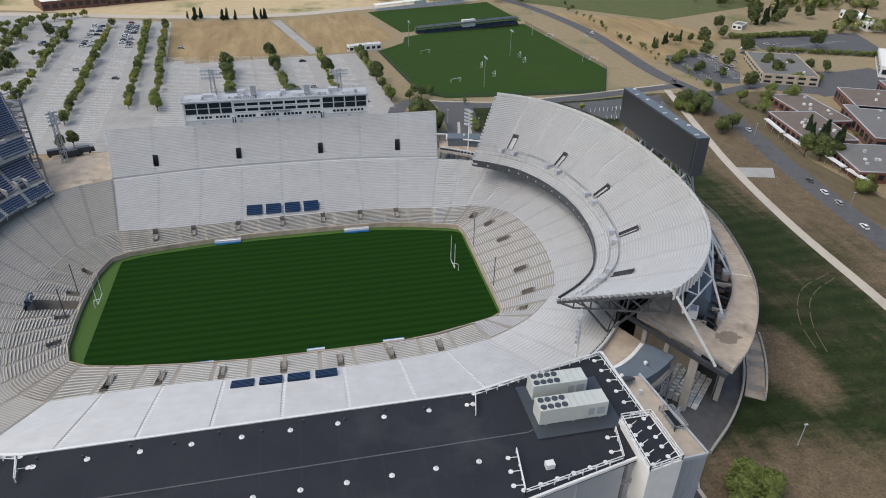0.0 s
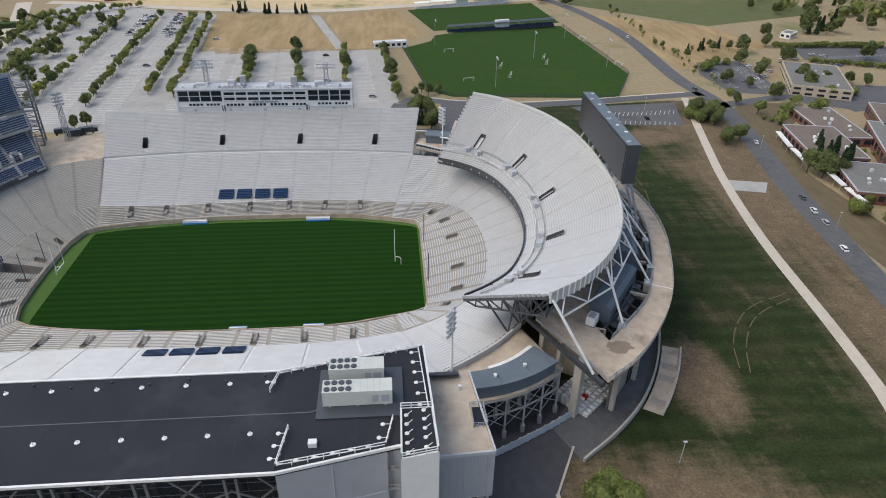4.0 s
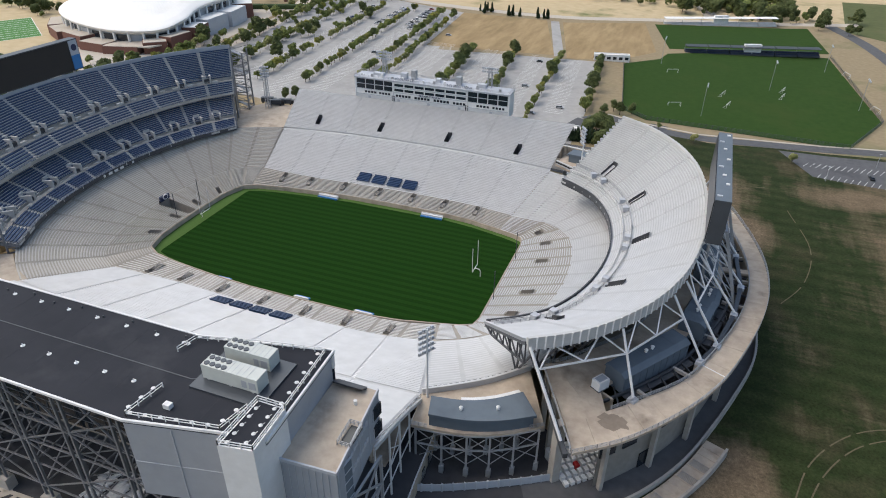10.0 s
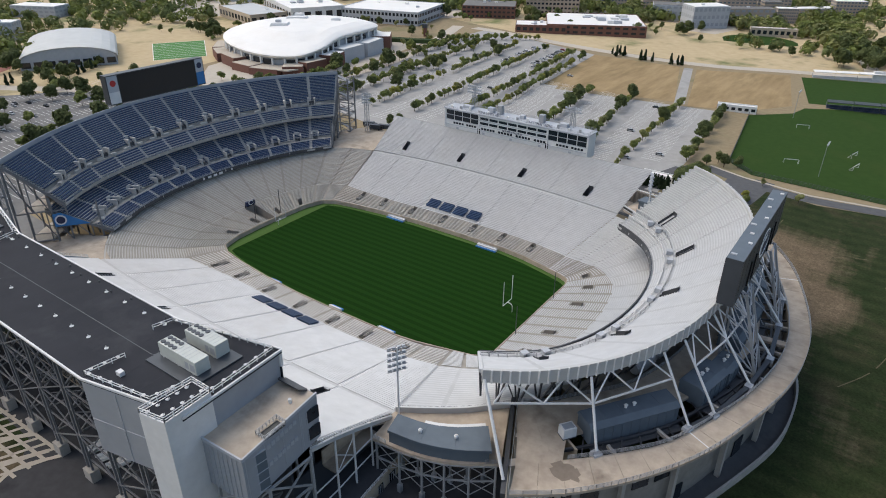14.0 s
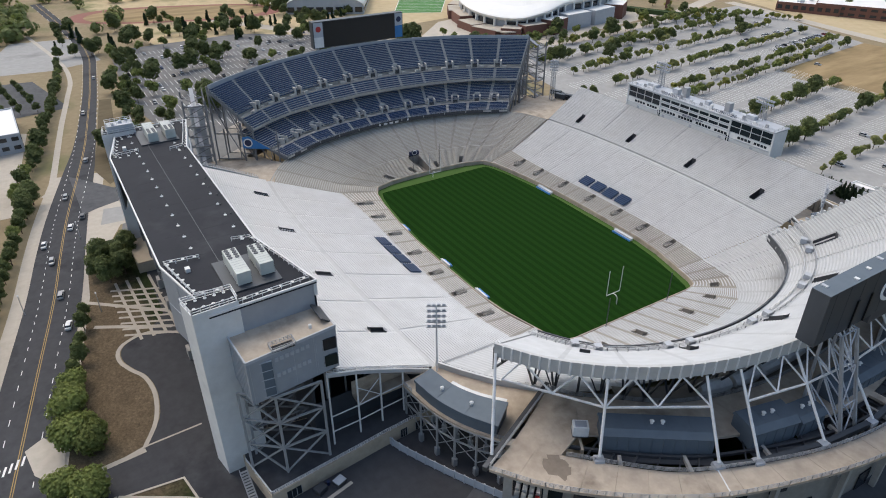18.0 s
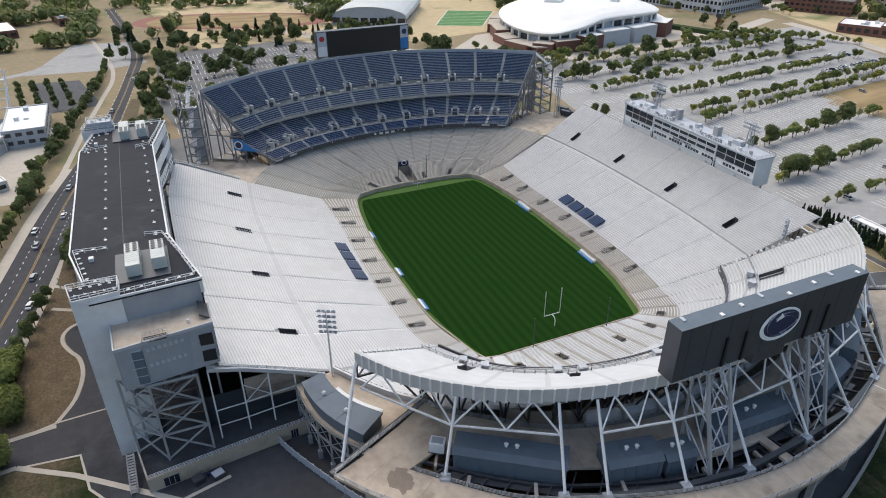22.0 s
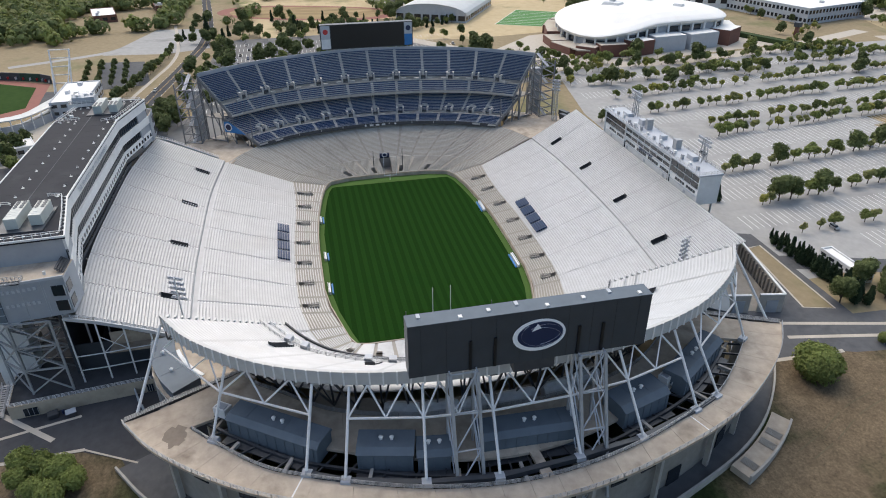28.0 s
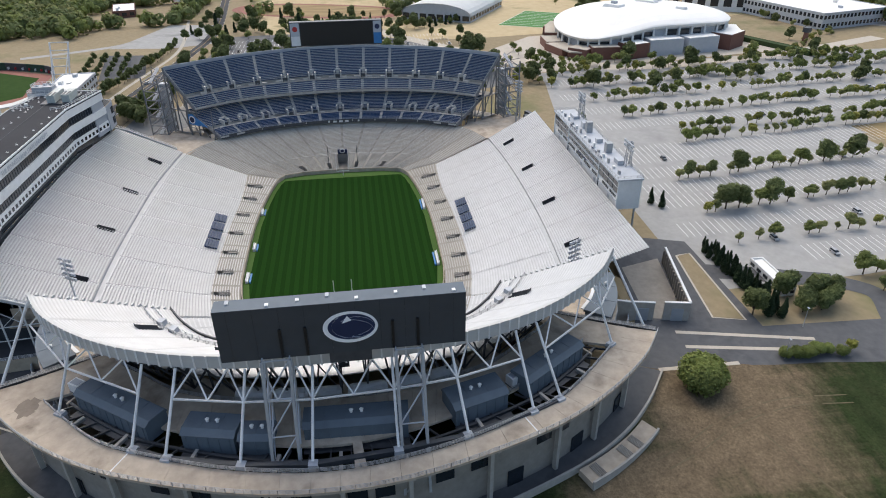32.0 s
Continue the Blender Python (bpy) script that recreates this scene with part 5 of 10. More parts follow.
part("inner_wall", s, CHARCOAL, tower, "dark sheet added for the shade behind the steel frame")
# lattice under the terrace block
for x, y in ((69.9, -113.1), (70.2, -103.2), (64.5, -119.4), (61, -117.5), (60.5, -99)):
    s = Soup()
    s.beam((x, y, 4.6), (x, y, 27), 0.5)
    part("leg", s, STEEL, tower)
    s = Soup()
    s.beam((-x, y, ground_z(-x)), (-x, y, 27), 0.5)
    part("leg", s, STEEL, tower)
for (x0, y0), (x1, y1) in (((64.5, -119.4), (69.9, -113.1)), ((69.9, -113.1), (70.2, -103.2)), ((61, -117.5), (61, -104))):
    for z in (5, 12.3, 19.6):
        for sx in (1, -1):
            s = Soup()
            s.beam((sx * x0, y0, z), (sx * x1, y1, z + 7.3), 0.34)
            s.beam((sx * x1, y1, z), (sx * x0, y0, z + 7.3), 0.34)
            s.beam((sx * x0, y0, z + 7.3), (sx * x1, y1, z + 7.3), 0.4)
            part("brace", s, STEEL_GREY if x0 < 62 else STEEL, tower)
# podium with a tan masonry wall
s = Soup()
s.prism([(53, -120), (62, -120.4), (74.2, -118.4), (71.2, -89.7), (69.6, -68), (64, -68)], 0.2, 4.6)
part("podium_wall", s, TAN_WALL, tower, "tan masonry base wall")
s = Soup()
s.prism([(53.4, -119.6), (62, -120), (73.7, -118), (70.8, -89.7), (69.2, -68.4), (64, -68.4)], 4.6, 4.66)
part("podium_roof", s, ROAD_DARK, tower)
s = Soup()
rail(s, [(62, -120.2, 4.6), (74, -118.2, 4.6), (71, -89.7, 4.6), (69.4, -68.4, 4.6)], 1.1, 1.6, 0.07, 3)
part("podium_rail", s, STEEL_WHITE, tower)
for y, w, h in ((-113.4, 3.4, 2.4), (-84.5, 1.8, 2.4), (-80, 2.2, 2.4)):
    s = Soup()
    s.box(74.2 + (y + 118.4) * -0.1045 if y < -90 else 71.2 + (y + 89.7) * -0.074, y, 0.9, 0.3, w, h, 6.0 if y < -90 else 4.2)
    bay = part("window", s, GLASS, tower, "dark gridded opening in the masonry base")
    for k in range(4):
        s = Soup()
        s.box(74.4 + (y + 118.4) * -0.1045 if y < -90 else 71.4 + (y + 89.7) * -0.074, y - w / 2 + w * k / 3, 0.9, 0.1, 0.12, h)
        part("mullion", s, STEEL, bay)
# steel stair beside the masonry base
stair = thing("steel_stair", "open galvanised stair beside the masonry base", "stairs", at=(70, -121.5, 0.5))
for k in range(14):
    s = Soup()
    s.box(64.6 + k * 0.62, -121.6, 4.5 - 0.28 * k, 0.55, 1.5, 0.08)
    part("tread", s, STEEL, stair)
for y in (-122.4, -120.8):
    s = Soup()
    s.beam((64.3, y, 4.5), (73.2, y, 0.6), 0.16, 0.3)
    part("stringer", s, STEEL, stair)
    s = Soup()
    rail(s, [(64.3, y, 4.6), (73.2, y, 0.7)], 1.1, 1.6, 0.07, 3)
    part("hand_rail", s, STEEL, stair)
s = Soup()
s.prism([(-60, -126), (-36, -126), (-36, -119), (-60, -119)], ground_z(-50) - 0.5, ground_z(-50) + 3.6)
part("podium_wall", s, TAN_WALL, tower, "tan masonry base wall")

# ---- raised concourse behind the open end ----
concourse = thing("concourse", "raised tan concrete concourse round the open end", "concourse", at=(120, 0, 0))
LEVEL = 18.6
OUTER = [(102.4, 82), (111.4, 75.2), (120, 65.6), (127.2, 55), (132.6, 43.8), (138.4, 26), (141.4, 12), (142.2, 0)]
OUTER = OUTER + [(x, -y) for x, y in OUTER[-2::-1]]
SLOT_OUT = [(99.8, 75), (107, 67.6), (115, 59.6), (122.3, 51), (127, 41.5), (132.8, 26), (136, 12), (137, 0)]
SLOT_OUT = SLOT_OUT + [(x, -y) for x, y in SLOT_OUT[-2::-1]]
SLOT_IN = [(96.8, 69), (104.5, 60.5), (111.5, 51.5), (117, 43.3), (121, 35.4), (126.5, 20.5), (129, 10), (130, 0)]
SLOT_IN = SLOT_IN + [(x, -y) for x, y in SLOT_IN[-2::-1]]
RIM = [(90.5, 57.5), (95.5, 54), (101, 47), (106, 41), (109.8, 34.6), (113.8, 22.5), (115.6, 11), (116, 0)]
RIM = RIM + [(x, -y) for x, y in RIM[-2::-1]]


def ring_slab(inner, outer, t0, t1, low, high, n):
    s = Soup()
    for i in range(n):
        a, b = t0 + (t1 - t0) * i / n, t0 + (t1 - t0) * (i + 1) / n
        p, q, r, u = spline(inner, a), spline(outer, a), spline(outer, b), spline(inner, b)
        s.ring([(*p, low), (*q, low), (*r, low), (*u, low)], [(*p, high), (*q, high), (*r, high), (*u, high)])
    return s


# floor panels between joints, walk by walk
for i in range(28):
    part("floor_panel", ring_slab(SLOT_OUT, OUTER, i / 2, (i + 1) / 2 - 0.004, LEVEL - 0.7, LEVEL, 3), CONC_TAN, concourse)
    part("floor_panel", ring_slab(RIM, SLOT_IN, i / 2, (i + 1) / 2 - 0.004, LEVEL - 0.7, LEVEL, 3), CONC_TAN, concourse)
for a, b in ((0, 0.9), (6.55, 6.75), (13.0, 14.0)):
    part("floor_panel", ring_slab(SLOT_IN, SLOT_OUT, a, b, LEVEL - 0.7, LEVEL - 0.005, 4), CONC_TAN, concourse)
# pale joint lines over the walk
for t in (4.1, 10.2):
    p, q = spline(SLOT_OUT, t), spline(OUTER, t)
    s = Soup()
    s.beam((*p, LEVEL + 0.02), (*q, LEVEL + 0.02), 0.3, 0.03)
    part("joint_line", s, LINE, concourse)
# dark water stain on the floor
s = Soup()
rn = random.Random(3)
s.v = [(109 + 3.6 * math.cos(a) * rn.uniform(0.6, 1.15), -70 + 2.6 * math.sin(a) * rn.uniform(0.6, 1.15), LEVEL + 0.006) for a in (2 * math.pi * i / 22 for i in range(22))]
s.f = [tuple(range(22))]
part("stain", s, mat("damp_concrete", (0.2, 0.165, 0.13), (0.26, 0.215, 0.17), 0.8, 0.8, sheen=0.2), concourse, "dark damp stain")
# edge rails
for name, line, t0, t1 in (("outer_rail", OUTER, 0, 14), ("slot_rail", SLOT_OUT, 0.9, 13.0), ("slot_rail", SLOT_IN, 0.9, 4.5), ("inner_rail", RIM, 0, 14)):
    for k in range(int((t1 - t0) * 2)):
        a = t0 + k / 2
        s = Soup()
        rail(s, [(*spline(line, a + 0.25 * j), LEVEL) for j in range(3)], 1.2, 2.0, 0.07, 4)
        part(name, s, STEEL, concourse)
for sy in (1, -1):
    s = Soup()
    rail(s, [(90.5, sy * 57.5, LEVEL), (102, sy * 81.5, LEVEL)], 1.2, 2.0, 0.07, 4)
    part("outer_rail", s, STEEL, concourse)
    s = Soup()
    s.beam((88.6, sy * 56.0, LEVEL - 0.9), (101.2, sy * 82.3, LEVEL - 0.9), 1.0, 1.2)
    part("edge_girder", s, STEEL_DARK, concourse, "dark steel girder along the edge")
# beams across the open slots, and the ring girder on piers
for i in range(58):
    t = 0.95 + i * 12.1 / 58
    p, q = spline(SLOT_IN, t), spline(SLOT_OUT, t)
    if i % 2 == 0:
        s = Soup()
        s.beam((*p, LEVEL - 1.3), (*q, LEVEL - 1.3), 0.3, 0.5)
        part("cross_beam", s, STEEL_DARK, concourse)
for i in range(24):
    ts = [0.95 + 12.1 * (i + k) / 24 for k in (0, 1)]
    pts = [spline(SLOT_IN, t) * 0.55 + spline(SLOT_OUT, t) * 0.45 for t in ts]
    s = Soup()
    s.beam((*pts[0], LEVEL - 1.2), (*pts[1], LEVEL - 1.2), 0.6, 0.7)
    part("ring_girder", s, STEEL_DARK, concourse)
# open colonnade below the walk, with the masonry wall set well back
for i in range(11):
    t = 1.0 + 12.0 * i / 10
    p, n = spline(OUTER, t), spline(OUTER, min(t + 0.01, 14)) - spline(OUTER, max(t - 0.01, 0))
    out = Vector((-n[1], n[0])).normalized()
    out = out if out.x > 0 else -out
    turn = math.degrees(math.atan2(out.y, out.x))
    q = Vector(p) - out * 3.9
    s = Soup()
    s.box(q.x, q.y, ground_z(q.x) - 1, 1.2, 0.9, LEVEL - 1.6 - ground_z(q.x) + 1, turn, 1.0)
    part("pier", s, CONCRETE, concourse, "concrete pier")
    s = Soup()
    s.beam((*(Vector(p) - out * 11), LEVEL - 1.2), (*(Vector(p) - out * 0.4), LEVEL - 1.0), 0.7, 0.8)
    part("bracket", s, CONCRETE, concourse)
# this wall's dark colour holds the shade under the walk
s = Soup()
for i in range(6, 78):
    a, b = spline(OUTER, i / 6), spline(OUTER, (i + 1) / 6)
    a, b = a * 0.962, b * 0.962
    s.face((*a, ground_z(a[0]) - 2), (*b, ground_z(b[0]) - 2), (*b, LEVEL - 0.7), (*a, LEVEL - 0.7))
part("outer_wall", s, CONC_DARK, concourse, "masonry wall under the walk, coloured dark for shade")
for i in range(24):
    t = 1.2 + 11.6 * i / 23
    p, n = spline(OUTER, t) * 0.9635, spline(OUTER, min(t + 0.01, 14)) - spline(OUTER, max(t - 0.01, 0))
    s = Soup()
    s.box(p[0], p[1], 9.0 if i % 3 else ground_z(130), 0.25, 4.2, 6.5 if i % 3 else 5.0, math.degrees(math.atan2(n[1], n[0])) + 90)
    part("window", s, GLASS, concourse, "dark opening in the masonry")
for sy in (-1, 1):
    for x, y in ((92.5, 60), (95.5, 66)):
        s = Soup()
        s.box(x, sy * y, -2, 1.2, 1.2, LEVEL + 1.2, sy * 60)
        part("pier", s, CONCRETE, concourse, "concrete pier")
    # masonry wall set back behind the stacked seats
    s = Soup()
    s.prism([(93, sy * 54), (93.4, sy * 53.6), (108, sy * 62.2), (107.6, sy * 62.6)][::-sy], -2, LEVEL - 0.8)
    part("end_wall", s, TAN_WALL, concourse, "tan masonry end wall under the concourse")
# ground ring: dark asphalt ramp, kerb wall, and stepped terraces
RAMP_OUT = [(97, 88.5), (107.5, 80.5), (117, 71), (124.8, 59.5), (131, 46), (138, 27), (142, 13), (143, 0)]
RAMP_OUT = RAMP_OUT + [(x, -y) for x, y in RAMP_OUT[-2::-1]]
drape("ramp", [tuple(spline(RAMP_OUT, i / 4)) for i in range(57)] + [(92, -78), (108, -56), (116, -36), (122, 0), (116, 36), (108, 56), (92, 78)], ASPHALT, 0.16, "dark asphalt ramp round the open end", "ramp")
kerb = thing("retaining_wall", "pale concrete retaining wall along the ramp", "wall", kind="structure")
for i in range(28):
    s = ring_slab(RAMP_OUT, [(x * 1.004, y * 1.004) for x, y in RAMP_OUT], i / 2, (i + 1) / 2, -4.0, 1.1, 3)
    part("wall_piece", s, CONCRETE, kerb)
for sy, t0 in ((1, 1.6), (-1, 10.2)):
    terr = thing("stepped_terrace", "tan concrete terrace with flights of steps", "steps", at=(135, 60 * sy, -2))
    for k in range(11):
        t = t0 + k * 0.17
        far = [(x * 1.042, y * 1.042) for x, y in RAMP_OUT]
        s = ring_slab([(x * 1.008, y * 1.008) for x, y in RAMP_OUT], far, t, t + 0.17, -4.0, 0.9 - 0.12 * (k if sy < 0 else 10 - k), 2)
        part("landing", s, CONC_TAN, terr)
        p, q = spline(RAMP_OUT, t) * 1.04, spline(RAMP_OUT, t + 0.165) * 1.04
        s = Soup()
        for j in range(7):
            r, u = spline(RAMP_OUT, t + 0.165 * j / 7), spline(RAMP_OUT, t + 0.165 * (j + 0.5) / 7)
            if k % 2:
                s.beam((*(r * 1.012), 1.05 - 0.12 * (k if sy < 0 else 10 - k)), (*(r * 1.04), 1.05 - 0.12 * (k if sy < 0 else 10 - k)), 0.12, 0.2)
        if s.f and k in (3, 5, 9):
            part("flight", s, CONCRETE, terr, "flight of steps")
        out = [(x * 1.046, y * 1.046) for x, y in RAMP_OUT]
        part("parapet", ring_slab(far, out, t, t + 0.17, -4.0, 1.7 - 0.12 * (k if sy < 0 else 10 - k), 2), CONCRETE, terr, "concrete parapet")

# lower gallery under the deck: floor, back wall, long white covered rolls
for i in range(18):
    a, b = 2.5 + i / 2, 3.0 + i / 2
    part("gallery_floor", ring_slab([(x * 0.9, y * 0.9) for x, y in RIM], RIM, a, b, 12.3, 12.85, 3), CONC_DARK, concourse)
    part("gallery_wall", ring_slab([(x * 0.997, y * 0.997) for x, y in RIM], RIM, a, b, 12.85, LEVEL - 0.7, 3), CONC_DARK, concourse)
ROLL = mat("white_cover_sheet", (0.78, 0.78, 0.77), (0.68, 0.68, 0.67), 0.8, 0.6, stain=(0.55, 0.54, 0.52), stain_scale=0.3)
for t0, t1 in ((4.4, 5.0), (5.05, 5.75), (5.95, 6.85), (7.0, 7.7), (7.75, 8.5), (8.6, 9.3)):
    roll = thing("covered_roll", "long roll under a white cover sheet", "roll", "covered rolls", at=(105, 0, 12.9))
    s = Soup()
    rings = []
    for j in range(9):
        p = spline(RIM, t0 + (t1 - t0) * j / 8) * 0.945
        q = spline(RIM, t0 + (t1 - t0) * j / 8 + 0.01) * 0.945
        n = Vector((-(q - p)[1], (q - p)[0])).normalized()
        r = 1.9 if 0 < j < 8 else 1.5
        rings.append([(p[0] + n.x * r * math.cos(a), p[1] + n.y * r * math.cos(a), 14.8 + r * math.sin(a)) for a in (2 * math.pi * k / 12 for k in range(12))])
    for u, v in zip(rings, rings[1:]):
        s.ring(u, v, caps=False)
    s.face(*rings[0])
    s.face(*rings[-1][::-1])
    part("cover", s, ROLL, roll)
# white folded seat banks stacked beside the ramp
bank = thing("seat_stack", "rows of stacked white folded seat units", "seats", at=(103, -68, 0))
for i in range(9):
    for j in range(6):
        x, y = 101.5 + i * 1.15 - j * 1.1, -74.2 + i * 1.05 + j * 1.2
        s = Soup()
        s.box(x, y, ground_z(x), 1.0, 1.35, 1.1 + 0.42 * j, 42)
        part("seat_unit", s, RED if (i, j) == (3, 2) else WHITE, bank, "red covered unit" if (i, j) == (3, 2) else "")
# low dark houses on the concourse
def house(cx, cy, length, width, turn, height=4.5):
    h = thing("concession_house", "slate-blue metal concession building on the concourse", "building", "concourse houses", at=(cx, cy, LEVEL))
    c, sn = math.cos(radians(turn)), math.sin(radians(turn))
    def at(u, v, z):
        return (cx + c * u - sn * v, cy + sn * u + c * v, z)
    def block(u0, u1, v0, v1, z0, z1, material, name, label="", owner=None):
        s = Soup()
        s.ring([at(u0, v0, z0), at(u1, v0, z0), at(u1, v1, z0), at(u0, v1, z0)], [at(u0, v0, z1), at(u1, v0, z1), at(u1, v1, z1), at(u0, v1, z1)])
        return part(name, s, material, owner or h, label)
    l, w, z = length / 2, width / 2, LEVEL
    wall = block(-l + 0.25, l - 0.25, -w + 0.25, w - 0.25, z - 1.6, z + height - 0.9, SLATE, "wall", "slate-blue metal wall")
    s = Soup()
    s.ring([at(-l, -w, z + height - 0.9), at(l, -w, z + height - 0.9), at(l, w, z + height - 0.9), at(-l, w, z + height - 0.9)],
           [at(-l, -w * 0.55, z + height), at(l, -w * 0.55, z + height), at(l, w * 0.85, z + height), at(-l, w * 0.85, z + height)])
    roof = part("roof", s, SLATE, h, "slate-blue metal roof")
    k = max(2, round(length / 4.5))
    for i in range(1, k):
        u = -l + length * i / k
        block(u - 0.08, u + 0.08, -w * 0.55, w * 0.85, z + height, z + height + 0.07, SLATE, "roof_seam", "", roof)
    for i in range(max(3, round(length / 2.2))):
        u = -l + length * (i + 0.5) / max(3, round(length / 2.2))
        block(u - 0.05, u + 0.05, -w + 0.12, -w + 0.26, z - 1.4, z + height - 0.9, SLATE, "panel_joint", "", wall)
    for u in (-1.0, 1.2):
        s = Soup()
        p = at(u, 0.2, z + height)
        s.cyl(p[0], p[1], p[2], 0.32, 0.7, 10)
        s.cyl(p[0], p[1], p[2] + 0.7, 0.5, 0.3, 10, 0.2)
        part("roof_vent", s, WHITE, roof, "white turbine vent")
    block(-l, l, -w - 2.2, -w + 0.2, z - 1.8, z - 1.55, STEEL_DARK, "ledge", "dark steel ledge")
    return h


for sy in (-1, 1):
    house(113.6 if sy < 0 else 112.6, sy * (48.3 if sy < 0 else 49.6), 23 if sy < 0 else 20.5, 6.2, 55 if sy < 0 else 125, 4.0)
house(123.8, -26.6, 11.8, 6.8, 77, 4.0)
house(126.4, -17.2, 7.2, 5.6, 82, 3.4)
house(125.2, 3.6, 22.5, 6.4, 88, 4.0)
house(121.6, 30.2, 13.5, 7.6, 107, 4.0)
for x, y, turn in ((104.5, -60.4, 55), (116.6, 40.4, 120)):
    u = thing("air_unit", "white ground-standing air unit with louvres", "air conditioner", "concourse air units", at=(x, y, LEVEL))
    s = Soup()
    s.box(x, y, LEVEL + 0.2, 3.2, 2.4, 2.4, turn)
    part("casing", s, WHITE, u)
    s = Soup()
    s.box(x, y, LEVEL + 2.6, 2.4, 1.6, 0.12, turn)
    part("grille", s, MID_GREY, u)
    s = Soup()
    s.box(x, y, LEVEL, 3.4, 2.6, 0.2, turn)
    part("base", s, CHARCOAL, u)

# ---- steel behind the upper deck ----
frame_thing = thing("deck_frame", "white steel columns and trusses carrying the upper deck", "steel frame", at=(118, 0, LEVEL))
PARAPET = mat("pale_grey_parapet", (0.5, 0.5, 0.49), (0.43, 0.43, 0.42), 0.4, 0.5, stain=(0.36, 0.36, 0.35), stain_scale=0.1)
BACK = [tuple(r[3:5]) for r in DECK]
for i in range(72):
    a, b = spline(BACK, i / 6) , spline(BACK, (i + 1) / 6)
    ca, cb = np.array([a[0] * 1.006, a[1] * 1.006]), np.array([b[0] * 1.006, b[1] * 1.006])
    s = Soup()
    s.ring([(*a, 34.0), (*ca, 34.0), (*cb, 34.0), (*b, 34.0)], [(*a, 37.2), (*ca, 37.2), (*cb, 37.2), (*b, 37.2)])
    part("parapet_panel", s, PARAPET, frame_thing)
    s = Soup()
    s.beam((*ca, 33.8), (*ca, 37.2), 0.34)
    part("parapet_rib", s, STEEL_WHITE, frame_thing)
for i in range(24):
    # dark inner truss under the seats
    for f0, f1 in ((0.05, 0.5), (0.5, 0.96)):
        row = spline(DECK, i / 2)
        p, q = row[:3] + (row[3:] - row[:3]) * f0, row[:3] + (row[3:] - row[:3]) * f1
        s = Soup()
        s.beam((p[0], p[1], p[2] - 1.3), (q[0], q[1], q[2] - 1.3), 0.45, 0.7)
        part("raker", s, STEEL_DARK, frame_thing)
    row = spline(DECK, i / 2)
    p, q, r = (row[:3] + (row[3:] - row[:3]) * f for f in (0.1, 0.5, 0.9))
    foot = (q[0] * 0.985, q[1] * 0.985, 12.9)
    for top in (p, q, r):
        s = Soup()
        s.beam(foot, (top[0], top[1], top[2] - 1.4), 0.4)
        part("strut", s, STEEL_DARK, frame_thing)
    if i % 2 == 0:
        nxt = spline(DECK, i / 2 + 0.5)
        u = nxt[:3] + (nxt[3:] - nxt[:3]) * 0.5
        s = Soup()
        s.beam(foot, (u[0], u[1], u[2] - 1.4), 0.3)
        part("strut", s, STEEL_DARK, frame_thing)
FEET = [(112, -62), (125.5, -43), (129, -35.5), (133, -20), (134.8, -5.5), (133.5, 12), (131.5, 27), (126.5, 42.5), (123.5, 49.5), (106, 68)]
tops = []
for x, y in FEET:
    best = min((spline(BACK, k / 10) for k in range(121)), key=lambda p: (p[1] - y * 0.95) ** 2 + 0.3 * (p[0] - x) ** 2)
    tops.append(Vector((best[0] * 1.008, best[1] * 1.008, 34.0)))
    s = Soup()
    s.beam((x, y, LEVEL + 1.0), tops[-1], 0.62, sides=8)
    part("column", s, STEEL_WHITE, frame_thing, "leaning white steel column")
    s = Soup()
    s.box(x, y, 12.0, 1.8, 1.8, LEVEL - 12 + 0.3, math.degrees(math.atan2(y, x)))
    part("footing", s, CONCRETE, frame_thing, "concrete pier")
    s = Soup()
    s.box(x, y, LEVEL - 0.3, 1.9, 2.1, 0.9, math.degrees(math.atan2(y, x)), 0.92)
    part("pier_cap", s, LIGHT_GREY, frame_thing, "white capped pier head")
for (x0, y0), (x1, y1) in zip(FEET[1:-1], FEET[2:-1]):
    s = Soup()
    s.beam((x0, y0, LEVEL - 0.1), (x1, y1, LEVEL - 0.1), 1.1, 1.3)
    part("foot_girder", s, CHARCOAL, frame_thing, "dark girder between the column feet")
lows = [Vector((x, y, LEVEL + 1.0)).lerp(t, 0.64) for (x, y), t in zip(FEET, tops)]
ends_low = [Vector((92.5, -72.5, 30)), *lows, Vector((92.5, 72.5, 30))]
ends_top = [Vector((89.5, -72.2, 34)), *tops, Vector((89.5, 72.2, 34))]
for i in range(len(ends_low) - 1):
    a, b, c, d = ends_low[i], ends_low[i + 1], ends_top[i], ends_top[i + 1]
    if (a - b).length < 10:
        continue
    s = Soup()
    s.beam(a, b, 0.36)
    part("truss_chord", s, STEEL_WHITE, frame_thing)
    for p, q in (((a, c.lerp(d, 0.25))), (c.lerp(d, 0.25), a.lerp(b, 0.5)), (a.lerp(b, 0.5), c.lerp(d, 0.75)), (c.lerp(d, 0.75), b)):
        s = Soup()
        s.beam(p, q, 0.3)
        part("truss_diagonal", s, STEEL_WHITE, frame_thing)
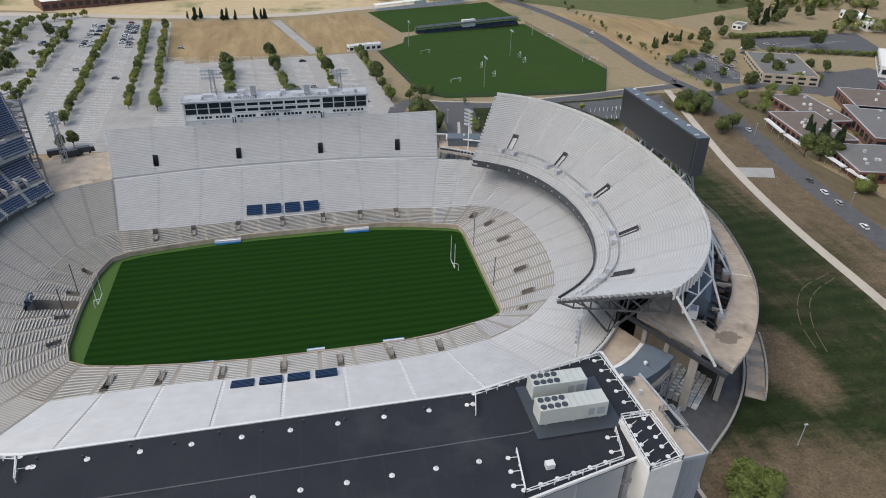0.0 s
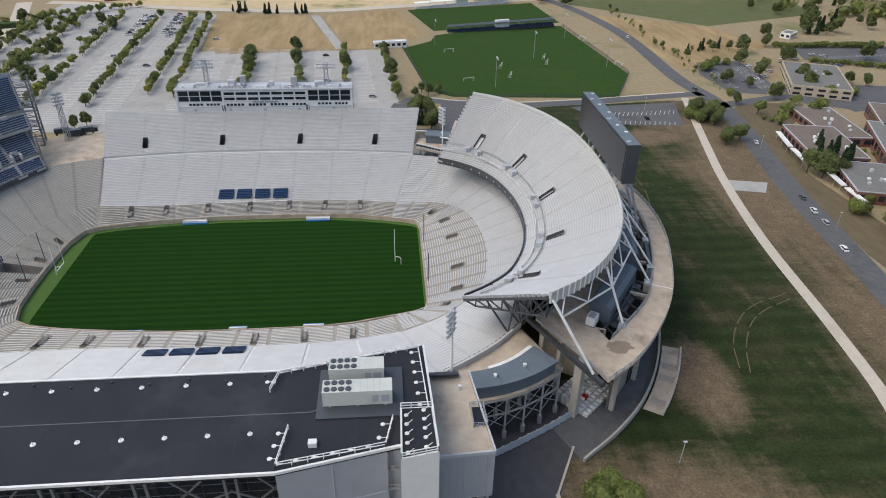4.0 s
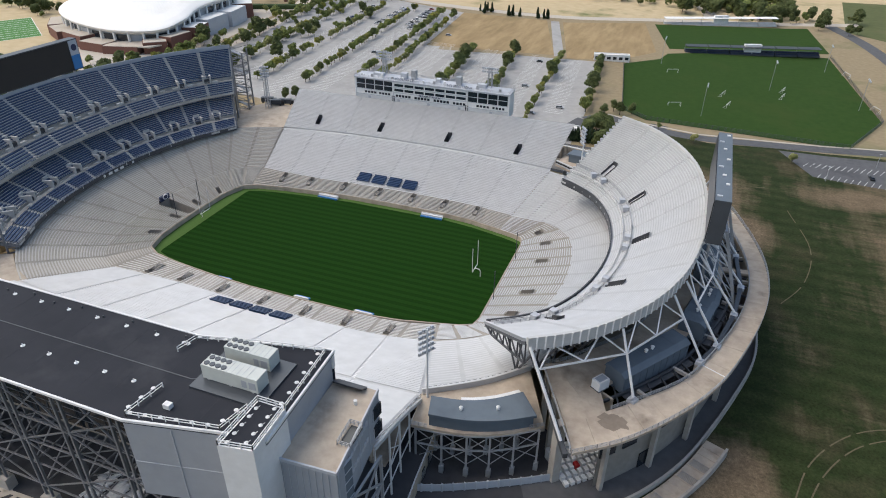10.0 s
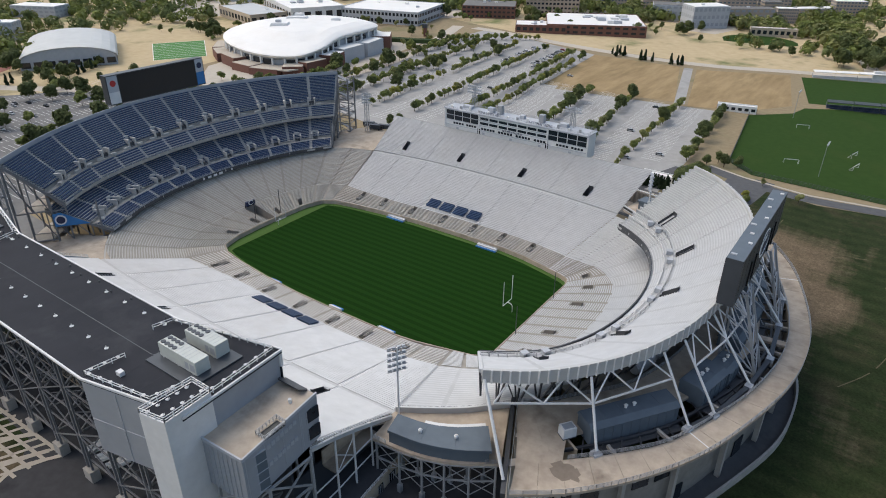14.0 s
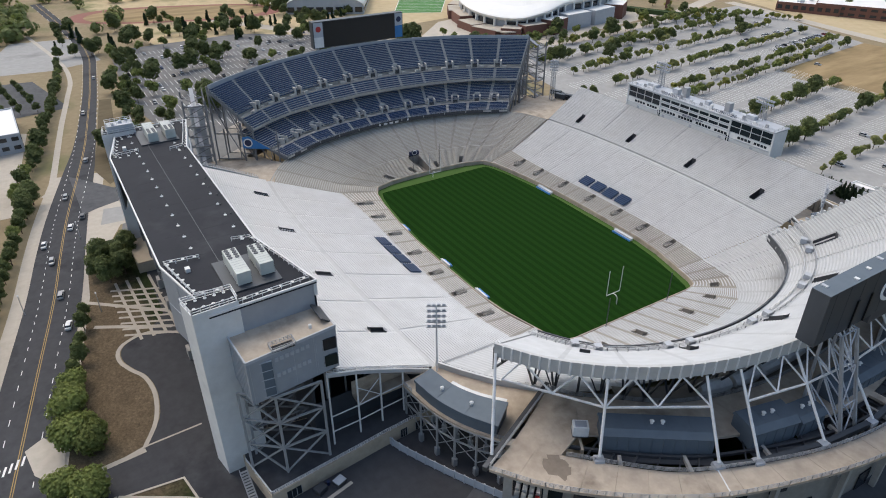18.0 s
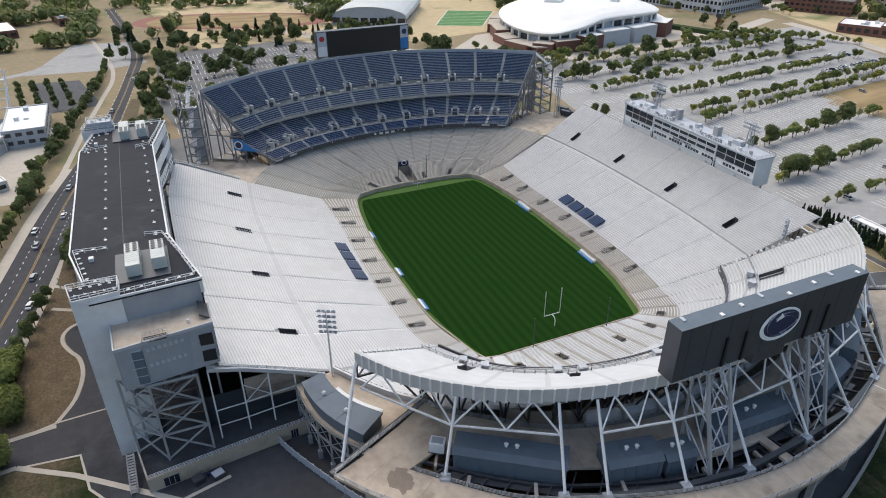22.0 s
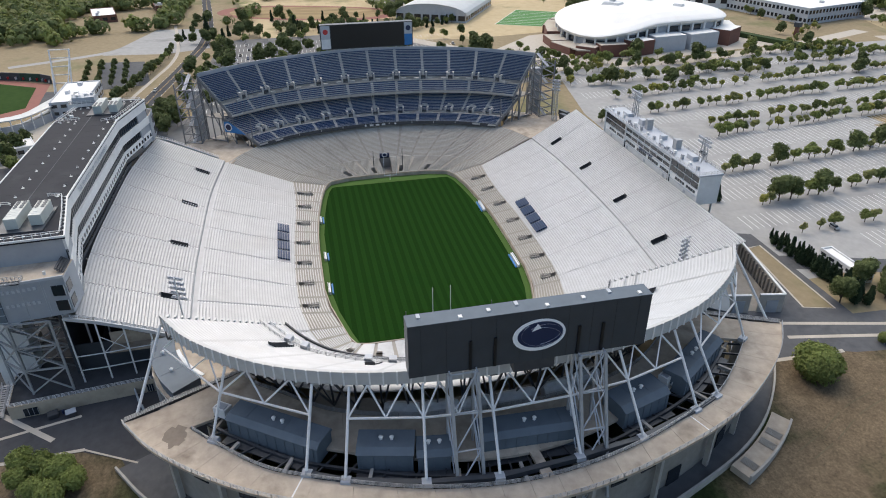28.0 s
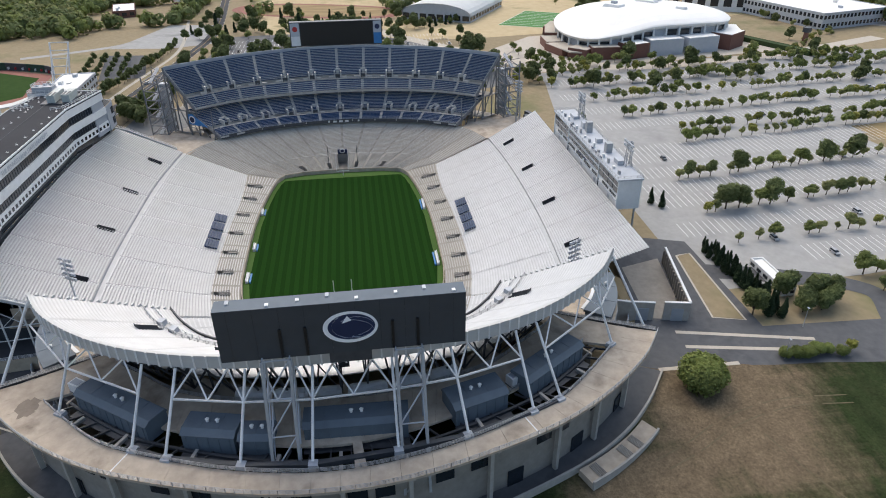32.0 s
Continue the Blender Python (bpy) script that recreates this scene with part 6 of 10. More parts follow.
for sy in (-1, 1):
    for foot, top in (((99.6, sy * 79.4, LEVEL), (90, sy * 72.4, 35)),):
        s = Soup()
        s.beam(foot, top, 0.7, sides=8)
        part("column", s, STEEL_WHITE, frame_thing, "leaning white steel column")
    # side truss under the deck's end
    for k in range(6):
        f, g = k / 6, (k + 1) / 6
        p, q = np.array((73, sy * 46.5, 17.4)) * (1 - f) + np.array((89, sy * 72, 35.4)) * f, np.array((73, sy * 46.5, 17.4)) * (1 - g) + np.array((89, sy * 72, 35.4)) * g
        low = lambda u, h: (u[0], u[1], max(LEVEL - 1, u[2] - 1.5 - 3.8 * h))
        s = Soup()
        s.beam(p, q, 0.5, 0.7)
        s.beam(low(p, f), low(q, g), 0.4)
        s.beam(p, low(q, g), 0.32)
        s.beam(q, low(q, g), 0.32)
        part("end_truss", s, STEEL_DARK, frame_thing)
    for k in range(20):
        f = k / 20
        p = np.array((73, sy * 46.5, 18.0)) * (1 - f) + np.array((89, sy * 72, 36.0)) * f
        s = Soup()
        s.box(p[0], p[1] + sy * 0.15, p[2], 0.9, 0.5, 0.9)
        part("end_fascia", s, ALU, frame_thing, "white step of the deck's end")
# lip rail and press benches on the lower edge
# the lip's dark colour takes in the shadow band below the deck
for i in range(48):
    s = Soup()
    a, b = spline(DECK, i / 4), spline(DECK, (i + 1) / 4)
    s.ring([(a[0], a[1], 16.9), (b[0], b[1], 16.9), (b[0] * 1.004, b[1] * 1.004, 16.9), (a[0] * 1.004, a[1] * 1.004, 16.9)],
           [(a[0], a[1], 19.4), (b[0], b[1], 19.4), (b[0] * 1.004, b[1] * 1.004, 19.4), (a[0] * 1.004, a[1] * 1.004, 19.4)])
    part("deck_lip", s, STEEL_DARK, frame_thing, "steel lip of the deck, coloured dark for the shaded gap")
for f in (0.14, 0.235):
    for k in range(24):
        s = Soup()
        pts = []
        for j in range(3):
            r = spline(DECK, k / 2 + j / 4)
            pts.append(tuple(r[:3] + (r[3:] - r[:3]) * f))
        rail(s, pts, 1.1, 2.4, 0.08, 3)
        part("deck_rail", s, STEEL_WHITE if f < 0.2 else STEEL, frame_thing)
for t in (1.35, 3.6, 5.9, 8.2, 10.5):
    for dt in (-0.28, 0.28):
        r = spline(DECK, t + dt)
        p = r[:3] + (r[3:] - r[:3]) * 0.2
        s = Soup()
        s.box(p[0], p[1], p[2], 1.8, 1.8, 1.5, math.degrees(math.atan2(p[1], p[0])))
        part("camera_stand", s, LIGHT_GREY, frame_thing, "small pale box on the cross walk")

# ---- scoreboard over the open end, seen from behind ----
board = thing("scoreboard", "large charcoal scoreboard on lattice towers", "scoreboard", at=(123.5, 2.8, LEVEL))
Y0, Y1 = -21.5, 27.2
s = Soup()
s.prism([(121.6, Y0), (125.4, Y0), (125.4, Y1), (121.6, Y1)], 39.2, 51.2)
cabinet = part("cabinet", s, CHARCOAL, board, "charcoal metal cabinet")
s = Soup()
s.prism([(121.4, Y0 + 0.6), (121.6, Y0 + 0.6), (121.6, Y1 - 0.6), (121.4, Y1 - 0.6)], 39.9, 50.7)
part("screen", s, BLACK, board, "dark unlit screen")
s = Soup()
s.prism([(121.6, Y0), (125.4, Y0), (125.4, Y1), (121.6, Y1)], 51.2, 51.3)
top = part("top", s, SLATE, board, "slate-grey metal top")
for k in range(8):
    s = Soup()
    s.box(122.6 + (k * 5 % 3) * 0.9, Y0 + 2.5 + k * 6.2 + (k * 7 % 4) * 0.5, 51.3, 0.9 if k % 3 else 1.3, 0.7, 0.25)
    part("roof_hatch", s, WHITE if k % 3 else LIGHT_GREY, top)
for y in (-9.5, -4.6, 12.5, 17.5):
    s = Soup()
    s.box(125.5, y, 39.4, 0.5, 0.55, 6.8)
    part("back_rib", s, BLACK, cabinet, "dark vertical rib")
for k in range(10):
    s = Soup()
    s.box(125.41, Y0 + (Y1 - Y0) * (k + 0.5) / 10, 39.3, 0.04, 0.05, 11.8)
    part("panel_joint", s, BLACK, cabinet)
# round emblem: white ring, navy field, plain white shape
def oval(cy, cz, ry, rz, x, material, label, name="emblem", pts=None):
    s = Soup()
    loop = pts or [(math.cos(2 * math.pi * i / 40) * ry, math.sin(2 * math.pi * i / 40) * rz) for i in range(40)]
    s.ring([(x - 0.08, cy + u, cz + v) for u, v in loop], [(x, cy + u, cz + v) for u, v in loop])
    return part(name, s, material, cabinet, label)


BRIGHT = mat("bright_white_vinyl", (0.92, 0.92, 0.92), (0.86, 0.86, 0.86), 0.5, 0.4)
oval(4.2, 45.4, 5.4, 3.75, 125.62, BRIGHT, "white oval rim of the emblem")
oval(4.4, 45.5, 4.65, 3.05, 125.68, NAVY, "navy oval field of the emblem")


def crescent(r0, r1, k, a0, a1, n=22):
    """A tapering arc inside the oval."""
    angles = [radians(a0 + (a1 - a0) * i / n) for i in range(n + 1)]
    outer = [(r0 * math.cos(a), k * r0 * math.sin(a)) for a in angles]
    inner = [((r1 + (r0 - r1) * abs(2 * i / n - 1) ** 2) * math.cos(a), k * (r1 + (r0 - r1) * abs(2 * i / n - 1) ** 2) * math.sin(a)) for i, a in enumerate(angles)]
    return outer + inner[::-1]


oval(4.0, 45.3, 1, 1, 125.74, BRIGHT, "white crescent on the emblem", "emblem_shape", crescent(4.5, 3.3, 0.66, 115, 305))
oval(5.2, 45.4, 1, 1, 125.74, BRIGHT, "white crescent on the emblem", "emblem_shape", crescent(3.7, 2.4, 0.66, -15, 140))
oval(5.8, 44.9, 1, 1, 125.74, BRIGHT, "white crescent on the emblem", "emblem_shape", crescent(2.9, 1.9, 0.66, -120, 15))
oval(3.6, 47.2, 1, 1, 125.78, BRIGHT, "white peak on the emblem", "emblem_shape", [(-1.0, -0.7), (0.9, -0.1), (0.1, 1.0)])
s = Soup()
s.prism([(123.0, -0.5), (125.2, -0.5), (125.2, 8.0), (123.0, 8.0)], 36.6, 39.2)
part("service_bay", s, STEEL_DARK, board, "dark service bay under the cabinet")
# lattice towers under the board
for y in (-11.0, 15.5):
    for dy in (-2.7, 2.7):
        s = Soup()
        s.beam((136.0, y + dy, 8.0), (126.6, y + dy, 39.5), 0.6)
        part("tower_leg", s, STEEL, board)
        s = Soup()
        s.beam((124.0, y + dy, LEVEL), (123.2, y + dy, 39.5), 0.5)
        part("tower_leg", s, STEEL, board)
        for k in range(3):
            f, g = k / 3, (k + 1) / 3
            p = (136.0 - 9.4 * f, y + dy, 8 + 31.5 * f)
            q = (124.0 - 0.8 * g, y + dy, LEVEL + (39.5 - LEVEL) * g)
            s = Soup()
            s.beam(p, q, 0.24)
            part("tower_brace", s, LIGHT_GREY, board)
            s = Soup()
            s.beam((136.0 - 9.4 * g, y + dy, 8 + 31.5 * g), q, 0.24)
            part("tower_brace", s, LIGHT_GREY, board)
    for k in range(4):
        f, g = k / 4, (k + 1) / 4
        p, q = (136.0 - 9.4 * f, 8 + 31.5 * f), (136.0 - 9.4 * g, 8 + 31.5 * g)
        s = Soup()
        s.beam((p[0], y - 2.7, p[1]), (q[0], y + 2.7, q[1]), 0.24)
        s.beam((q[0], y - 2.7, q[1]), (q[0], y + 2.7, q[1]), 0.24)
        part("tower_brace", s, LIGHT_GREY, board)
for y in (Y0 + 4, -5, 3, 11, Y1 - 4):
    s = Soup()
    s.beam((123.5, y, 39.3), (120.0, y * 0.97, 34.2), 0.45)
    part("prop", s, LIGHT_GREY, board)

# ---- press box on the grey-white stand ----
press = thing("press_box", "long white press box with dark window bands", "building", at=(0, 98, 20))
PX0, PX1 = -37.2, 38.2
s = Soup()
s.prism([(PX0, 94.6), (PX1, 94.6), (PX1, 102.6), (PX0, 102.6)], 21.5, 32.2)
part("body", s, WHITE, press, "white metal body")
s = Soup()
s.prism([(PX0 - 0.4, 93.6), (PX1 + 0.4, 93.6), (PX1 + 0.4, 103), (PX0 - 0.4, 103)], 32.2, 32.7)
part("roof", s, LIGHT_GREY, press, "pale flat roof")


def press_window(x0, x1, z0, z1, y=94.5, name="window"):
    s = Soup()
    s.box((x0 + x1) / 2, y, z0, x1 - x0, 0.25, z1 - z0)
    part(name, s, GLASS, press, "dark press box window")


for wing in ((-36.4, -18.2), (19.2, 37.4)):
    for z in (29.6, 27.2):
        x = wing[0]
        while x < wing[1] - 1:
            press_window(x, x + 4.2, z, z + 2.0)
            x += 4.7
    for k in range(4):
        press_window(wing[0] + 4 + k * 1.6, wing[0] + 5.1 + k * 1.6, 25.2, 26.1)
        press_window(wing[0] + 11.5 + k * 1.5, wing[0] + 12.5 + k * 1.5, 25.2, 26.1)
for z in (29.9, 27.6):
    for k in range(7):
        press_window(-17 + k * 5.1, -12.6 + k * 5.1, z, z + 1.1)
for k in range(22):
    if k % 6 != 5:
        press_window(-16.4 + k * 1.58, -15.3 + k * 1.58, 25.0, 26.0)
for x in (-17.8, 18.6):
    press_window(x - 0.7, x + 0.7, 21.6, 25.2, name="doorway")
for x in (PX0, -17.8, 18.8, PX1):
    s = Soup()
    s.box(x, 94.4, 21.5, 0.35, 0.5, 10.7)
    part("pilaster", s, STEEL_WHITE, press)
for k in range(5):
    s = Soup()
    s.box(-30 + k * 15, 94.42, 22.6, 1.3, 0.12, 1.2)
    part("section_sign", s, LIGHT_GREY, press)
for z in (31.75, 29.3, 26.9, 24.4):
    s = Soup()
    s.box((PX0 + PX1) / 2, 94.45, z, PX1 - PX0, 0.3, 0.18)
    part("band", s, LIGHT_GREY, press)
s = Soup()
rail(s, [(PX0, 93.8, 32.7), (PX1, 93.8, 32.7), (PX1, 102.8, 32.7), (PX0, 102.8, 32.7), (PX0, 93.8, 32.7)], 1.1, 2.5, 0.06, 3)
part("roof_rail", s, STEEL, press)
for x, w, h in ((-14, 3, 2.4), (-9, 2.2, 4.2), (13, 2.4, 3.6), (24, 4, 1.6), (-27, 5, 1.2), (3, 2, 1.6)):
    s = Soup()
    s.box(x, 99.5, 32.7, w, 2.4, h)
    part("roof_plant", s, LIGHT_GREY if h < 3 else STEEL, press)
for k in range(14):
    s = Soup()
    s.box(PX0 + 3 + k * 5.2, 96.0, 32.7, 1.1, 0.8, 0.9 + 0.4 * (k % 3))
    part("roof_plant", s, STEEL if k % 2 else WHITE, press)
s = Soup()
for x in (PX0 + 2, -20, 0, 20, PX1 - 2):
    for y in (96, 102):
        s.beam((x, y, 3), (x, y, 21.5), 0.5)
part("legs", s, STEEL, press)["kind"] = "stuff"


def letters(words, owner, at, size, turn, material, label):
    """Built-in lettering turned to stand upright."""
    cu = bpy.data.curves.new("lettering", "FONT")
    cu.body, cu.size, cu.extrude, cu.align_x = words, size, 0.05, "CENTER"
    tmp = bpy.data.objects.new("tmp", cu)
    scene.collection.objects.link(tmp)
    me = bpy.data.meshes.new_from_object(tmp.evaluated_get(bpy.context.evaluated_depsgraph_get()))
    bpy.data.objects.remove(tmp)
    me.transform(pose(0, 0, 0, 90, 0, turn))
    me.materials.clear()
    me.materials.append(material)
    ob = new("lettering", me)
    ob.parent = owner
    ob.location = Vector(at) - owner.location
    ob["label"] = label
    return ob


letters("BEAVER STADIUM", press, (0.6, 94.2, 26.35), 1.35, 0, NAVY, "navy lettering on the white wall")
letters("PENN STATE", press, (-12, 94.3, 32.9), 1.6, 0, NAVY, "navy roof-edge lettering")
letters("NITTANY LIONS", press, (15, 94.3, 32.9), 1.6, 0, NAVY, "navy roof-edge lettering")
letters("THE PENNSYLVANIA STATE UNIVERSITY", tower, (6, -103.0, 41.4), 2.1, 180, LIGHT_GREY, "grey raised lettering on the fascia")


def lamp_mast(x, y, base, top, rows, across, facing, label="tall floodlight mast with a bank of lamps", lattice=False, w=0.55, paint=STEEL_WHITE):
    """A floodlight mast facing a direction in degrees."""
    m = thing("floodlight_mast", label, "floodlight", "stadium floodlights", at=(x, y, base))
    c, sn = math.cos(radians(facing)), math.sin(radians(facing))
    if lattice:
        for du, dv in ((-1, -1), (1, -1), (1, 1), (-1, 1)):
            s = Soup()
            s.beam((x + du, y + dv, base), (x + du * 0.6, y + dv * 0.6, top), 0.22)
            part("mast_leg", s, STEEL, m)
        n = max(2, int((top - base) / 3))
        for k in range(n):
            z0, z1 = base + (top - base) * k / n, base + (top - base) * (k + 1) / n
            s = Soup()
            for (ax, ay), (bx, by) in zip(((-1, -1), (1, -1), (1, 1), (-1, 1)), ((1, -1), (1, 1), (-1, 1), (-1, -1))):
                s.beam((x + ax * 0.9, y + ay * 0.9, z0), (x + bx * 0.9, y + by * 0.9, z1), 0.12)
                s.beam((x + ax * 0.9, y + ay * 0.9, z1), (x + bx * 0.9, y + by * 0.9, z1), 0.12)
            part("mast_brace", s, STEEL, m)
    else:
        s = Soup()
        s.cyl(x, y, base, w / 2, top - base, 10, w / 3)
        part("pole", s, paint, m)
    for r in range(rows):
        z = top - 0.4 - r * 1.5
        s = Soup()
        s.beam((x - sn * across * 0.6, y + c * across * 0.6, z), (x + sn * across * 0.6, y - c * across * 0.6, z), 0.16)
        part("lamp_bar", s, STEEL, m)
        for k in range(across):
            u = (k - (across - 1) / 2) * 1.15
            p = (x + c * 0.45 - sn * u, y + sn * 0.45 + c * u, z - 0.4)
            s = Soup()
            s.box(*p, 0.5, 0.8, 0.8, facing)
            part("lamp", s, LIGHT_GREY, m)
    return m


lamp_mast(67.2, -72.8, 13.0, 33.4, 5, 4, 150)
lamp_mast(76.4, 67.2, 13.0, 32.4, 5, 4, 210)
lamp_mast(-84.6, 89.6, 10, 33, 4, 4, -50, lattice=True)
lamp_mast(-25, 101.5, 32.7, 43.5, 3, 7, -90, lattice=True)
lamp_mast(27, 101.5, 32.7, 41.5, 2, 7, -90, lattice=True)
# plant room on the far roof end
for sx in (-1,):
    g = thing("plant_room", "white rooftop plant room with a railed roof", "plant room", at=(sx * 57, -119, 45.6))
    s = Soup()
    s.box(sx * 57, -119, 45.68, 4.6, 8.0, 2.2)
    part("plinth", s, LIGHT_GREY, g)
    s = Soup()
    rail(s, [(sx * x, y, 47.88) for x, y in ((54.8, -122.9), (59.2, -122.9), (59.2, -115.1), (54.8, -115.1), (54.8, -122.9))], 1.1, 1.6, 0.08, 2)
    part("plinth_rail", s, STEEL_WHITE, g)
    for x, y in ((56, -121), (57.5, -118.5), (58.3, -116.5)):
        s = Soup()
        s.box(sx * x, y, 47.88, 0.9, 0.9, 0.7)
        part("lamp_box", s, LIGHT_GREY, g)

# ---- closed end: board, stair towers, plazas ----
sb = thing("video_board", "wide dark video board above the blue upper deck", "scoreboard", at=(-128, 1, 42))
s = Soup()
s.prism([(-130.5, -23.0), (-126.8, -23.0), (-126.8, 24.6), (-130.5, 24.6)], 44.4, 56.6)
video_cabinet = part("cabinet", s, CHARCOAL, sb, "charcoal cabinet")
s = Soup()
s.prism([(-126.8, -17.6), (-126.6, -17.6), (-126.6, 19.8), (-126.8, 19.8)], 44.8, 56.3)
part("screen", s, BLACK, sb, "black unlit screen")
for y0, y1, z0, z1, m, lab in ((-22.6, -18.0, 44.8, 49.6, WHITE, "plain white advertising panel"), (-22.6, -18.0, 49.6, 56.2, LIGHT_GREY, "pale blue-grey advertising panel"), (20.2, 24.2, 44.8, 50.4, SKY_BLUE, "blue advertising panel"), (20.2, 24.2, 50.4, 56.2, LIGHT_GREY, "pale panel with a navy shield")):
    s = Soup()
    s.prism([(-126.8, y0), (-126.62, y0), (-126.62, y1), (-126.8, y1)], z0, z1)
    part("panel", s, m, video_cabinet, lab)
for y, z, r, m in ((-20.3, 53.2, 1.3, RED), (22.2, 53.4, 1.3, NAVY)):
    s = Soup()
    loop = [(r * math.cos(2 * math.pi * i / 24), r * math.sin(2 * math.pi * i / 24)) for i in range(24)]
    s.ring([(-126.62, y + u, z + v) for u, v in loop], [(-126.52, y + u, z + v) for u, v in loop])
    part("round_mark", s, m, video_cabinet, "plain round mark")
for y in (-20, -8, 4, 16, 22):
    s = Soup()
    s.beam((-129.5, y, 20), (-129.5, y, 44.6), 0.7)
    part("post", s, STEEL, sb)
decks_frame = thing("deck_frame", "grey steel frame behind the blue decks", "steel frame", at=(-115, 0, 5))
for k in range(25):
    t = k * 10 / 24
    u, l = spline(UPPER, t), spline(LOWER, t)
    out = Vector((u[3] - u[0], u[4] - u[1])).normalized()
    p = Vector(u[3:5]) + out * 0.6
    s = Soup()
    s.beam((p.x, p.y, ground_z(p.x) - 1), (p.x, p.y, u[5] + 1.2), 0.5)
    part("column", s, STEEL_GREY, decks_frame)
    q = Vector(u[:2]) + out * 5
    s = Soup()
    s.beam((q.x, q.y, ground_z(q.x) - 1), (q.x, q.y, 29), 0.5)
    part("column", s, STEEL_GREY, decks_frame)
    for z in (13, 24):
        s = Soup()
        s.beam((p.x, p.y, z), (q.x, q.y, z), 0.35)
        part("tie_beam", s, STEEL_GREY, decks_frame)
    s = Soup()
    s.beam((q.x, q.y, 13), (p.x, p.y, 38), 0.3)
    part("brace", s, STEEL_GREY, decks_frame)
    if k < 24:
        u2 = spline(UPPER, t + 10 / 24)
        s = Soup()
        s.ring([(u[3], u[4], 40), (u2[3], u2[4], 40), (u2[3] - 0.3, u2[4], 40), (u[3] - 0.3, u[4], 40)], [(u[3], u[4], 44.3), (u2[3], u2[4], 44.3), (u2[3] - 0.3, u2[4], 44.3), (u[3] - 0.3, u[4], 44.3)])
        part("back_panel", s, MID_GREY, decks_frame)
        rail_s = Soup()
        rail(rail_s, [(u[0], u[1], u[2]), (u2[0], u2[1], u2[2])], 1.0, 2.5, 0.06, 3)
        l2 = spline(LOWER, t + 10 / 24)
        rail(rail_s, [(l[0], l[1], l[2]), (l2[0], l2[1], l2[2])], 1.0, 2.5, 0.06, 3)
        part("front_rail", rail_s, STEEL, decks_frame)
        for a, b, z0, z1 in ((u, u2, 25.3, 26.6), (l, l2, 12.6, 14.2)):
            s = Soup()
            s.ring([(a[0], a[1], z0), (b[0], b[1], z0), (b[0] - 0.4, b[1], z0), (a[0] - 0.4, a[1], z0)], [(a[0], a[1], z1), (b[0], b[1], z1), (b[0] - 0.4, b[1], z1), (a[0] - 0.4, a[1], z1)])
            part("deck_fascia", s, CONCRETE if a is u else STEEL_DARK, decks_frame)
for k in range(2, 28):
    a, b = spline(UPPER, k / 3), spline(UPPER, (k + 1) / 3)
    la, lb = spline(LOWER, k / 3), spline(LOWER, (k + 1) / 3)
    s = Soup()
    s.ring([(a[3] + 3, a[4] * 0.96, 8), (b[3] + 3, b[4] * 0.96, 8), (b[3] + 3.3, b[4] * 0.96, 8), (a[3] + 3.3, a[4] * 0.96, 8)], [(a[3] + 3, a[4] * 0.96, 33), (b[3] + 3, b[4] * 0.96, 33), (b[3] + 3.3, b[4] * 0.96, 33), (a[3] + 3.3, a[4] * 0.96, 33)])
    part("back_wall", s, CONC_DARK, decks_frame, "dark concrete back wall")
for k in range(30):
    a, b = spline(UPPER, k / 3), spline(UPPER, (k + 1) / 3)
    la, lb = spline(LOWER, k / 3), spline(LOWER, (k + 1) / 3)
    for z in (13.0, 24.0):
        s = Soup()
        s.ring([(*la[3:5], z - 0.4), (*lb[3:5], z - 0.4), (*b[3:5], z - 0.4), (*a[3:5], z - 0.4)], [(*la[3:5], z), (*lb[3:5], z), (*b[3:5], z), (*a[3:5], z)])
        part("gallery_floor", s, CONCRETE, decks_frame, "concrete gallery floor")
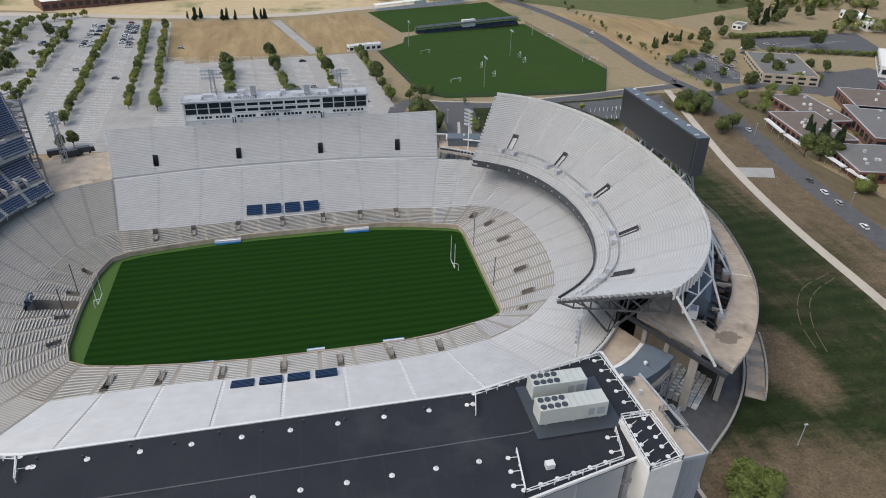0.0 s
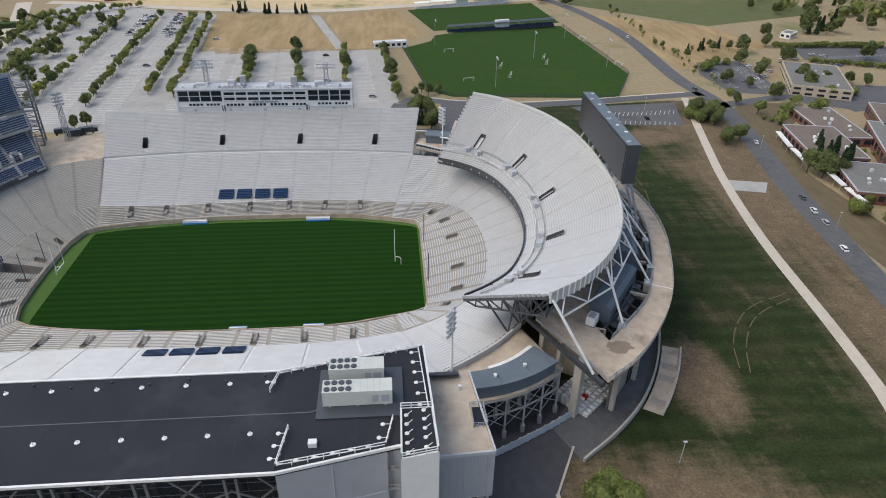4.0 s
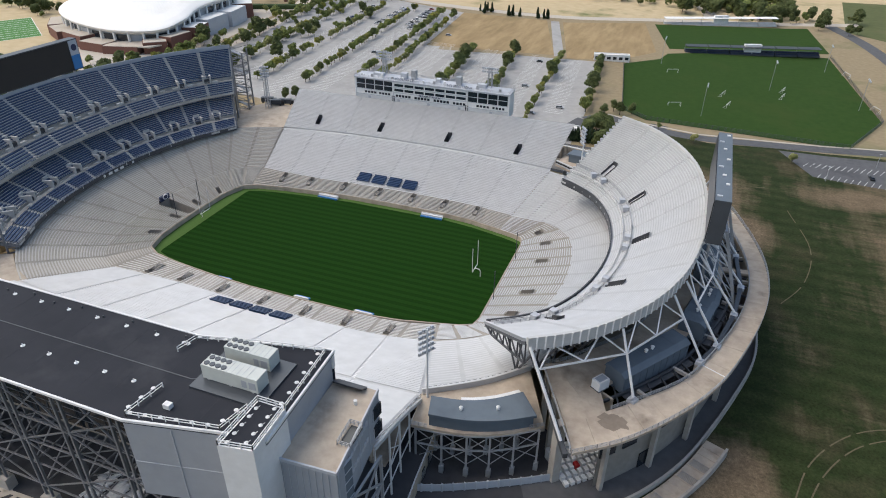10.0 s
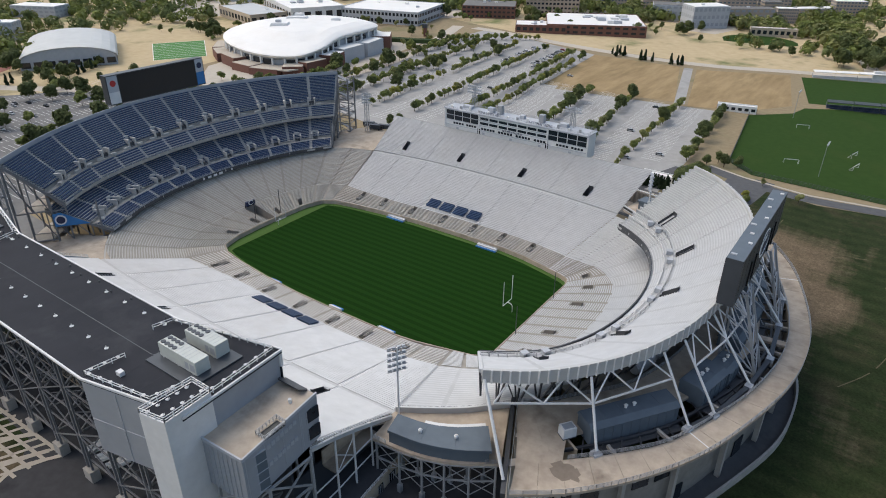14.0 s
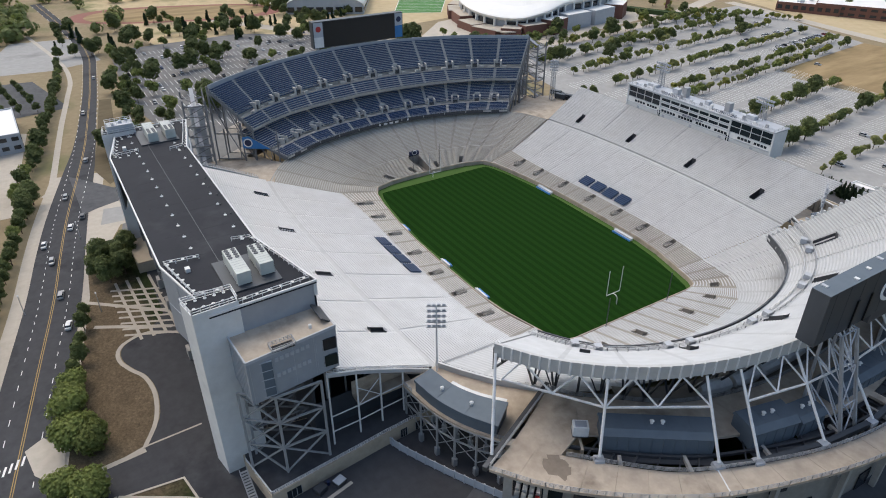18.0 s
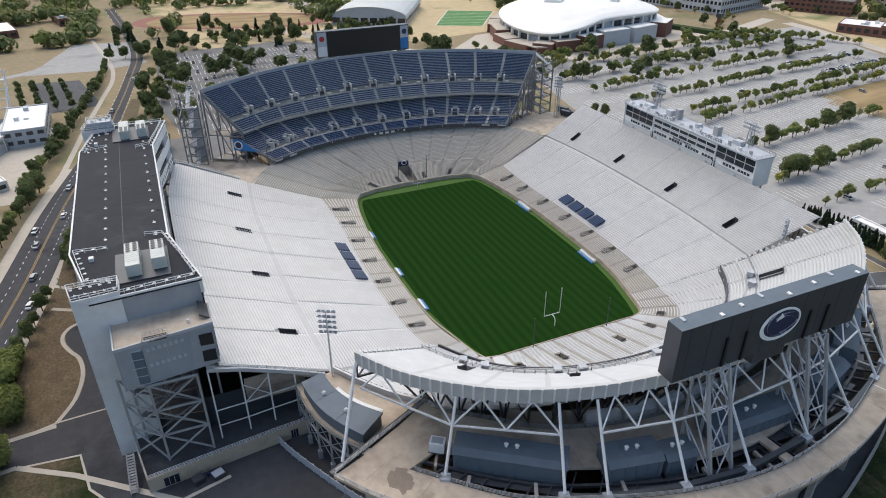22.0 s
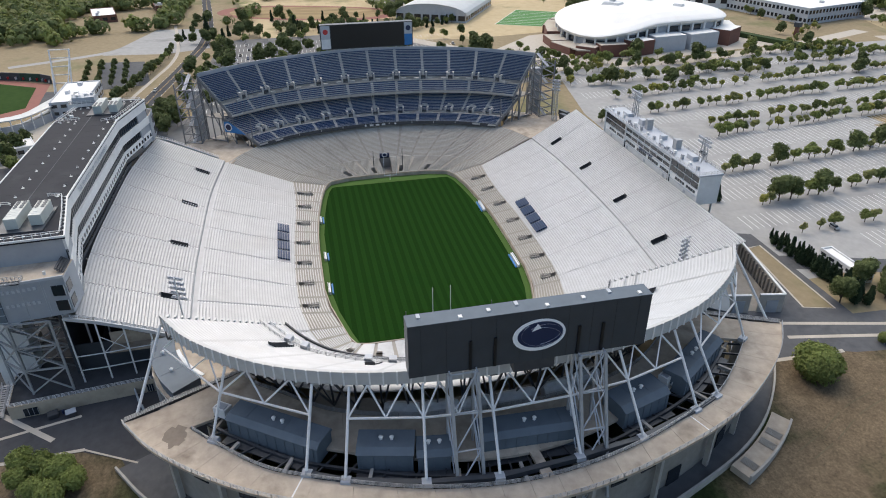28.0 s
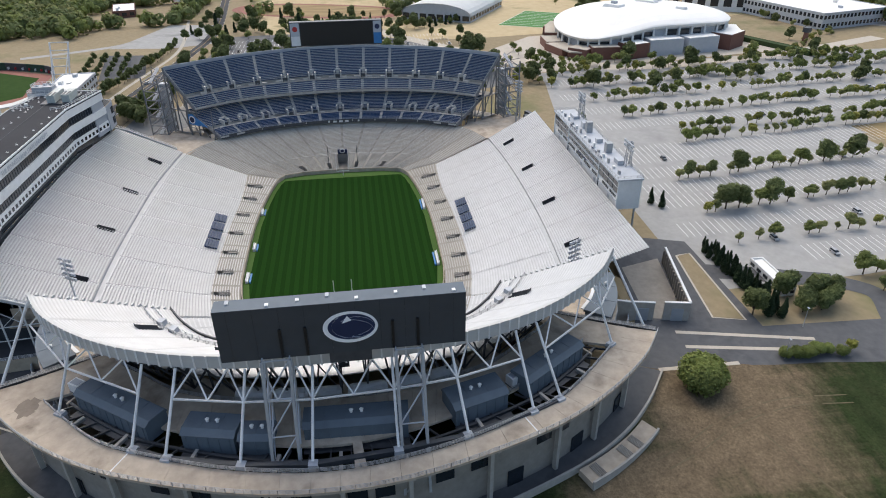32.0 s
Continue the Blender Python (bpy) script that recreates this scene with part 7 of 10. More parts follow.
# marks on the lower fascia
for y in (-6, -3, 0, 3, 9):
    s = Soup()
    s.box(-95.5, y, 12.9, 0.15, 0.9 if y in (-6, 9) else 1.8, 0.9)
    part("fascia_mark", s, WHITE, decks_frame, "plain white mark on the fascia")
for sy in (-1, 1):
    st = thing("stair_tower", "open steel stair tower beside the blue decks", "stairs", "deck stair towers", at=(-100, sy * 88, 6))
    pts = [(-92, 84), (-104, 82), (-108, 90), (-95, 92)]
    for x, y in pts:
        s = Soup()
        s.beam((x, sy * y, 5), (x, sy * y, 40), 0.55)
        part("post", s, STEEL_GREY, st)
    for lev in range(8):
        z = 8 + lev * 4.2
        for (x0, y0), (x1, y1) in zip(pts, pts[1:] + pts[:1]):
            s = Soup()
            s.beam((x0, sy * y0, z), (x1, sy * y1, z), 0.35)
            part("tie_beam", s, STEEL_GREY, st)
            s = Soup()
            s.beam((x0, sy * y0, z), (x1, sy * y1, z + 4.2), 0.22)
            part("brace", s, STEEL_GREY, st)
        s = Soup()
        a, b = ((-94, 88), (-105, 86)) if lev % 2 else ((-105, 88), (-94, 86))
        s.beam((a[0], sy * a[1], z), (b[0], sy * b[1], z + 4.2), 1.6, 0.3)
        rail(s, [(a[0], sy * a[1], z), (b[0], sy * b[1], z + 4.2)], 1.0, 2, 0.06, 3)
        part("flight", s, MID_GREY, st)
    s = Soup()
    s.prism([(-108, sy * 83), (-104, sy * 83), (-104, sy * 88), (-108, sy * 88)][::sy], 6, 34)
    part("lift_shaft", s, LIGHT_GREY if sy < 0 else MID_GREY, st)
    # side frame closing the decks' ends
    side = thing("deck_frame", "grey steel end frame of the blue decks", "steel frame", at=(-88, sy * 70, 10))
    for d0, d1, z0, z1 in (((-80, 57.2), (-92, 73.2), 13.2, 23.7), ((-87, 68.2), (-96, 81.2), 25.6, 41.8)):
        for k in range(3):
            f, g = k / 3, (k + 1) / 3
            p = (d0[0] + (d1[0] - d0[0]) * f, sy * (d0[1] + (d1[1] - d0[1]) * f), z0 + (z1 - z0) * f)
            q = (d0[0] + (d1[0] - d0[0]) * g, sy * (d0[1] + (d1[1] - d0[1]) * g), z0 + (z1 - z0) * g)
            s = Soup()
            s.beam(p, q, 0.5, 0.8)
            s.beam((p[0], p[1], z0 - 1.5), (q[0], q[1], z0 - 1.5), 0.35)
            s.beam((p[0], p[1], z0 - 1.5), q, 0.28)
            s.beam((q[0], q[1], z0 - 1.5), q, 0.3)
            part("side_truss", s, STEEL_GREY, side)
            r = Soup()
            rail(r, [p, q], 1.2, 1.5, 0.07, 3)
            part("side_rail", r, STEEL_GREY, side)
    for x, y in ((-82, 60), (-88, 68), (-95, 78)):
        s = Soup()
        s.beam((x, sy * y, 5), (x, sy * y, 26), 0.5)
        part("column", s, STEEL_GREY, side)
    # tan plaza between the stand and the decks
    s = Soup()
    s.prism([(-63.2, sy * 69), (-68, sy * 98), (-90, sy * 96), (-98, sy * 82), (-92, sy * 66), (-80, sy * 60), (-72, sy * 65.5)][::sy], 11.2, 12.1)
    solo("plaza_slab", s, CONC_TAN, "raised tan concrete plaza beside the bowl", "plaza", kind="structure")
    s = Soup()
    s.prism([(-64, sy * 70), (-68.5, sy * 97.5), (-89, sy * 95.5), (-96, sy * 82), (-90, sy * 67)][::sy], 0, 11.2)
    solo("plaza_wall", s, TAN_WALL, "tan masonry wall under the plaza", "wall", kind="structure")
banner = thing("banner", "blue triangular banner with a navy and white disc", "banner", at=(-86, -67, 18))
u = Vector((-6.0, -10.1, 0)).normalized()
n = Vector((u.y, -u.x, 0)) * 0.12
P = lambda d, z: Vector((-83.8, -63.0, z)) + u * d
s = Soup()
tri = [P(0, 17.6), P(11, 18.0), P(11, 22.8), P(8.5, 23.2)]
s.ring([p - n for p in tri], [p + n for p in tri])
part("sheet", s, SKY_BLUE, banner)
for r, m, k in ((1.9, WHITE, 0.16), (1.4, NAVY, 0.2)):
    s = Soup()
    loop = [P(8.8 + r * math.cos(a), 20.4 + r * math.sin(a)) for a in (2 * math.pi * i / 24 for i in range(24))]
    s.ring([p - n.normalized() * k for p in loop], [p + n.normalized() * k for p in loop])
    part("round_mark", s, m, banner)
# tunnel with its round sign
tun = thing("tunnel_sign", "round navy and white sign over the players' tunnel", "sign", at=(-73.6, 0, 3))
s = Soup()
s.prism([(-74.4, -2.3), (-73.4, -2.3), (-73.4, 2.3), (-74.4, 2.3)], 4.6, 6.4)
part("lintel", s, NAVY, tun, "navy lintel board")
s = Soup()
loop = [(1.35 * math.cos(2 * math.pi * i / 28), 1.1 * math.sin(2 * math.pi * i / 28)) for i in range(28)]
s.ring([(-73.4, u, 5.9 + v) for u, v in loop], [(-73.2, u, 5.9 + v) for u, v in loop])
part("round_plate", s, WHITE, tun, "white round plate")
s = Soup()
s.ring([(-73.2, u * 0.7, 5.9 + v * 0.7) for u, v in loop], [(-73.1, u * 0.7, 5.9 + v * 0.7) for u, v in loop])
part("round_mark", s, NAVY, tun, "plain navy disc")
# a black sheet paints the shade inside the tunnel
s = Soup()
s.prism([(-75, -2.2), (-74.5, -2.2), (-74.5, 2.2), (-75, 2.2)], 1.0, 4.6)
part("gate", s, BLACK, tun, "black sheet for the shade in the tunnel mouth")
for x, y in ((-63, -6.5), (-63, 7.0), (65.5, -13), (65.5, 13)):
    net = thing("net_pole", "slim dark pole for the goal net", "pole", "net poles", at=(x, y, 0))
    s = Soup()
    s.cyl(x, y, 1.2, 0.14, 11, 8)
    part("pole", s, STEEL_DARK, net)
    s = Soup()
    s.cyl(x, y, 0, 0.3, 1.2, 8)
    part("base", s, CONCRETE, net)

# ---- goals, sideline kit, blue seat panels ----
for sx in (-1, 1):
    gp = thing("goal_post", "white goal post on a curved neck", "goal post", "goal posts", at=(sx * 56.8, 0, 0))
    s = Soup()
    pts = [(sx * 56.9, 0, 0.0), (sx * 56.9, 0, 2.0), (sx * 56.7, 0, 2.6), (sx * 56.1, 0, 3.0), (sx * 54.9, 0, 3.05)]
    for a, b in zip(pts, pts[1:]):
        s.beam(a, b, 0.26, sides=8)
    part("neck", s, WHITE, gp)
    s = Soup()
    s.beam((sx * 54.9, -2.82, 3.05), (sx * 54.9, 2.82, 3.05), 0.24, sides=8)
    part("crossbar", s, WHITE, gp)
    for y in (-2.82, 2.82):
        s = Soup()
        s.beam((sx * 54.9, y, 3.05), (sx * 54.9, y, 12.2), 0.2, sides=8)
        part("upright", s, WHITE, gp)
for sy in (-1, 1):
    for k in range(4):
        x = -10.2 + k * 7.0 - 0.5
        panel = thing("club_seating", "block of navy club seats set in the pale benches", "seats", "navy seat blocks", at=(x, sy * 48.3, 4))
        for r in range(5):
            y = 46.4 + r * 0.86
            z = 2.7 + (y - 44.4) * (8.7 / 24.1 if sy > 0 else 10.1 / 28.0) + 0.25
            s = Soup()
            s.box(x, sy * y, z, 5.6, 0.62, 0.45)
            s.box(x, sy * (y + 0.3), z, 5.6, 0.14, 0.85)
            part("seat", s, BLUE, panel)
for x, sy, n in ((-20, 1, 9), (26, 1, 9), (-22, -1, 5), (8, -1, 5), (30, -1, 6)):
    bx = thing("team_bench", "blue and white sideline bench by the pitch wall", "bench", "sideline benches", at=(x, sy * 33.2, 0))
    for k in range(2):
        s = Soup()
        s.box(x, sy * (32.6 + 0.9 * k), 0.0, n, 0.55, 0.5 + 0.5 * k)
        part("plank", s, WHITE if k else SKY_BLUE, bx)
    s = Soup()
    s.box(x, sy * 34.0, 0.0, n, 0.15, 1.3)
    part("backboard", s, WHITE, bx)
# railed stair heads along the grey rows
for sy in (-1, 1):
    for t in (0.9, 1.7, 2.55, 3.4, 4.25, 5.1, 6.0):
        r = spline(SIDE_GREY, t)
        p = r[:3] + (r[3:] - r[:3]) * 0.55
        hd = thing("pitchside_stair", "low concrete stair head with a rail in the grey rows", "stairs", "pitchside stair heads", at=(p[0], sy * p[1], p[2]))
        # a darker slab stands in for the shaded slot
        s = Soup()
        s.box(p[0], sy * p[1], p[2] - 0.1, 1.2, 3.4, 0.5)
        part("stair_mouth", s, CONC_DARK, hd, "concrete stair mouth, coloured dark for the shaded slot")
        for dx in (-0.85, 0.85):
            s = Soup()
            s.box(p[0] + dx * 0.8, sy * p[1], p[2] - 0.1, 0.14, 3.6, 0.7)
            part("parapet", s, CONCRETE, hd)
        s = Soup()
        rail(s, [(p[0] - 0.7, sy * (p[1] - 1.7), p[2] + 0.5), (p[0] - 0.7, sy * (p[1] + 1.7), p[2] + 0.5), (p[0] + 0.7, sy * (p[1] + 1.7), p[2] + 0.5), (p[0] + 0.7, sy * (p[1] - 1.7), p[2] + 0.5)], 0.6, 1.2, 0.04, 2)
        part("rail", s, STEEL_DARK, hd)

# ---- corner wings beside the concourse ----
for sy in (-1, 1):
    WING_IN = [(65.5, 72), (72, 67.8), (79.5, 62.2), (87, 54.5)]
    WING_MID = [(69.6, 76), (77, 74.6), (83.2, 71.6), (88.7, 67.1)]
    WING_OUT = [(67, 82.2), (77.5, 80.8), (86.3, 77.6), (94.8, 71.8)]
    HOUSE_OUT = [(70.5, 80.9), (78.6, 79.7), (86, 76.9), (92.7, 72.7)]
    f = lambda pts: [(x, sy * y) for x, y in pts]
    wing = thing("wing_terrace", "tan terrace on steel legs at the bowl's corner", "terrace", at=(80, sy * 74, 2))
    part("floor_slab", ring_slab(f(WING_IN), f(WING_OUT), 0, 3, 12.8, 13.6, 9), CONC_TAN, wing)
    s = Soup()
    for k in range(9):
        a, b = spline(f(WING_IN), k / 3), spline(f(WING_IN), (k + 1) / 3)
        s.ring([(*a, 13.6), (*b, 13.6), (b[0] * 1.006, b[1] * 1.006, 13.6), (a[0] * 1.006, a[1] * 1.006, 13.6)], [(*a, 15.2), (*b, 15.2), (b[0] * 1.006, b[1] * 1.006, 15.2), (a[0] * 1.006, a[1] * 1.006, 15.2)])
    part("rim_wall", s, ALU, wing, "white rim wall at the head of the rows")
    # black boxes on the rim wall paint its shaded openings
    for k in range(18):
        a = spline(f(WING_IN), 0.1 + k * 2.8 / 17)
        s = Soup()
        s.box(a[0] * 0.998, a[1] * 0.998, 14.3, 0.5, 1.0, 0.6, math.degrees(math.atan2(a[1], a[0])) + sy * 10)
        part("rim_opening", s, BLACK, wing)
    hs = thing("wing_house", "curved slate-blue metal house on the corner terrace", "building", at=(80, sy * 77, 13.6))
    part("wall", ring_slab(f(WING_MID), f(HOUSE_OUT), 0.04, 2.96, 13.6, 16.6, 9), SLATE, hs)
    part("roof", ring_slab([(x * 0.996, y * 0.996) for x, y in f(WING_MID)], [(x * 1.004, y * 1.004) for x, y in f(HOUSE_OUT)], 0, 3, 16.6, 17.3, 9), SLATE, hs, "slate-blue metal roof")
    for t in (1.0, 2.0):
        s = Soup()
        s.beam((*spline(f(WING_MID), t), 17.33), (*spline(f(HOUSE_OUT), t), 17.33), 0.16, 0.06)
        part("roof_seam", s, SLATE, hs)
    for t in (0.9, 2.0):
        p = (spline(f(WING_MID), t) + spline(f(HOUSE_OUT), t)) / 2
        s = Soup()
        s.cyl(p[0], p[1], 17.3, 0.35, 0.7, 10)
        s.cyl(p[0], p[1], 18.0, 0.5, 0.3, 10, 0.2)
        part("roof_vent", s, WHITE, hs)
    s = Soup()
    for k in range(5):
        p, q = spline(f(WING_MID), 0.95 + 0.4 * k) * 0.99, spline(f(WING_MID), 0.95 + 0.4 * (k + 1)) * 0.99
        s.beam((*p, 17.0), (*q, 17.0), 0.9, 0.25)
    part("pale_duct", s, WHITE, hs, "pale duct along the roof's back")
    for k in range(6):
        t = 0.1 + k * 2.8 / 5
        for line in (WING_OUT, WING_MID):
            p = spline(f(line), t)
            s = Soup()
            s.beam((*p, ground_z(p[0])), (*p, 12.9), 0.42)
            s.box(p[0], p[1], ground_z(p[0]) - 0.2, 1.0, 1.0, 2.6)
            part("leg", s, STEEL, wing)
        if k < 5:
            p, q = spline(f(WING_OUT), t), spline(f(WING_OUT), t + 2.8 / 5)
            for z0, z1 in ((4.0, 8.4), (8.4, 12.8)):
                s = Soup()
                s.beam((*p, z0), (*q, z1), 0.15)
                s.beam((*q, z0), (*p, z1), 0.15)
                part("brace", s, STEEL, wing)
                s = Soup()
                s.beam((*p, z1), (*q, z1), 0.35)
                part("tie_beam", s, STEEL, wing)
    rl = Soup()
    rail(rl, [(*spline(f(WING_OUT), k / 3), 13.6) for k in (0, 1)], 1.2, 1.5, 0.07, 4)
    rail(rl, [(*spline(f(WING_OUT), k / 3), 13.6) for k in (8, 9)], 1.2, 1.5, 0.07, 4)
    part("rail", rl, STEEL, wing)
    # curved fence at ground level, steps, and a big pier
    FENCE = f([(66, 90), (74, 87.4), (83, 83), (92, 78), (100, 73)])
    fence = thing("fence", "curved grey boundary fence with posts", "fence", at=(84, sy * 84, 0))
    for k in range(16):
        a, b = spline(FENCE, k / 4), spline(FENCE, (k + 1) / 4)
        s = Soup()
        s.beam((*a, ground_z(a[0]) + 1.3), (*b, ground_z(b[0]) + 1.3), 0.16, 2.2)
        part("fence_panel", s, LIGHT_GREY, fence)
        s = Soup()
        s.box(a[0], a[1], ground_z(a[0]) - 0.2, 0.4, 0.4, 2.75)
        part("fence_post", s, LIGHT_GREY, fence)
    pier = Soup()
    pier.prism([(97.0, sy * 73.6), (98.4, sy * 75), (99.8, sy * 73.6), (98.4, sy * 72.2)][::sy], -1.5, 17.8)
    solo("pier", pier, CONCRETE, "square concrete pier under the concourse edge", "pier", kind="structure")

# ---- buildings round about ----
def building(name, label, cx, cy, length, width, height, turn, wall, roof, floors=2, bays=6, category="building", group="", plant=2, window=GLASS, parapet=0.5, sub=1.6, lump=False, bare=False, coping=None):
    """A flat-roofed block with its window bands, parapet and roof plant."""
    z = ground_z(cx)
    b = thing(name, label, category, group, at=(cx, cy, z))
    c, sn = math.cos(radians(turn)), math.sin(radians(turn))
    def at(u, v, h):
        return (cx + c * u - sn * v, cy + sn * u + c * v, z + h)
    def block(part_name, u0, u1, v0, v1, h0, h1, material, note="", owner=None):
        s = Soup()
        s.ring([at(u0, v0, h0), at(u1, v0, h0), at(u1, v1, h0), at(u0, v1, h0)], [at(u0, v0, h1), at(u1, v0, h1), at(u1, v1, h1), at(u0, v1, h1)])
        return part(part_name, s, material, owner or b, note)
    l, w = length / 2, width / 2
    block("wall", -l, l, -w, w, -3, height - 0.3, wall)
    top = block("roof", -l + 0.5, l - 0.5, -w + 0.5, w - 0.5, height - 0.3, height - 0.05, roof)
    for u0, u1, v0, v1 in () if lump else ((-l, l, -w, -w + 0.5), (-l, l, w - 0.5, w), (-l, -l + 0.5, -w + 0.5, w - 0.5), (l - 0.5, l, -w + 0.5, w - 0.5)):
        block("parapet", u0, u1, v0, v1, height - 0.3, height + parapet, coping or wall)
    step = height / floors
    every = Soup()
    for k in range(0 if bare else floors):
        h0, h1 = step * k + 0.3 * step, step * k + 0.75 * step
        for side in (-1, 1):
            s = Soup()
            for i in range(bays):
                u = -l + length * (i + 0.5) / bays
                r = length / bays * 0.3
                lo, hi = sorted((side * w, side * (w + 0.12)))
                s.ring([at(u - r, lo, h0), at(u + r, lo, h0), at(u + r, hi, h0), at(u - r, hi, h0)], [at(u - r, lo, h1), at(u + r, lo, h1), at(u + r, hi, h1), at(u - r, hi, h1)])
            if lump:
                every.f += [tuple(len(every.v) + q for q in g) for g in s.f]
                every.v += s.v
            else:
                part("window", s, window, b)
            m = max(2, round(bays * width / length))
            s = Soup()
            for i in range(m):
                v = -w + width * (i + 0.5) / m
                r = width / m * 0.3
                lo, hi = sorted((side * l, side * (l + 0.12)))
                s.ring([at(lo, v - r, h0), at(hi, v - r, h0), at(hi, v + r, h0), at(lo, v + r, h0)], [at(lo, v - r, h1), at(hi, v - r, h1), at(hi, v + r, h1), at(lo, v + r, h1)])
            if lump:
                every.f += [tuple(len(every.v) + q for q in g) for g in s.f]
                every.v += s.v
            else:
                part("window", s, window, b)
    if lump:
        part("window_grid", every, window, b)["kind"] = "stuff"
    rnd = random.Random(int(cx * 7 + cy))
    for i in range(plant):
        u, v = rnd.uniform(-l * 0.7, l * 0.7), rnd.uniform(-w * 0.6, w * 0.6)
        block("roof_plant", u - sub, u + sub, v - sub * 0.7, v + sub * 0.7, height - 0.05, height + 0.6 + rnd.random() * sub, LIGHT_GREY if i % 2 else WHITE, "", top)
    return b


# arena with a shallow white roof whose rim dips towards the entrance
AX, AY = -287.0, 233.0
arena = thing("arena", "large arena with shallow white roof and red brick base", "arena", at=(AX, AY, ground_z(AX)))
RIM_PLAN = [(-290, 168, 21.5), (-254, 163, 20.5), (-227, 174, 20.5), (-224, 198, 23.0), (-232, 225, 26.0), (-235, 256, 26.5), (-246, 288, 25.5), (-280, 303, 25.0), (-314, 299, 24.5), (-342, 280, 23.5), (-354, 248, 23.0), (-347, 213, 22.5), (-324, 186, 22.0)]


def arena_line(t):
    """The rim's plan and height at t, round the closed loop."""
    n = len(RIM_PLAN)
    rows = [RIM_PLAN[(int(t) + k) % n] for k in (-1, 0, 1, 2)]
    return spline(rows, 1 + t - int(t))


def arena_ring(k, lift, level=None, n=78):
    out = []
    for i in range(n):
        x, y, z = arena_line(i * len(RIM_PLAN) / n)
        out.append((AX + (x - AX) * k, AY + (y - AY) * k, z + lift if level is None else level))
    return out


s = Soup()
prof = [arena_ring(0.955, -3.2), arena_ring(1.0, -1.6), arena_ring(1.01, -0.2), arena_ring(0.99, 0.6), arena_ring(0.9, 2.4), arena_ring(0.74, 4.4), arena_ring(0.5, 0, 30.4), arena_ring(0.25, 0, 31.4), arena_ring(0.06, 0, 31.7)]
for u, v in zip(prof, prof[1:]):
    s.ring(u, v, caps=False)
s.face(*prof[-1])
part("roof", s, WHITE_ROOF, arena, "shallow white roof with a thick rim")
s = Soup()
s.ring(arena_ring(0.955, 0, 4.0), arena_ring(0.955, -3.0), caps=False)
part("wall", s, LIGHT_GREY, arena, "grey glazed wall under the roof's rim")
for i in range(39):
    t = (i + 0.5) * len(RIM_PLAN) / 39
    p, q = arena_line(t), arena_line(t + 0.02)
    turn = math.degrees(math.atan2(q[1] - p[1], q[0] - p[0]))
    x, y = AX + (p[0] - AX) * 0.96, AY + (p[1] - AY) * 0.96
    s = Soup()
    s.box(x, y, 12.0, 8.0, 0.6, p[2] - 15.6, turn)
    part("window", s, GLASS if i % 4 else MID_GREY, arena, "dark glass bay under the roof")
    p = arena_line(t + len(RIM_PLAN) / 78)
    s = Soup()
    s.beam((AX + (p[0] - AX) * 0.985, AY + (p[1] - AY) * 0.985, 6), (AX + (p[0] - AX) * 0.985, AY + (p[1] - AY) * 0.985, p[2] - 1.8), 1.2)
    part("pier", s, WHITE, arena)
# brick blocks and white-roofed wings stepping out from the wall
for t, reach, wide, high, brick in ((0.1, 6, 24, 9.5, True), (0.7, 9, 22, 7.5, True), (1.3, 10, 24, 7.0, True), (1.9, 8, 15, 9.0, True), (2.5, 5, 20, 10.5, True), (3.3, 8, 18, 12.0, True), (4.2, 9, 26, 13.0, False), (5.1, 9, 26, 13.0, False), (5.9, 10, 22, 13.0, True), (6.6, 8, 24, 11.0, True), (7.6, 6, 30, 9.0, True), (9.0, 6, 30, 9.0, True), (10.4, 6, 30, 9.0, True), (11.6, 8, 28, 8.0, True), (12.4, 8, 24, 8.5, True)):
    p, q = arena_line(t % 13), arena_line(t % 13 + 0.02)
    turn = math.degrees(math.atan2(q[1] - p[1], q[0] - p[0]))
    s = Soup()
    high += 5.5
    s.box(p[0], p[1], 2.0, wide, reach * 2 + 3, high - 2, turn)
    block = part("brick_block", s, BRICK if brick else LIGHT_GREY, arena, "red brick base block" if brick else "pale glazed wing")
    s = Soup()
    s.box(p[0], p[1], high, wide - 0.8, reach * 2 + 2.2, 0.25, turn)
    part("block_roof", s, WHITE_ROOF if high > 16 else PAVING, block)
s = Soup()
s.prism([(-250, 158), (-236, 156), (-222, 160), (-218, 172), (-232, 176), (-248, 170)], 12.0, 12.9)
part("entrance_canopy", s, PAVING, arena, "rounded pale entrance canopy")
for x, y, l, w, h in ((-286, 214, 16, 10, 2.6), (-289, 215, 5, 4, 4.4), (-300, 246, 20, 7, 2.4), (-310, 258, 9, 7, 2.8), (-270, 262, 8, 5, 1.8)):
    s = Soup()
    s.box(x, y, 30.4, l, w, h, 35, 0.8)
    part("roof_plant", s, WHITE if h < 4 else LIGHT_GREY, arena)
tent = thing("canopy_tent", "small white peaked canopy tent", "tent", at=(-226, 188, ground_z(-226)))
s = Soup()
s.box(-226, 188, ground_z(-226) + 2.5, 7, 7, 3.2, 20, 0.05)
part("canopy", s, WHITE, tent)
for dx, dy in ((-3, -3), (3, -3), (3, 3), (-3, 3)):
    s = Soup()
    s.beam((-226 + dx, 188 + dy, ground_z(-226)), (-226 + dx, 188 + dy, ground_z(-226) + 2.6), 0.15)
    part("pole", s, STEEL, tent)

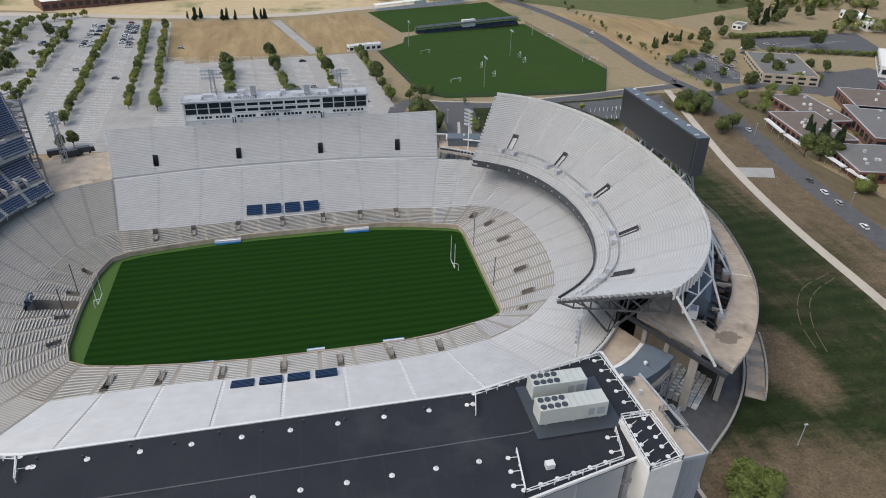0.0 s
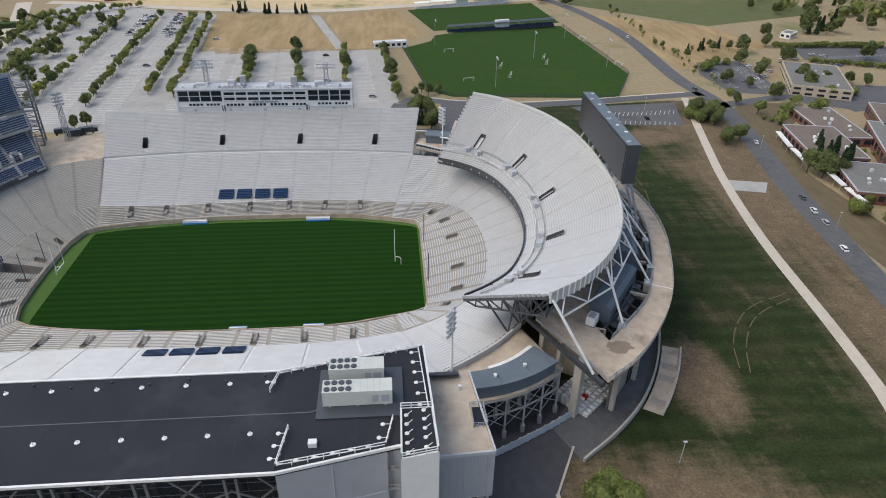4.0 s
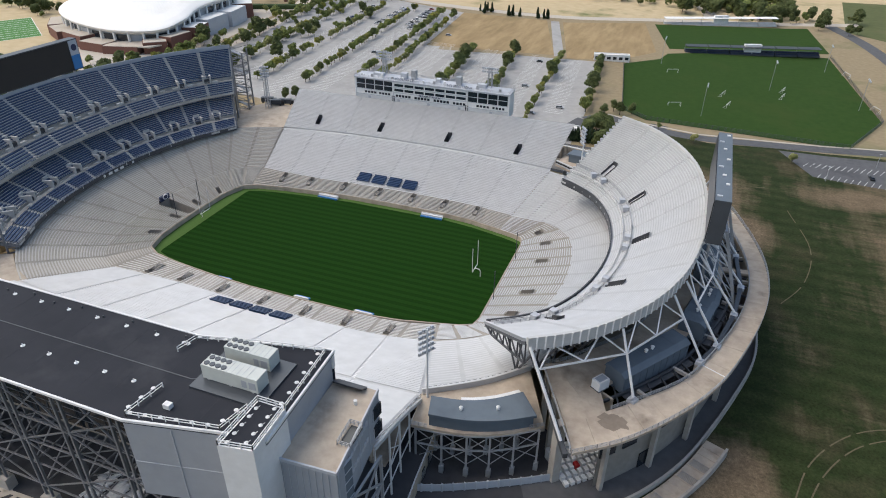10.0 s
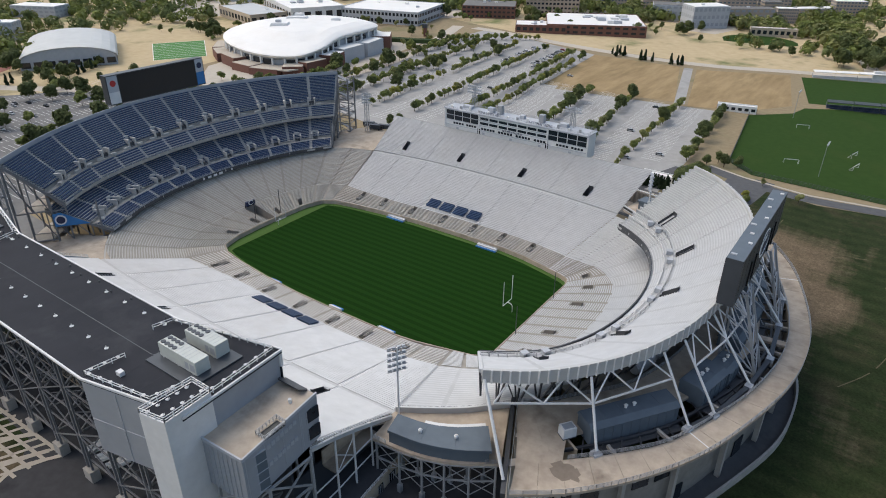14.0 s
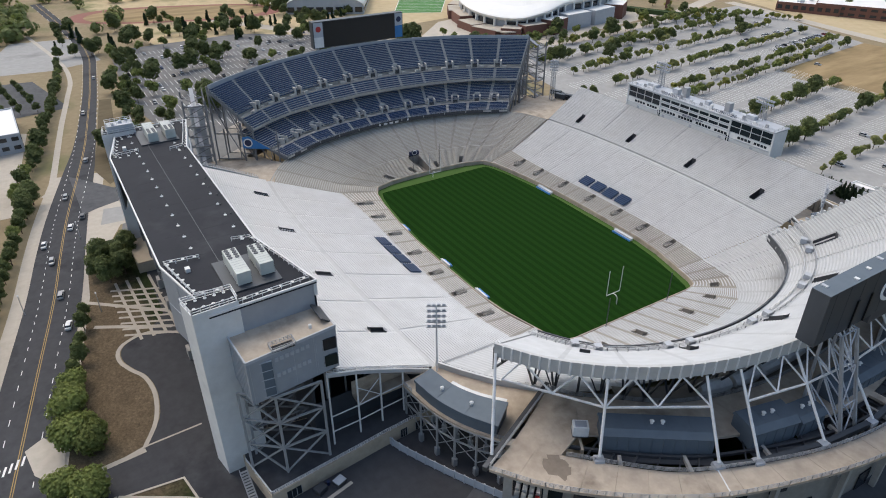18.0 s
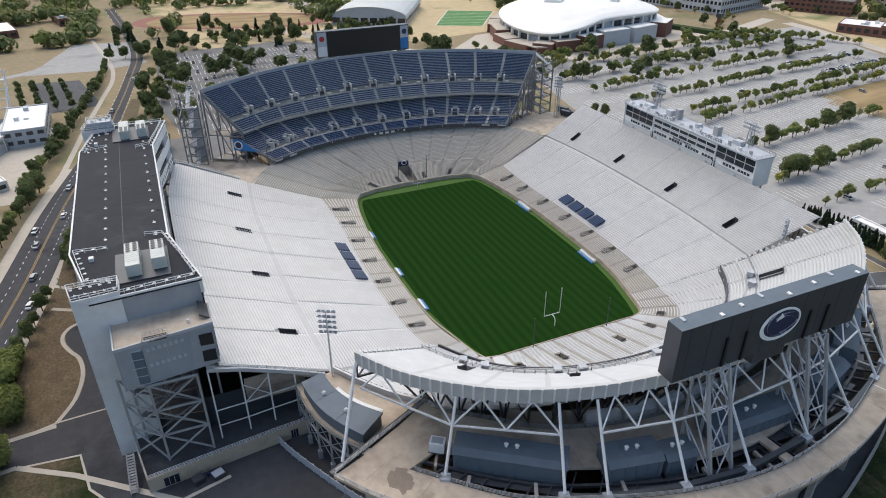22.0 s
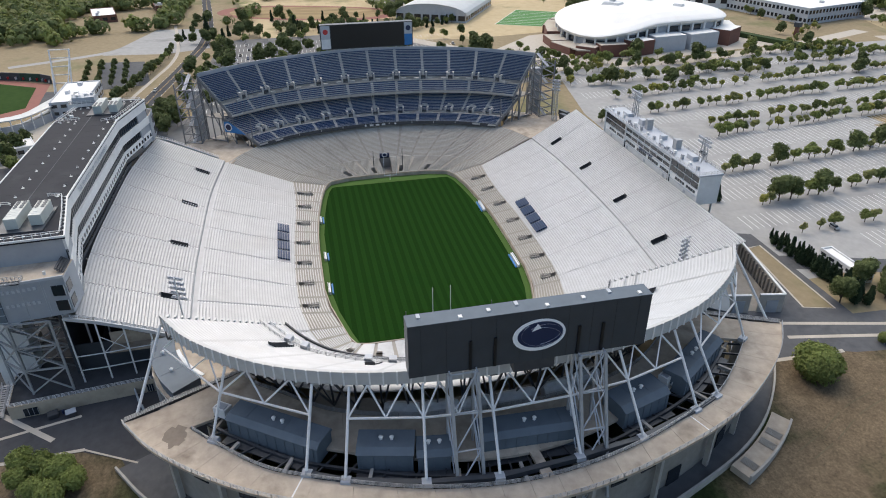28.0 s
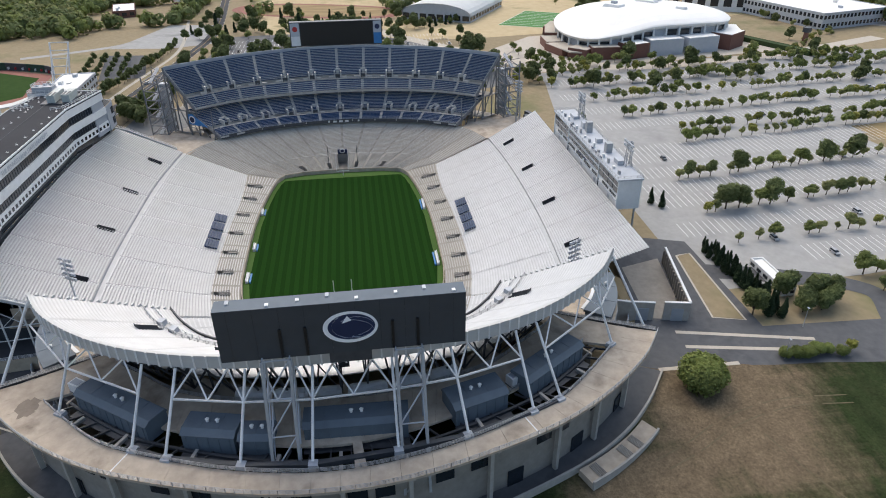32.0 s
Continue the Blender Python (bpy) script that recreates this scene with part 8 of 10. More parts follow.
# halls with arched roofs
def arched_hall(label, cx, cy, length, width, eave, rise, turn, roof, wall):
    z = ground_z(cx)
    h = thing("sports_hall", label, "building", at=(cx, cy, z))
    c, sn = math.cos(radians(turn)), math.sin(radians(turn))
    def at(u, v, k):
        return (cx + c * u - sn * v, cy + sn * u + c * v, z + k)
    s = Soup()
    n = 12
    arc = [(width / 2 * math.cos(math.pi - math.pi * i / n) * 1.03, eave + rise * math.sin(math.pi * i / n)) for i in range(n + 1)]
    for (v0, h0), (v1, h1) in zip(arc, arc[1:]):
        s.face(at(-length / 2, v0, h0), at(length / 2, v0, h0), at(length / 2, v1, h1), at(-length / 2, v1, h1))
    part("roof", s, roof, h)
    s = Soup()
    loop = [(-width / 2, -3)] + [(v / 1.03, k - 0.1) for v, k in arc] + [(width / 2, -3)]
    s.ring([at(-length / 2 + 1, v, k) for v, k in loop], [at(length / 2 - 1, v, k) for v, k in loop])
    part("wall", s, wall, h)
    for side in (-1, 1):
        for i in range(12):
            s = Soup()
            u, v = -length / 2 + length * (i + 0.5) / 12, side * (width / 2 + 0.05)
            p = at(u, v, eave * 0.3)
            s.box(p[0], p[1], p[2], length / 12 * 0.7, 0.3, eave * 0.5, turn)
            part("window", s, GLASS, h)
        for i in range(8):
            s = Soup()
            u, v = side * (length / 2 - 0.9), -width / 2 + width * (i + 0.5) / 8
            p = at(u, v, 1.5)
            s.box(p[0], p[1], p[2], 0.4, width / 8 * 0.75, eave * 0.7, turn)
            part("window", s, GLASS, h)
    return h


arched_hall("long sports hall with a pale grey arched roof", -417, 107, 92, 66, 6, 9, 150, METAL_ROOF, LIGHT_GREY)
building("sports_centre", "wide glazed sports centre with a flat white roof", -335, 418, 92, 76, 13, 14, LIGHT_GREY, WHITE_ROOF, 2, 22, plant=3)
building("hedged_bank", "long clipped dark hedge bank by the arena road", -232, 322, 60, 7, 3.2, 22, NEEDLES, NEEDLES, 1, 1, category="hedge", plant=0, parapet=0.1, bare=True)
clock = thing("sign_pylon", "brick sign pylon with a dark square head", "sign", at=(-242, 352, 6))
s = Soup()
s.box(-242, 352, ground_z(-242), 2.6, 2.6, 8, 20)
part("shaft", s, BRICK, clock)
s = Soup()
s.box(-242, 352, ground_z(-242) + 8, 4.4, 4.4, 3.4, 20)
part("head", s, CHARCOAL, clock)
building("lecture_hall", "brown brick hall with a flat grey roof and window rows", -262, 500, 58, 44, 13, 28, BRICK, GREY_ROOF, 3, 12, plant=3, lump=True)
building("lecture_hall", "brown brick hall with window rows", -215, 560, 60, 24, 18, 28, DORM, GREY_ROOF, 4, 14, plant=3, lump=True)
building("indoor_hall", "tan hall under a long blue metal roof", -352, 604, 76, 34, 10, 28, TAN_WALL, BLUE_ROOF, 2, 12, plant=5, lump=True)
building("lab_building", "pale building with a blue metal roof", -300, 640, 60, 22, 14, 28, LIGHT_GREY, BLUE_ROOF, 3, 12, plant=3, lump=True)
building("sports_hall", "large hall with stepped white roofs", -428, 374, 112, 58, 15, 153, WHITE, WHITE_ROOF, 1, 10, plant=6, sub=3.5)
building("sports_hall", "long tan hall with a grey roof beside the white one", -446, 318, 84, 40, 11, 163, TAN_WALL, METAL_ROOF, 1, 10, plant=1)
building("school", "low red brick building with a broad white roof", -137, 500, 96, 78, 9, 28, BRICK, WHITE_ROOF, 2, 12, plant=12, sub=4.0)
building("school", "low red brick wing with a white roof", -172, 452, 50, 30, 7, 28, BRICK, WHITE_ROOF, 1, 8, plant=4)
rows = [(-178, 646, 34, 13, 22, 32), (-131, 668, 34, 13, 22, 32), (-45, 690, 42, 14, 25, 28), (-12, 720, 20, 16, 18, 28), (10, 692, 22, 14, 16, 28), (-70, 745, 44, 14, 22, 28), (-20, 770, 40, 14, 22, 30), (-140, 760, 38, 14, 20, 30), (-230, 760, 40, 15, 17, 32), (-290, 700, 60, 18, 11, 30), (-330, 590, 54, 20, 9, 30), (-220, 840, 44, 14, 18, 30), (60, 800, 36, 16, 18, 28), (-60, 860, 60, 15, 16, 30), (40, 900, 46, 15, 20, 28)]
for n, (x, y, l, w, h, t) in enumerate(rows):
    building("residence_hall", "brown brick residence hall with rows of windows", x, y, l, w, h, t, DORM, GREY_ROOF if n % 2 else WHITE_ROOF, max(3, int(h / 3.2)), 9, group="residence halls", lump=True, plant=1, parapet=0.3, window=SLATE)
# distant haze is put into the pale walls, roofs and grey windows
rnd = random.Random(5)
for n in range(70):
    x, y = rnd.uniform(-900, -330), rnd.uniform(520, 960)
    if 20 < n < 34:
        x, y = rnd.uniform(-900, -520), rnd.uniform(-50, 480)
    if 28 < n < 34:
        x, y = rnd.uniform(-60, 260), rnd.uniform(930, 1250)
    if n > 52:
        x, y = rnd.uniform(-320, 30), rnd.uniform(600, 980)
    building("town_building", "distant town building among trees, coloured pale for haze", x, y, rnd.uniform(22, 60), rnd.uniform(14, 30), rnd.choice((7, 9, 12, 16, 22)), rnd.uniform(15, 45), rnd.choice((BRICK, DORM, LIGHT_GREY, DORM)), rnd.choice((GREY_ROOF, WHITE_ROOF, WHITE_ROOF)), 3, 8, group="town buildings", plant=1, lump=True, window=MID_GREY)
# brick school complex beyond the road
for x, y, l, w, h, t, roof in ((268, 97, 42, 26, 5.5, 80, BROWN_ROOF), (269, 53, 34, 32, 5.5, 74, GREY_ROOF), (288, 124, 46, 22, 5.0, 84, BROWN_ROOF), (309, 88, 52, 34, 7.5, 66, GREY_ROOF), (337, 120, 40, 46, 7.5, 66, BROWN_ROOF), (298, 46, 36, 32, 6.0, 70, BROWN_ROOF), (345, 84, 44, 42, 9.0, 66, GREY_ROOF), (326, 40, 40, 36, 6.5, 66, GREY_ROOF), (372, 128, 34, 46, 8.5, 66, GREY_ROOF), (292, 16, 34, 30, 6.0, 70, BROWN_ROOF)):
    building("school_block", "low red brick school block with a flat grey-brown roof", x, y, l, w, h, t, BRICK, roof, 1, 8, group="school blocks", plant=6, sub=0.8, parapet=0.1, coping=LIGHT_GREY)
for x0, y0, x1, y1 in ((254, 114, 249.6, 94), (249.4, 92, 247.4, 76), (251, 64, 249.4, 50), (249.2, 48, 248.4, 33)):
    aw = thing("canopy", "white flat canopy along a brick school wall", "canopy", "school canopies", at=(x0, y0, 1))
    s = Soup()
    s.beam((x0, y0, 1.4), (x1, y1, 1.4), 2.4, 0.5)
    part("slab", s, WHITE, aw)
    for f in (0.1, 0.5, 0.9):
        s = Soup()
        s.beam((x0 + (x1 - x0) * f - 0.8, y0 + (y1 - y0) * f, -2.4), (x0 + (x1 - x0) * f - 0.8, y0 + (y1 - y0) * f, 1.2), 0.18)
        part("post", s, STEEL, aw)
building("office", "tan brick office with a flat grey roof", 327, 204, 58, 34, 6, 67, TAN_WALL, GREY_ROOF, 2, 9, plant=6, sub=0.8)
drape("school_yard", [(316, 182), (372, 200), (420, 190), (400, 150), (350, 158), (322, 152)], ASPHALT, 0.1, "dark asphalt school yard", "yard")
drape("lawn", [(236, 140), (262, 170), (300, 168), (280, 140), (262, 120), (246, 70), (250, 20), (300, 0), (300, -60), (232, -60), (228, 0), (234, 60)], GRASS_WORN, 0.05, "brown worn grass between road and school", "lawn")
building("shed", "long white metal workshop building", 416, 197, 56, 26, 7, 50, WHITE, WHITE_ROOF, 1, 8, plant=1)
building("shed", "long white metal workshop building", 470, 150, 60, 18, 7, 65, WHITE, WHITE_ROOF, 1, 8, plant=1)
building("shed", "long white metal storage shed", 500, 330, 60, 14, 6, 70, WHITE, WHITE_ROOF, 1, 8, plant=1)
building("cottage", "small white cottage by the fields", 380, 330, 14, 8, 4, 40, WHITE, GREY_ROOF, 1, 4, plant=0)
building("shed", "long white store by the training pitch", 57, 292, 24, 5, 4, 12, WHITE, WHITE_ROOF, 1, 6, plant=0)
# buildings past the avenue
building("house", "low white-roofed brick building far off", -466, -206, 44, 20, 6, 15, BRICK, WHITE_ROOF, 1, 6)
building("house", "brick roofed house far down the avenue", -500, -160, 30, 14, 6, 15, BRICK, GREY_ROOF, 1, 6)
building("house", "brick roofed house far down the avenue", -540, -230, 46, 18, 7, 15, BRICK, GREY_ROOF, 1, 6)
# ball park past the avenue: seating, wall and diamond
drape("infield", [(-238, -191), (-183, -184), (-163, -212), (-166, -300), (-262, -300), (-258, -228)], TRACK, 0.1, "red clay warning track round the ball field", "pitch")
drape("ball_field", [(-232, -197.5), (-189, -191), (-170, -215), (-173, -292), (-252, -292), (-250, -229)], GRASS, 0.14, "green ball field beyond the tower", "pitch")
outfield = thing("outfield_wall", "dark green outfield wall with plain panels", "wall", at=(-246, -205, 7))
for k, (p, q) in enumerate((((-262, -262), (-258, -228)), ((-258, -228), (-252, -212)), ((-252, -212), (-246, -198)), ((-246, -198), (-239, -190)))):
    s = Soup()
    s.beam((*p, 10.0), (*q, 10.0), 0.4, 5.4)
    part("wall_panel", s, CHARCOAL if k % 2 else WALL_GREEN, outfield)
    for j in range(3):
        m = Vector(p).lerp(Vector(q), (j + 0.5) / 3)
        s = Soup()
        s.box(m.x + 0.3, m.y, 8.6, 0.2, 3.0, 1.6, 68)
        part("plain_panel", s, WHITE if (j + k) % 2 else RED, outfield)
bp = thing("ballpark_stand", "curved pale canopy stand of the ball park", "stand", at=(-170, -180, 5))
CANOPY_IN = [(-140, -205), (-142, -193), (-147, -179), (-164, -170), (-186, -164)]
CANOPY_OUT = [(-151, -207), (-153, -196), (-160, -183), (-180, -177), (-203, -171)]
for i in range(12):
    a, b = i / 3, (i + 1) / 3
    s = Soup()
    p, q, r, u = spline(CANOPY_IN, a), spline(CANOPY_OUT, a), spline(CANOPY_OUT, b), spline(CANOPY_IN, b)
    s.ring([(*p, 13.5), (*q, 12.0), (*r, 12.0), (*u, 13.5)], [(*p, 14.1), (*q, 12.6), (*r, 12.6), (*u, 14.1)])
    part("canopy", s, METAL_ROOF, bp)
    s = Soup()
    s.ring([(*p, 4), (*(q * 1.02), 4), (*(r * 1.02), 4), (*u, 4)], [(*p, 11.0), (*(q * 1.02), 6.5), (*(r * 1.02), 6.5), (*u, 11.0)])
    part("seating", s, MID_GREY, bp)
    s = Soup()
    s.beam((*p, 5), (*p, 13.6), 0.5)
    part("post", s, STEEL_WHITE, bp)
lt_mast = thing("lamp_gantry", "tall white steel lamp gantry of the ball park", "gantry", at=(-218, -177, 8))
for dy in (-4.5, 4.5):
    s = Soup()
    s.beam((-216, -177 + dy, 8), (-227, -177 + dy * 1.25, 31), 0.7)
    part("gantry_leg", s, STEEL_WHITE, lt_mast)
    s = Soup()
    s.beam((-210, -177 + dy * 0.8, 9), (-223.5, -177 + dy * 1.15, 25), 0.5)
    part("stay", s, STEEL_WHITE, lt_mast)
for k in range(5):
    s = Soup()
    s.beam((-218.4 - 2.15 * k, -182 - 0.3 * k, 13 + 4.5 * k), (-218.4 - 2.15 * k, -172 + 0.3 * k, 13 + 4.5 * k), 0.5)
    part("gantry_bar", s, STEEL_WHITE, lt_mast)
# running track
TR = []
for i in range(40):
    t = 2 * math.pi * i / 40
    u, v = 88 * math.copysign(abs(math.cos(t)) ** 0.7, math.cos(t)), 40 * math.copysign(abs(math.sin(t)) ** 0.9, math.sin(t))
    TR.append((-448 + 0.35 * u - 0.93 * v * 0.9, -22 + 0.93 * u + 0.35 * v))
drape("running_track", TR, TRACK, 0.12, "red running track", "track")
drape("infield", [(-448 + (x + 448) * 0.82, -22 + (y + 22) * 0.86) for x, y in TR], STRAW, 0.16, "dry grass inside the track", "field")
# marked practice field
drape("practice_field", [(-350, 136), (-331, 172), (-389, 213), (-411, 175)], mat("artificial_turf", (0.06, 0.2, 0.035), (0.05, 0.17, 0.03), 0.5, 0.9), 0.12, "bright green marked practice field", "pitch")
lines = []
for i in range(11):
    f = i / 10
    lines.append(((-350 - 61 * f, 136 + 39 * f), (-331 - 58 * f, 172 + 41 * f)))
lines += [((-350, 136), (-411, 175)), ((-331, 172), (-389, 213))]
stripes("practice_line", lines, 0.5, LINE, 0.2, "white yard lines")
drape("softball_field", smooth([(-14, 532), (44, 548), (40, 580), (4, 590), (-20, 560), (-14, 532)], 3), GRASS, 0.12, "small green softball field", "pitch")
building("dugout", "tan masonry stand of the softball field", 18, 592, 44, 8, 8, 20, TAN_WALL, WHITE_ROOF, 1, 8, plant=0)
# pitch-side stands of the training ground
for (x0, y0), (x1, y1), h, lab in (((82, 428), (172, 466), 6, "white-roofed stand beside the match pitch"), ((104, 340), (196, 368), 5, "dark-roofed stand beside the match pitch")):
    st = thing("pitch_stand", lab, "stand", at=((x0 + x1) / 2, (y0 + y1) / 2, ground_z((x0 + x1) / 2)))
    d = Vector((x1 - x0, y1 - y0)).normalized()
    n = Vector((-d.y, d.x))
    z = ground_z(130)
    for k in range(6):
        a, b = Vector((x0, y0)).lerp(Vector((x1, y1)), k / 6), Vector((x0, y0)).lerp(Vector((x1, y1)), (k + 0.96) / 6)
        for j in range(5):
            s = Soup()
            p, q = a + n * j * 0.9, b + n * j * 0.9
            s.ring([(p.x, p.y, z - 0.5), (q.x, q.y, z - 0.5), ((q + n * 0.9).x, (q + n * 0.9).y, z - 0.5), ((p + n * 0.9).x, (p + n * 0.9).y, z - 0.5)], [(p.x, p.y, z + 0.6 + j * 0.5), (q.x, q.y, z + 0.6 + j * 0.5), ((q + n * 0.9).x, (q + n * 0.9).y, z + 0.6 + j * 0.5), ((p + n * 0.9).x, (p + n * 0.9).y, z + 0.6 + j * 0.5)])
            part("tier", s, ALU if y0 > 400 else NAVY if j % 2 else CHARCOAL, st)
        s = Soup()
        p, q = a - n * 0.5, b - n * 0.5
        s.ring([(p.x, p.y, z + h), (q.x, q.y, z + h), ((q + n * 5.5).x, (q + n * 5.5).y, z + h), ((p + n * 5.5).x, (p + n * 5.5).y, z + h)], [(p.x, p.y, z + h + 0.3), (q.x, q.y, z + h + 0.3), ((q + n * 5.5).x, (q + n * 5.5).y, z + h + 0.8), ((p + n * 5.5).x, (p + n * 5.5).y, z + h + 0.8)])
        part("canopy", s, WHITE_ROOF if y0 > 400 else STEEL_DARK, st)
        s = Soup()
        p = a + n * 4.5
        s.beam((p.x, p.y, z), (p.x, p.y, z + h), 0.25)
        part("post", s, STEEL, st)
    m = Vector((x0, y0)).lerp(Vector((x1, y1)), 0.5) + n * 3.5
    s = Soup()
    s.box(m.x, m.y, z, 12, 3, h + 2, math.degrees(math.atan2(d.y, d.x)))
    part("press_cabin", s, WHITE, st)
# soccer goals
for x, y, t in ((166, 270, 75), (165, 256, 75), (131, 245, 75), (134, 224, 75), (105, 211, 20), (99, 281, 20), (208, 324, 110), (214, 251, 110)):
    gl = thing("soccer_goal", "white frame soccer goal on the training pitch", "goal", "soccer goals", at=(x, y, ground_z(x)))
    z, c, sn = ground_z(x), math.cos(radians(t)), math.sin(radians(t))
    a, b = (x - c * 3.6, y - sn * 3.6), (x + c * 3.6, y + sn * 3.6)
    for p in (a, b):
        s = Soup()
        s.beam((*p, z), (*p, z + 2.4), 0.14)
        part("post", s, WHITE, gl)
        s = Soup()
        s.beam((*p, z + 2.4), (p[0] - sn * 1.9, p[1] + c * 1.9, z + 0.1), 0.12)
        s.beam((p[0] - sn * 1.9, p[1] + c * 1.9, z + 0.1), (*p, z + 0.1), 0.12)
        part("stay", s, WHITE, gl)
    s = Soup()
    s.beam((*a, z + 2.4), (*b, z + 2.4), 0.2)
    part("crossbar", s, WHITE, gl)


def lamp_post(x, y, h, label="slim street lamp post", group="street lamps"):
    z = ground_z(x)
    p = thing("street_lamp", label, "street lamp", group, at=(x, y, z))
    s = Soup()
    s.cyl(x, y, z, 0.14, h, 8, 0.08)
    part("pole", s, STEEL, p)
    s = Soup()
    s.box(x, y, z + h, 0.9, 0.4, 0.2)
    part("lamp", s, LIGHT_GREY, p)


for x, y in ((-20, -140), (60, -164), (-30, -160), (-70, -140), (97, 126), (120, -90), (84, 140), (176, 135), (200, 160), (238, 100), (228, 20)):
    lamp_post(x, y, 7)
for x, y in ((158, 270), (205, 250), (120, 200), (195, 330), (90, 300)):
    lamp_mast(x, y, ground_z(x), ground_z(x) + 18, 1, 6, 0, "tall pole with lamps beside the training pitch", w=0.3, paint=STEEL)
# fence round the training pitch
fn = thing("fence", "dark mesh fence round the training pitch", "fence", at=(140, 200, 0))
ring_pts = [(66, 288), (78, 192), (92, 180), (192, 182), (214, 230), (203, 372)]
for a, b in zip(ring_pts, ring_pts[1:]):
    m = max(1, int(math.hypot(b[0] - a[0], b[1] - a[1]) / 12))
    for i in range(m):
        p, q = Vector(a).lerp(Vector(b), i / m), Vector(a).lerp(Vector(b), (i + 1) / m)
        s = Soup()
        rail(s, [(p.x, p.y, ground_z(p.x)), (q.x, q.y, ground_z(q.x))], 2.4, 3.0, 0.09, 4)
        part("fence_panel", s, STEEL_DARK, fn)

# walled yard at the end of the grey-white stand
yard = thing("walled_yard", "concrete walled service yard with two grey gates", "yard", at=(74, 100, 0))
s = Soup()
for (x0, y0), (x1, y1) in (((42, 113.2), (76, 106.2)), ((76, 106.2), (74.4, 98.5)), ((74.2, 95.5), (72.6, 88)), ((72.6, 88), (69, 78))):
    d = Vector((x1 - x0, y1 - y0)).normalized()
    n = Vector((-d.y, d.x)) * 0.25
    s = Soup()
    s.prism([(x0 - n.x, y0 - n.y), (x1 - n.x, y1 - n.y), (x1 + n.x, y1 + n.y), (x0 + n.x, y0 + n.y)], ground_z(x0) - 1, 7.0 if y0 < 113 else 6.6)
    part("wall_piece", s, CONCRETE, yard)
    s = Soup()
    s.prism([(x0 - n.x * 1.5, y0 - n.y * 1.5), (x1 - n.x * 1.5, y1 - n.y * 1.5), (x1 + n.x * 1.5, y1 + n.y * 1.5), (x0 + n.x * 1.5, y0 + n.y * 1.5)], 7.004, 7.3)
    part("coping", s, WHITE, yard, "pale coping")
for i in range(15):
    f = (i + 0.5) / 15
    x, y = 42 + 34 * f, 113.2 - 7.0 * f - 0.5
    s = Soup()
    s.box(x, y, ground_z(x), 0.5, 0.7, 6.4 - ground_z(x), -12)
    part("wall_post", s, CONC_DARK, yard)
for x, y in ((75.4, 102.6), (73.6, 92)):
    s = Soup()
    s.box(x + 0.2, y, ground_z(x), 0.3, 3.6, 4.6, -12)
    part("gate", s, MID_GREY, yard, "grey roller gate")
drape("yard_floor", [(40, 112), (75.5, 106), (72, 88), (68, 78), (66, 95), (44, 97)], CONC_DARK, 0.2, "stained concrete yard floor", "floor")
# low shed behind the evergreens
building("shed", "long low white-roofed shed behind evergreens", 58, 145, 20, 4.6, 2.4, 0, WHITE, WHITE_ROOF, 1, 5, plant=0)
# ball park house past the avenue, and small white pavilions on its forecourt
building("ballpark_house", "white-roofed ball park entrance building", -188, -162, 42, 19, 8, 2, LIGHT_GREY, WHITE_ROOF, 2, 8, plant=3)
for x, y, l in ((-122, -172, 18), (-112, -178, 12)):
    building("pavilion", "small white-roofed pavilion among street trees", x, y, l, 9, 4, 24, WHITE, WHITE_ROOF, 1, 4, plant=0)
drape("forecourt", [(-100, -160), (-190, -150), (-200, -164), (-160, -188), (-100, -186)], PAVING, 0.085, "pale paved forecourt of the ball park", "plaza")
# paved courts among the town buildings
for plan in ([(-420, 460), (-330, 540), (-250, 500), (-300, 440)], [(-250, 560), (-80, 600), (-100, 640), (-260, 610)], [(-70, 560), (-30, 560), (-10, 640), (-80, 630)], [(-640, 300), (-500, 260), (-480, 420), (-640, 460)], [(-520, 40), (-430, 60), (-440, 110), (-530, 100)]):
    drape("paved_court", plan, PAVING, 0.08, "pale paved court among town buildings", "plaza")
# another street whose sunlight is only its pale colour
drape("road", band(smooth([(40, 900), (60, 760), (84, 610), (110, 520), (120, 470)], 4), 12), PAVING, 0.1, "pale sunlit street through the trees", "road")

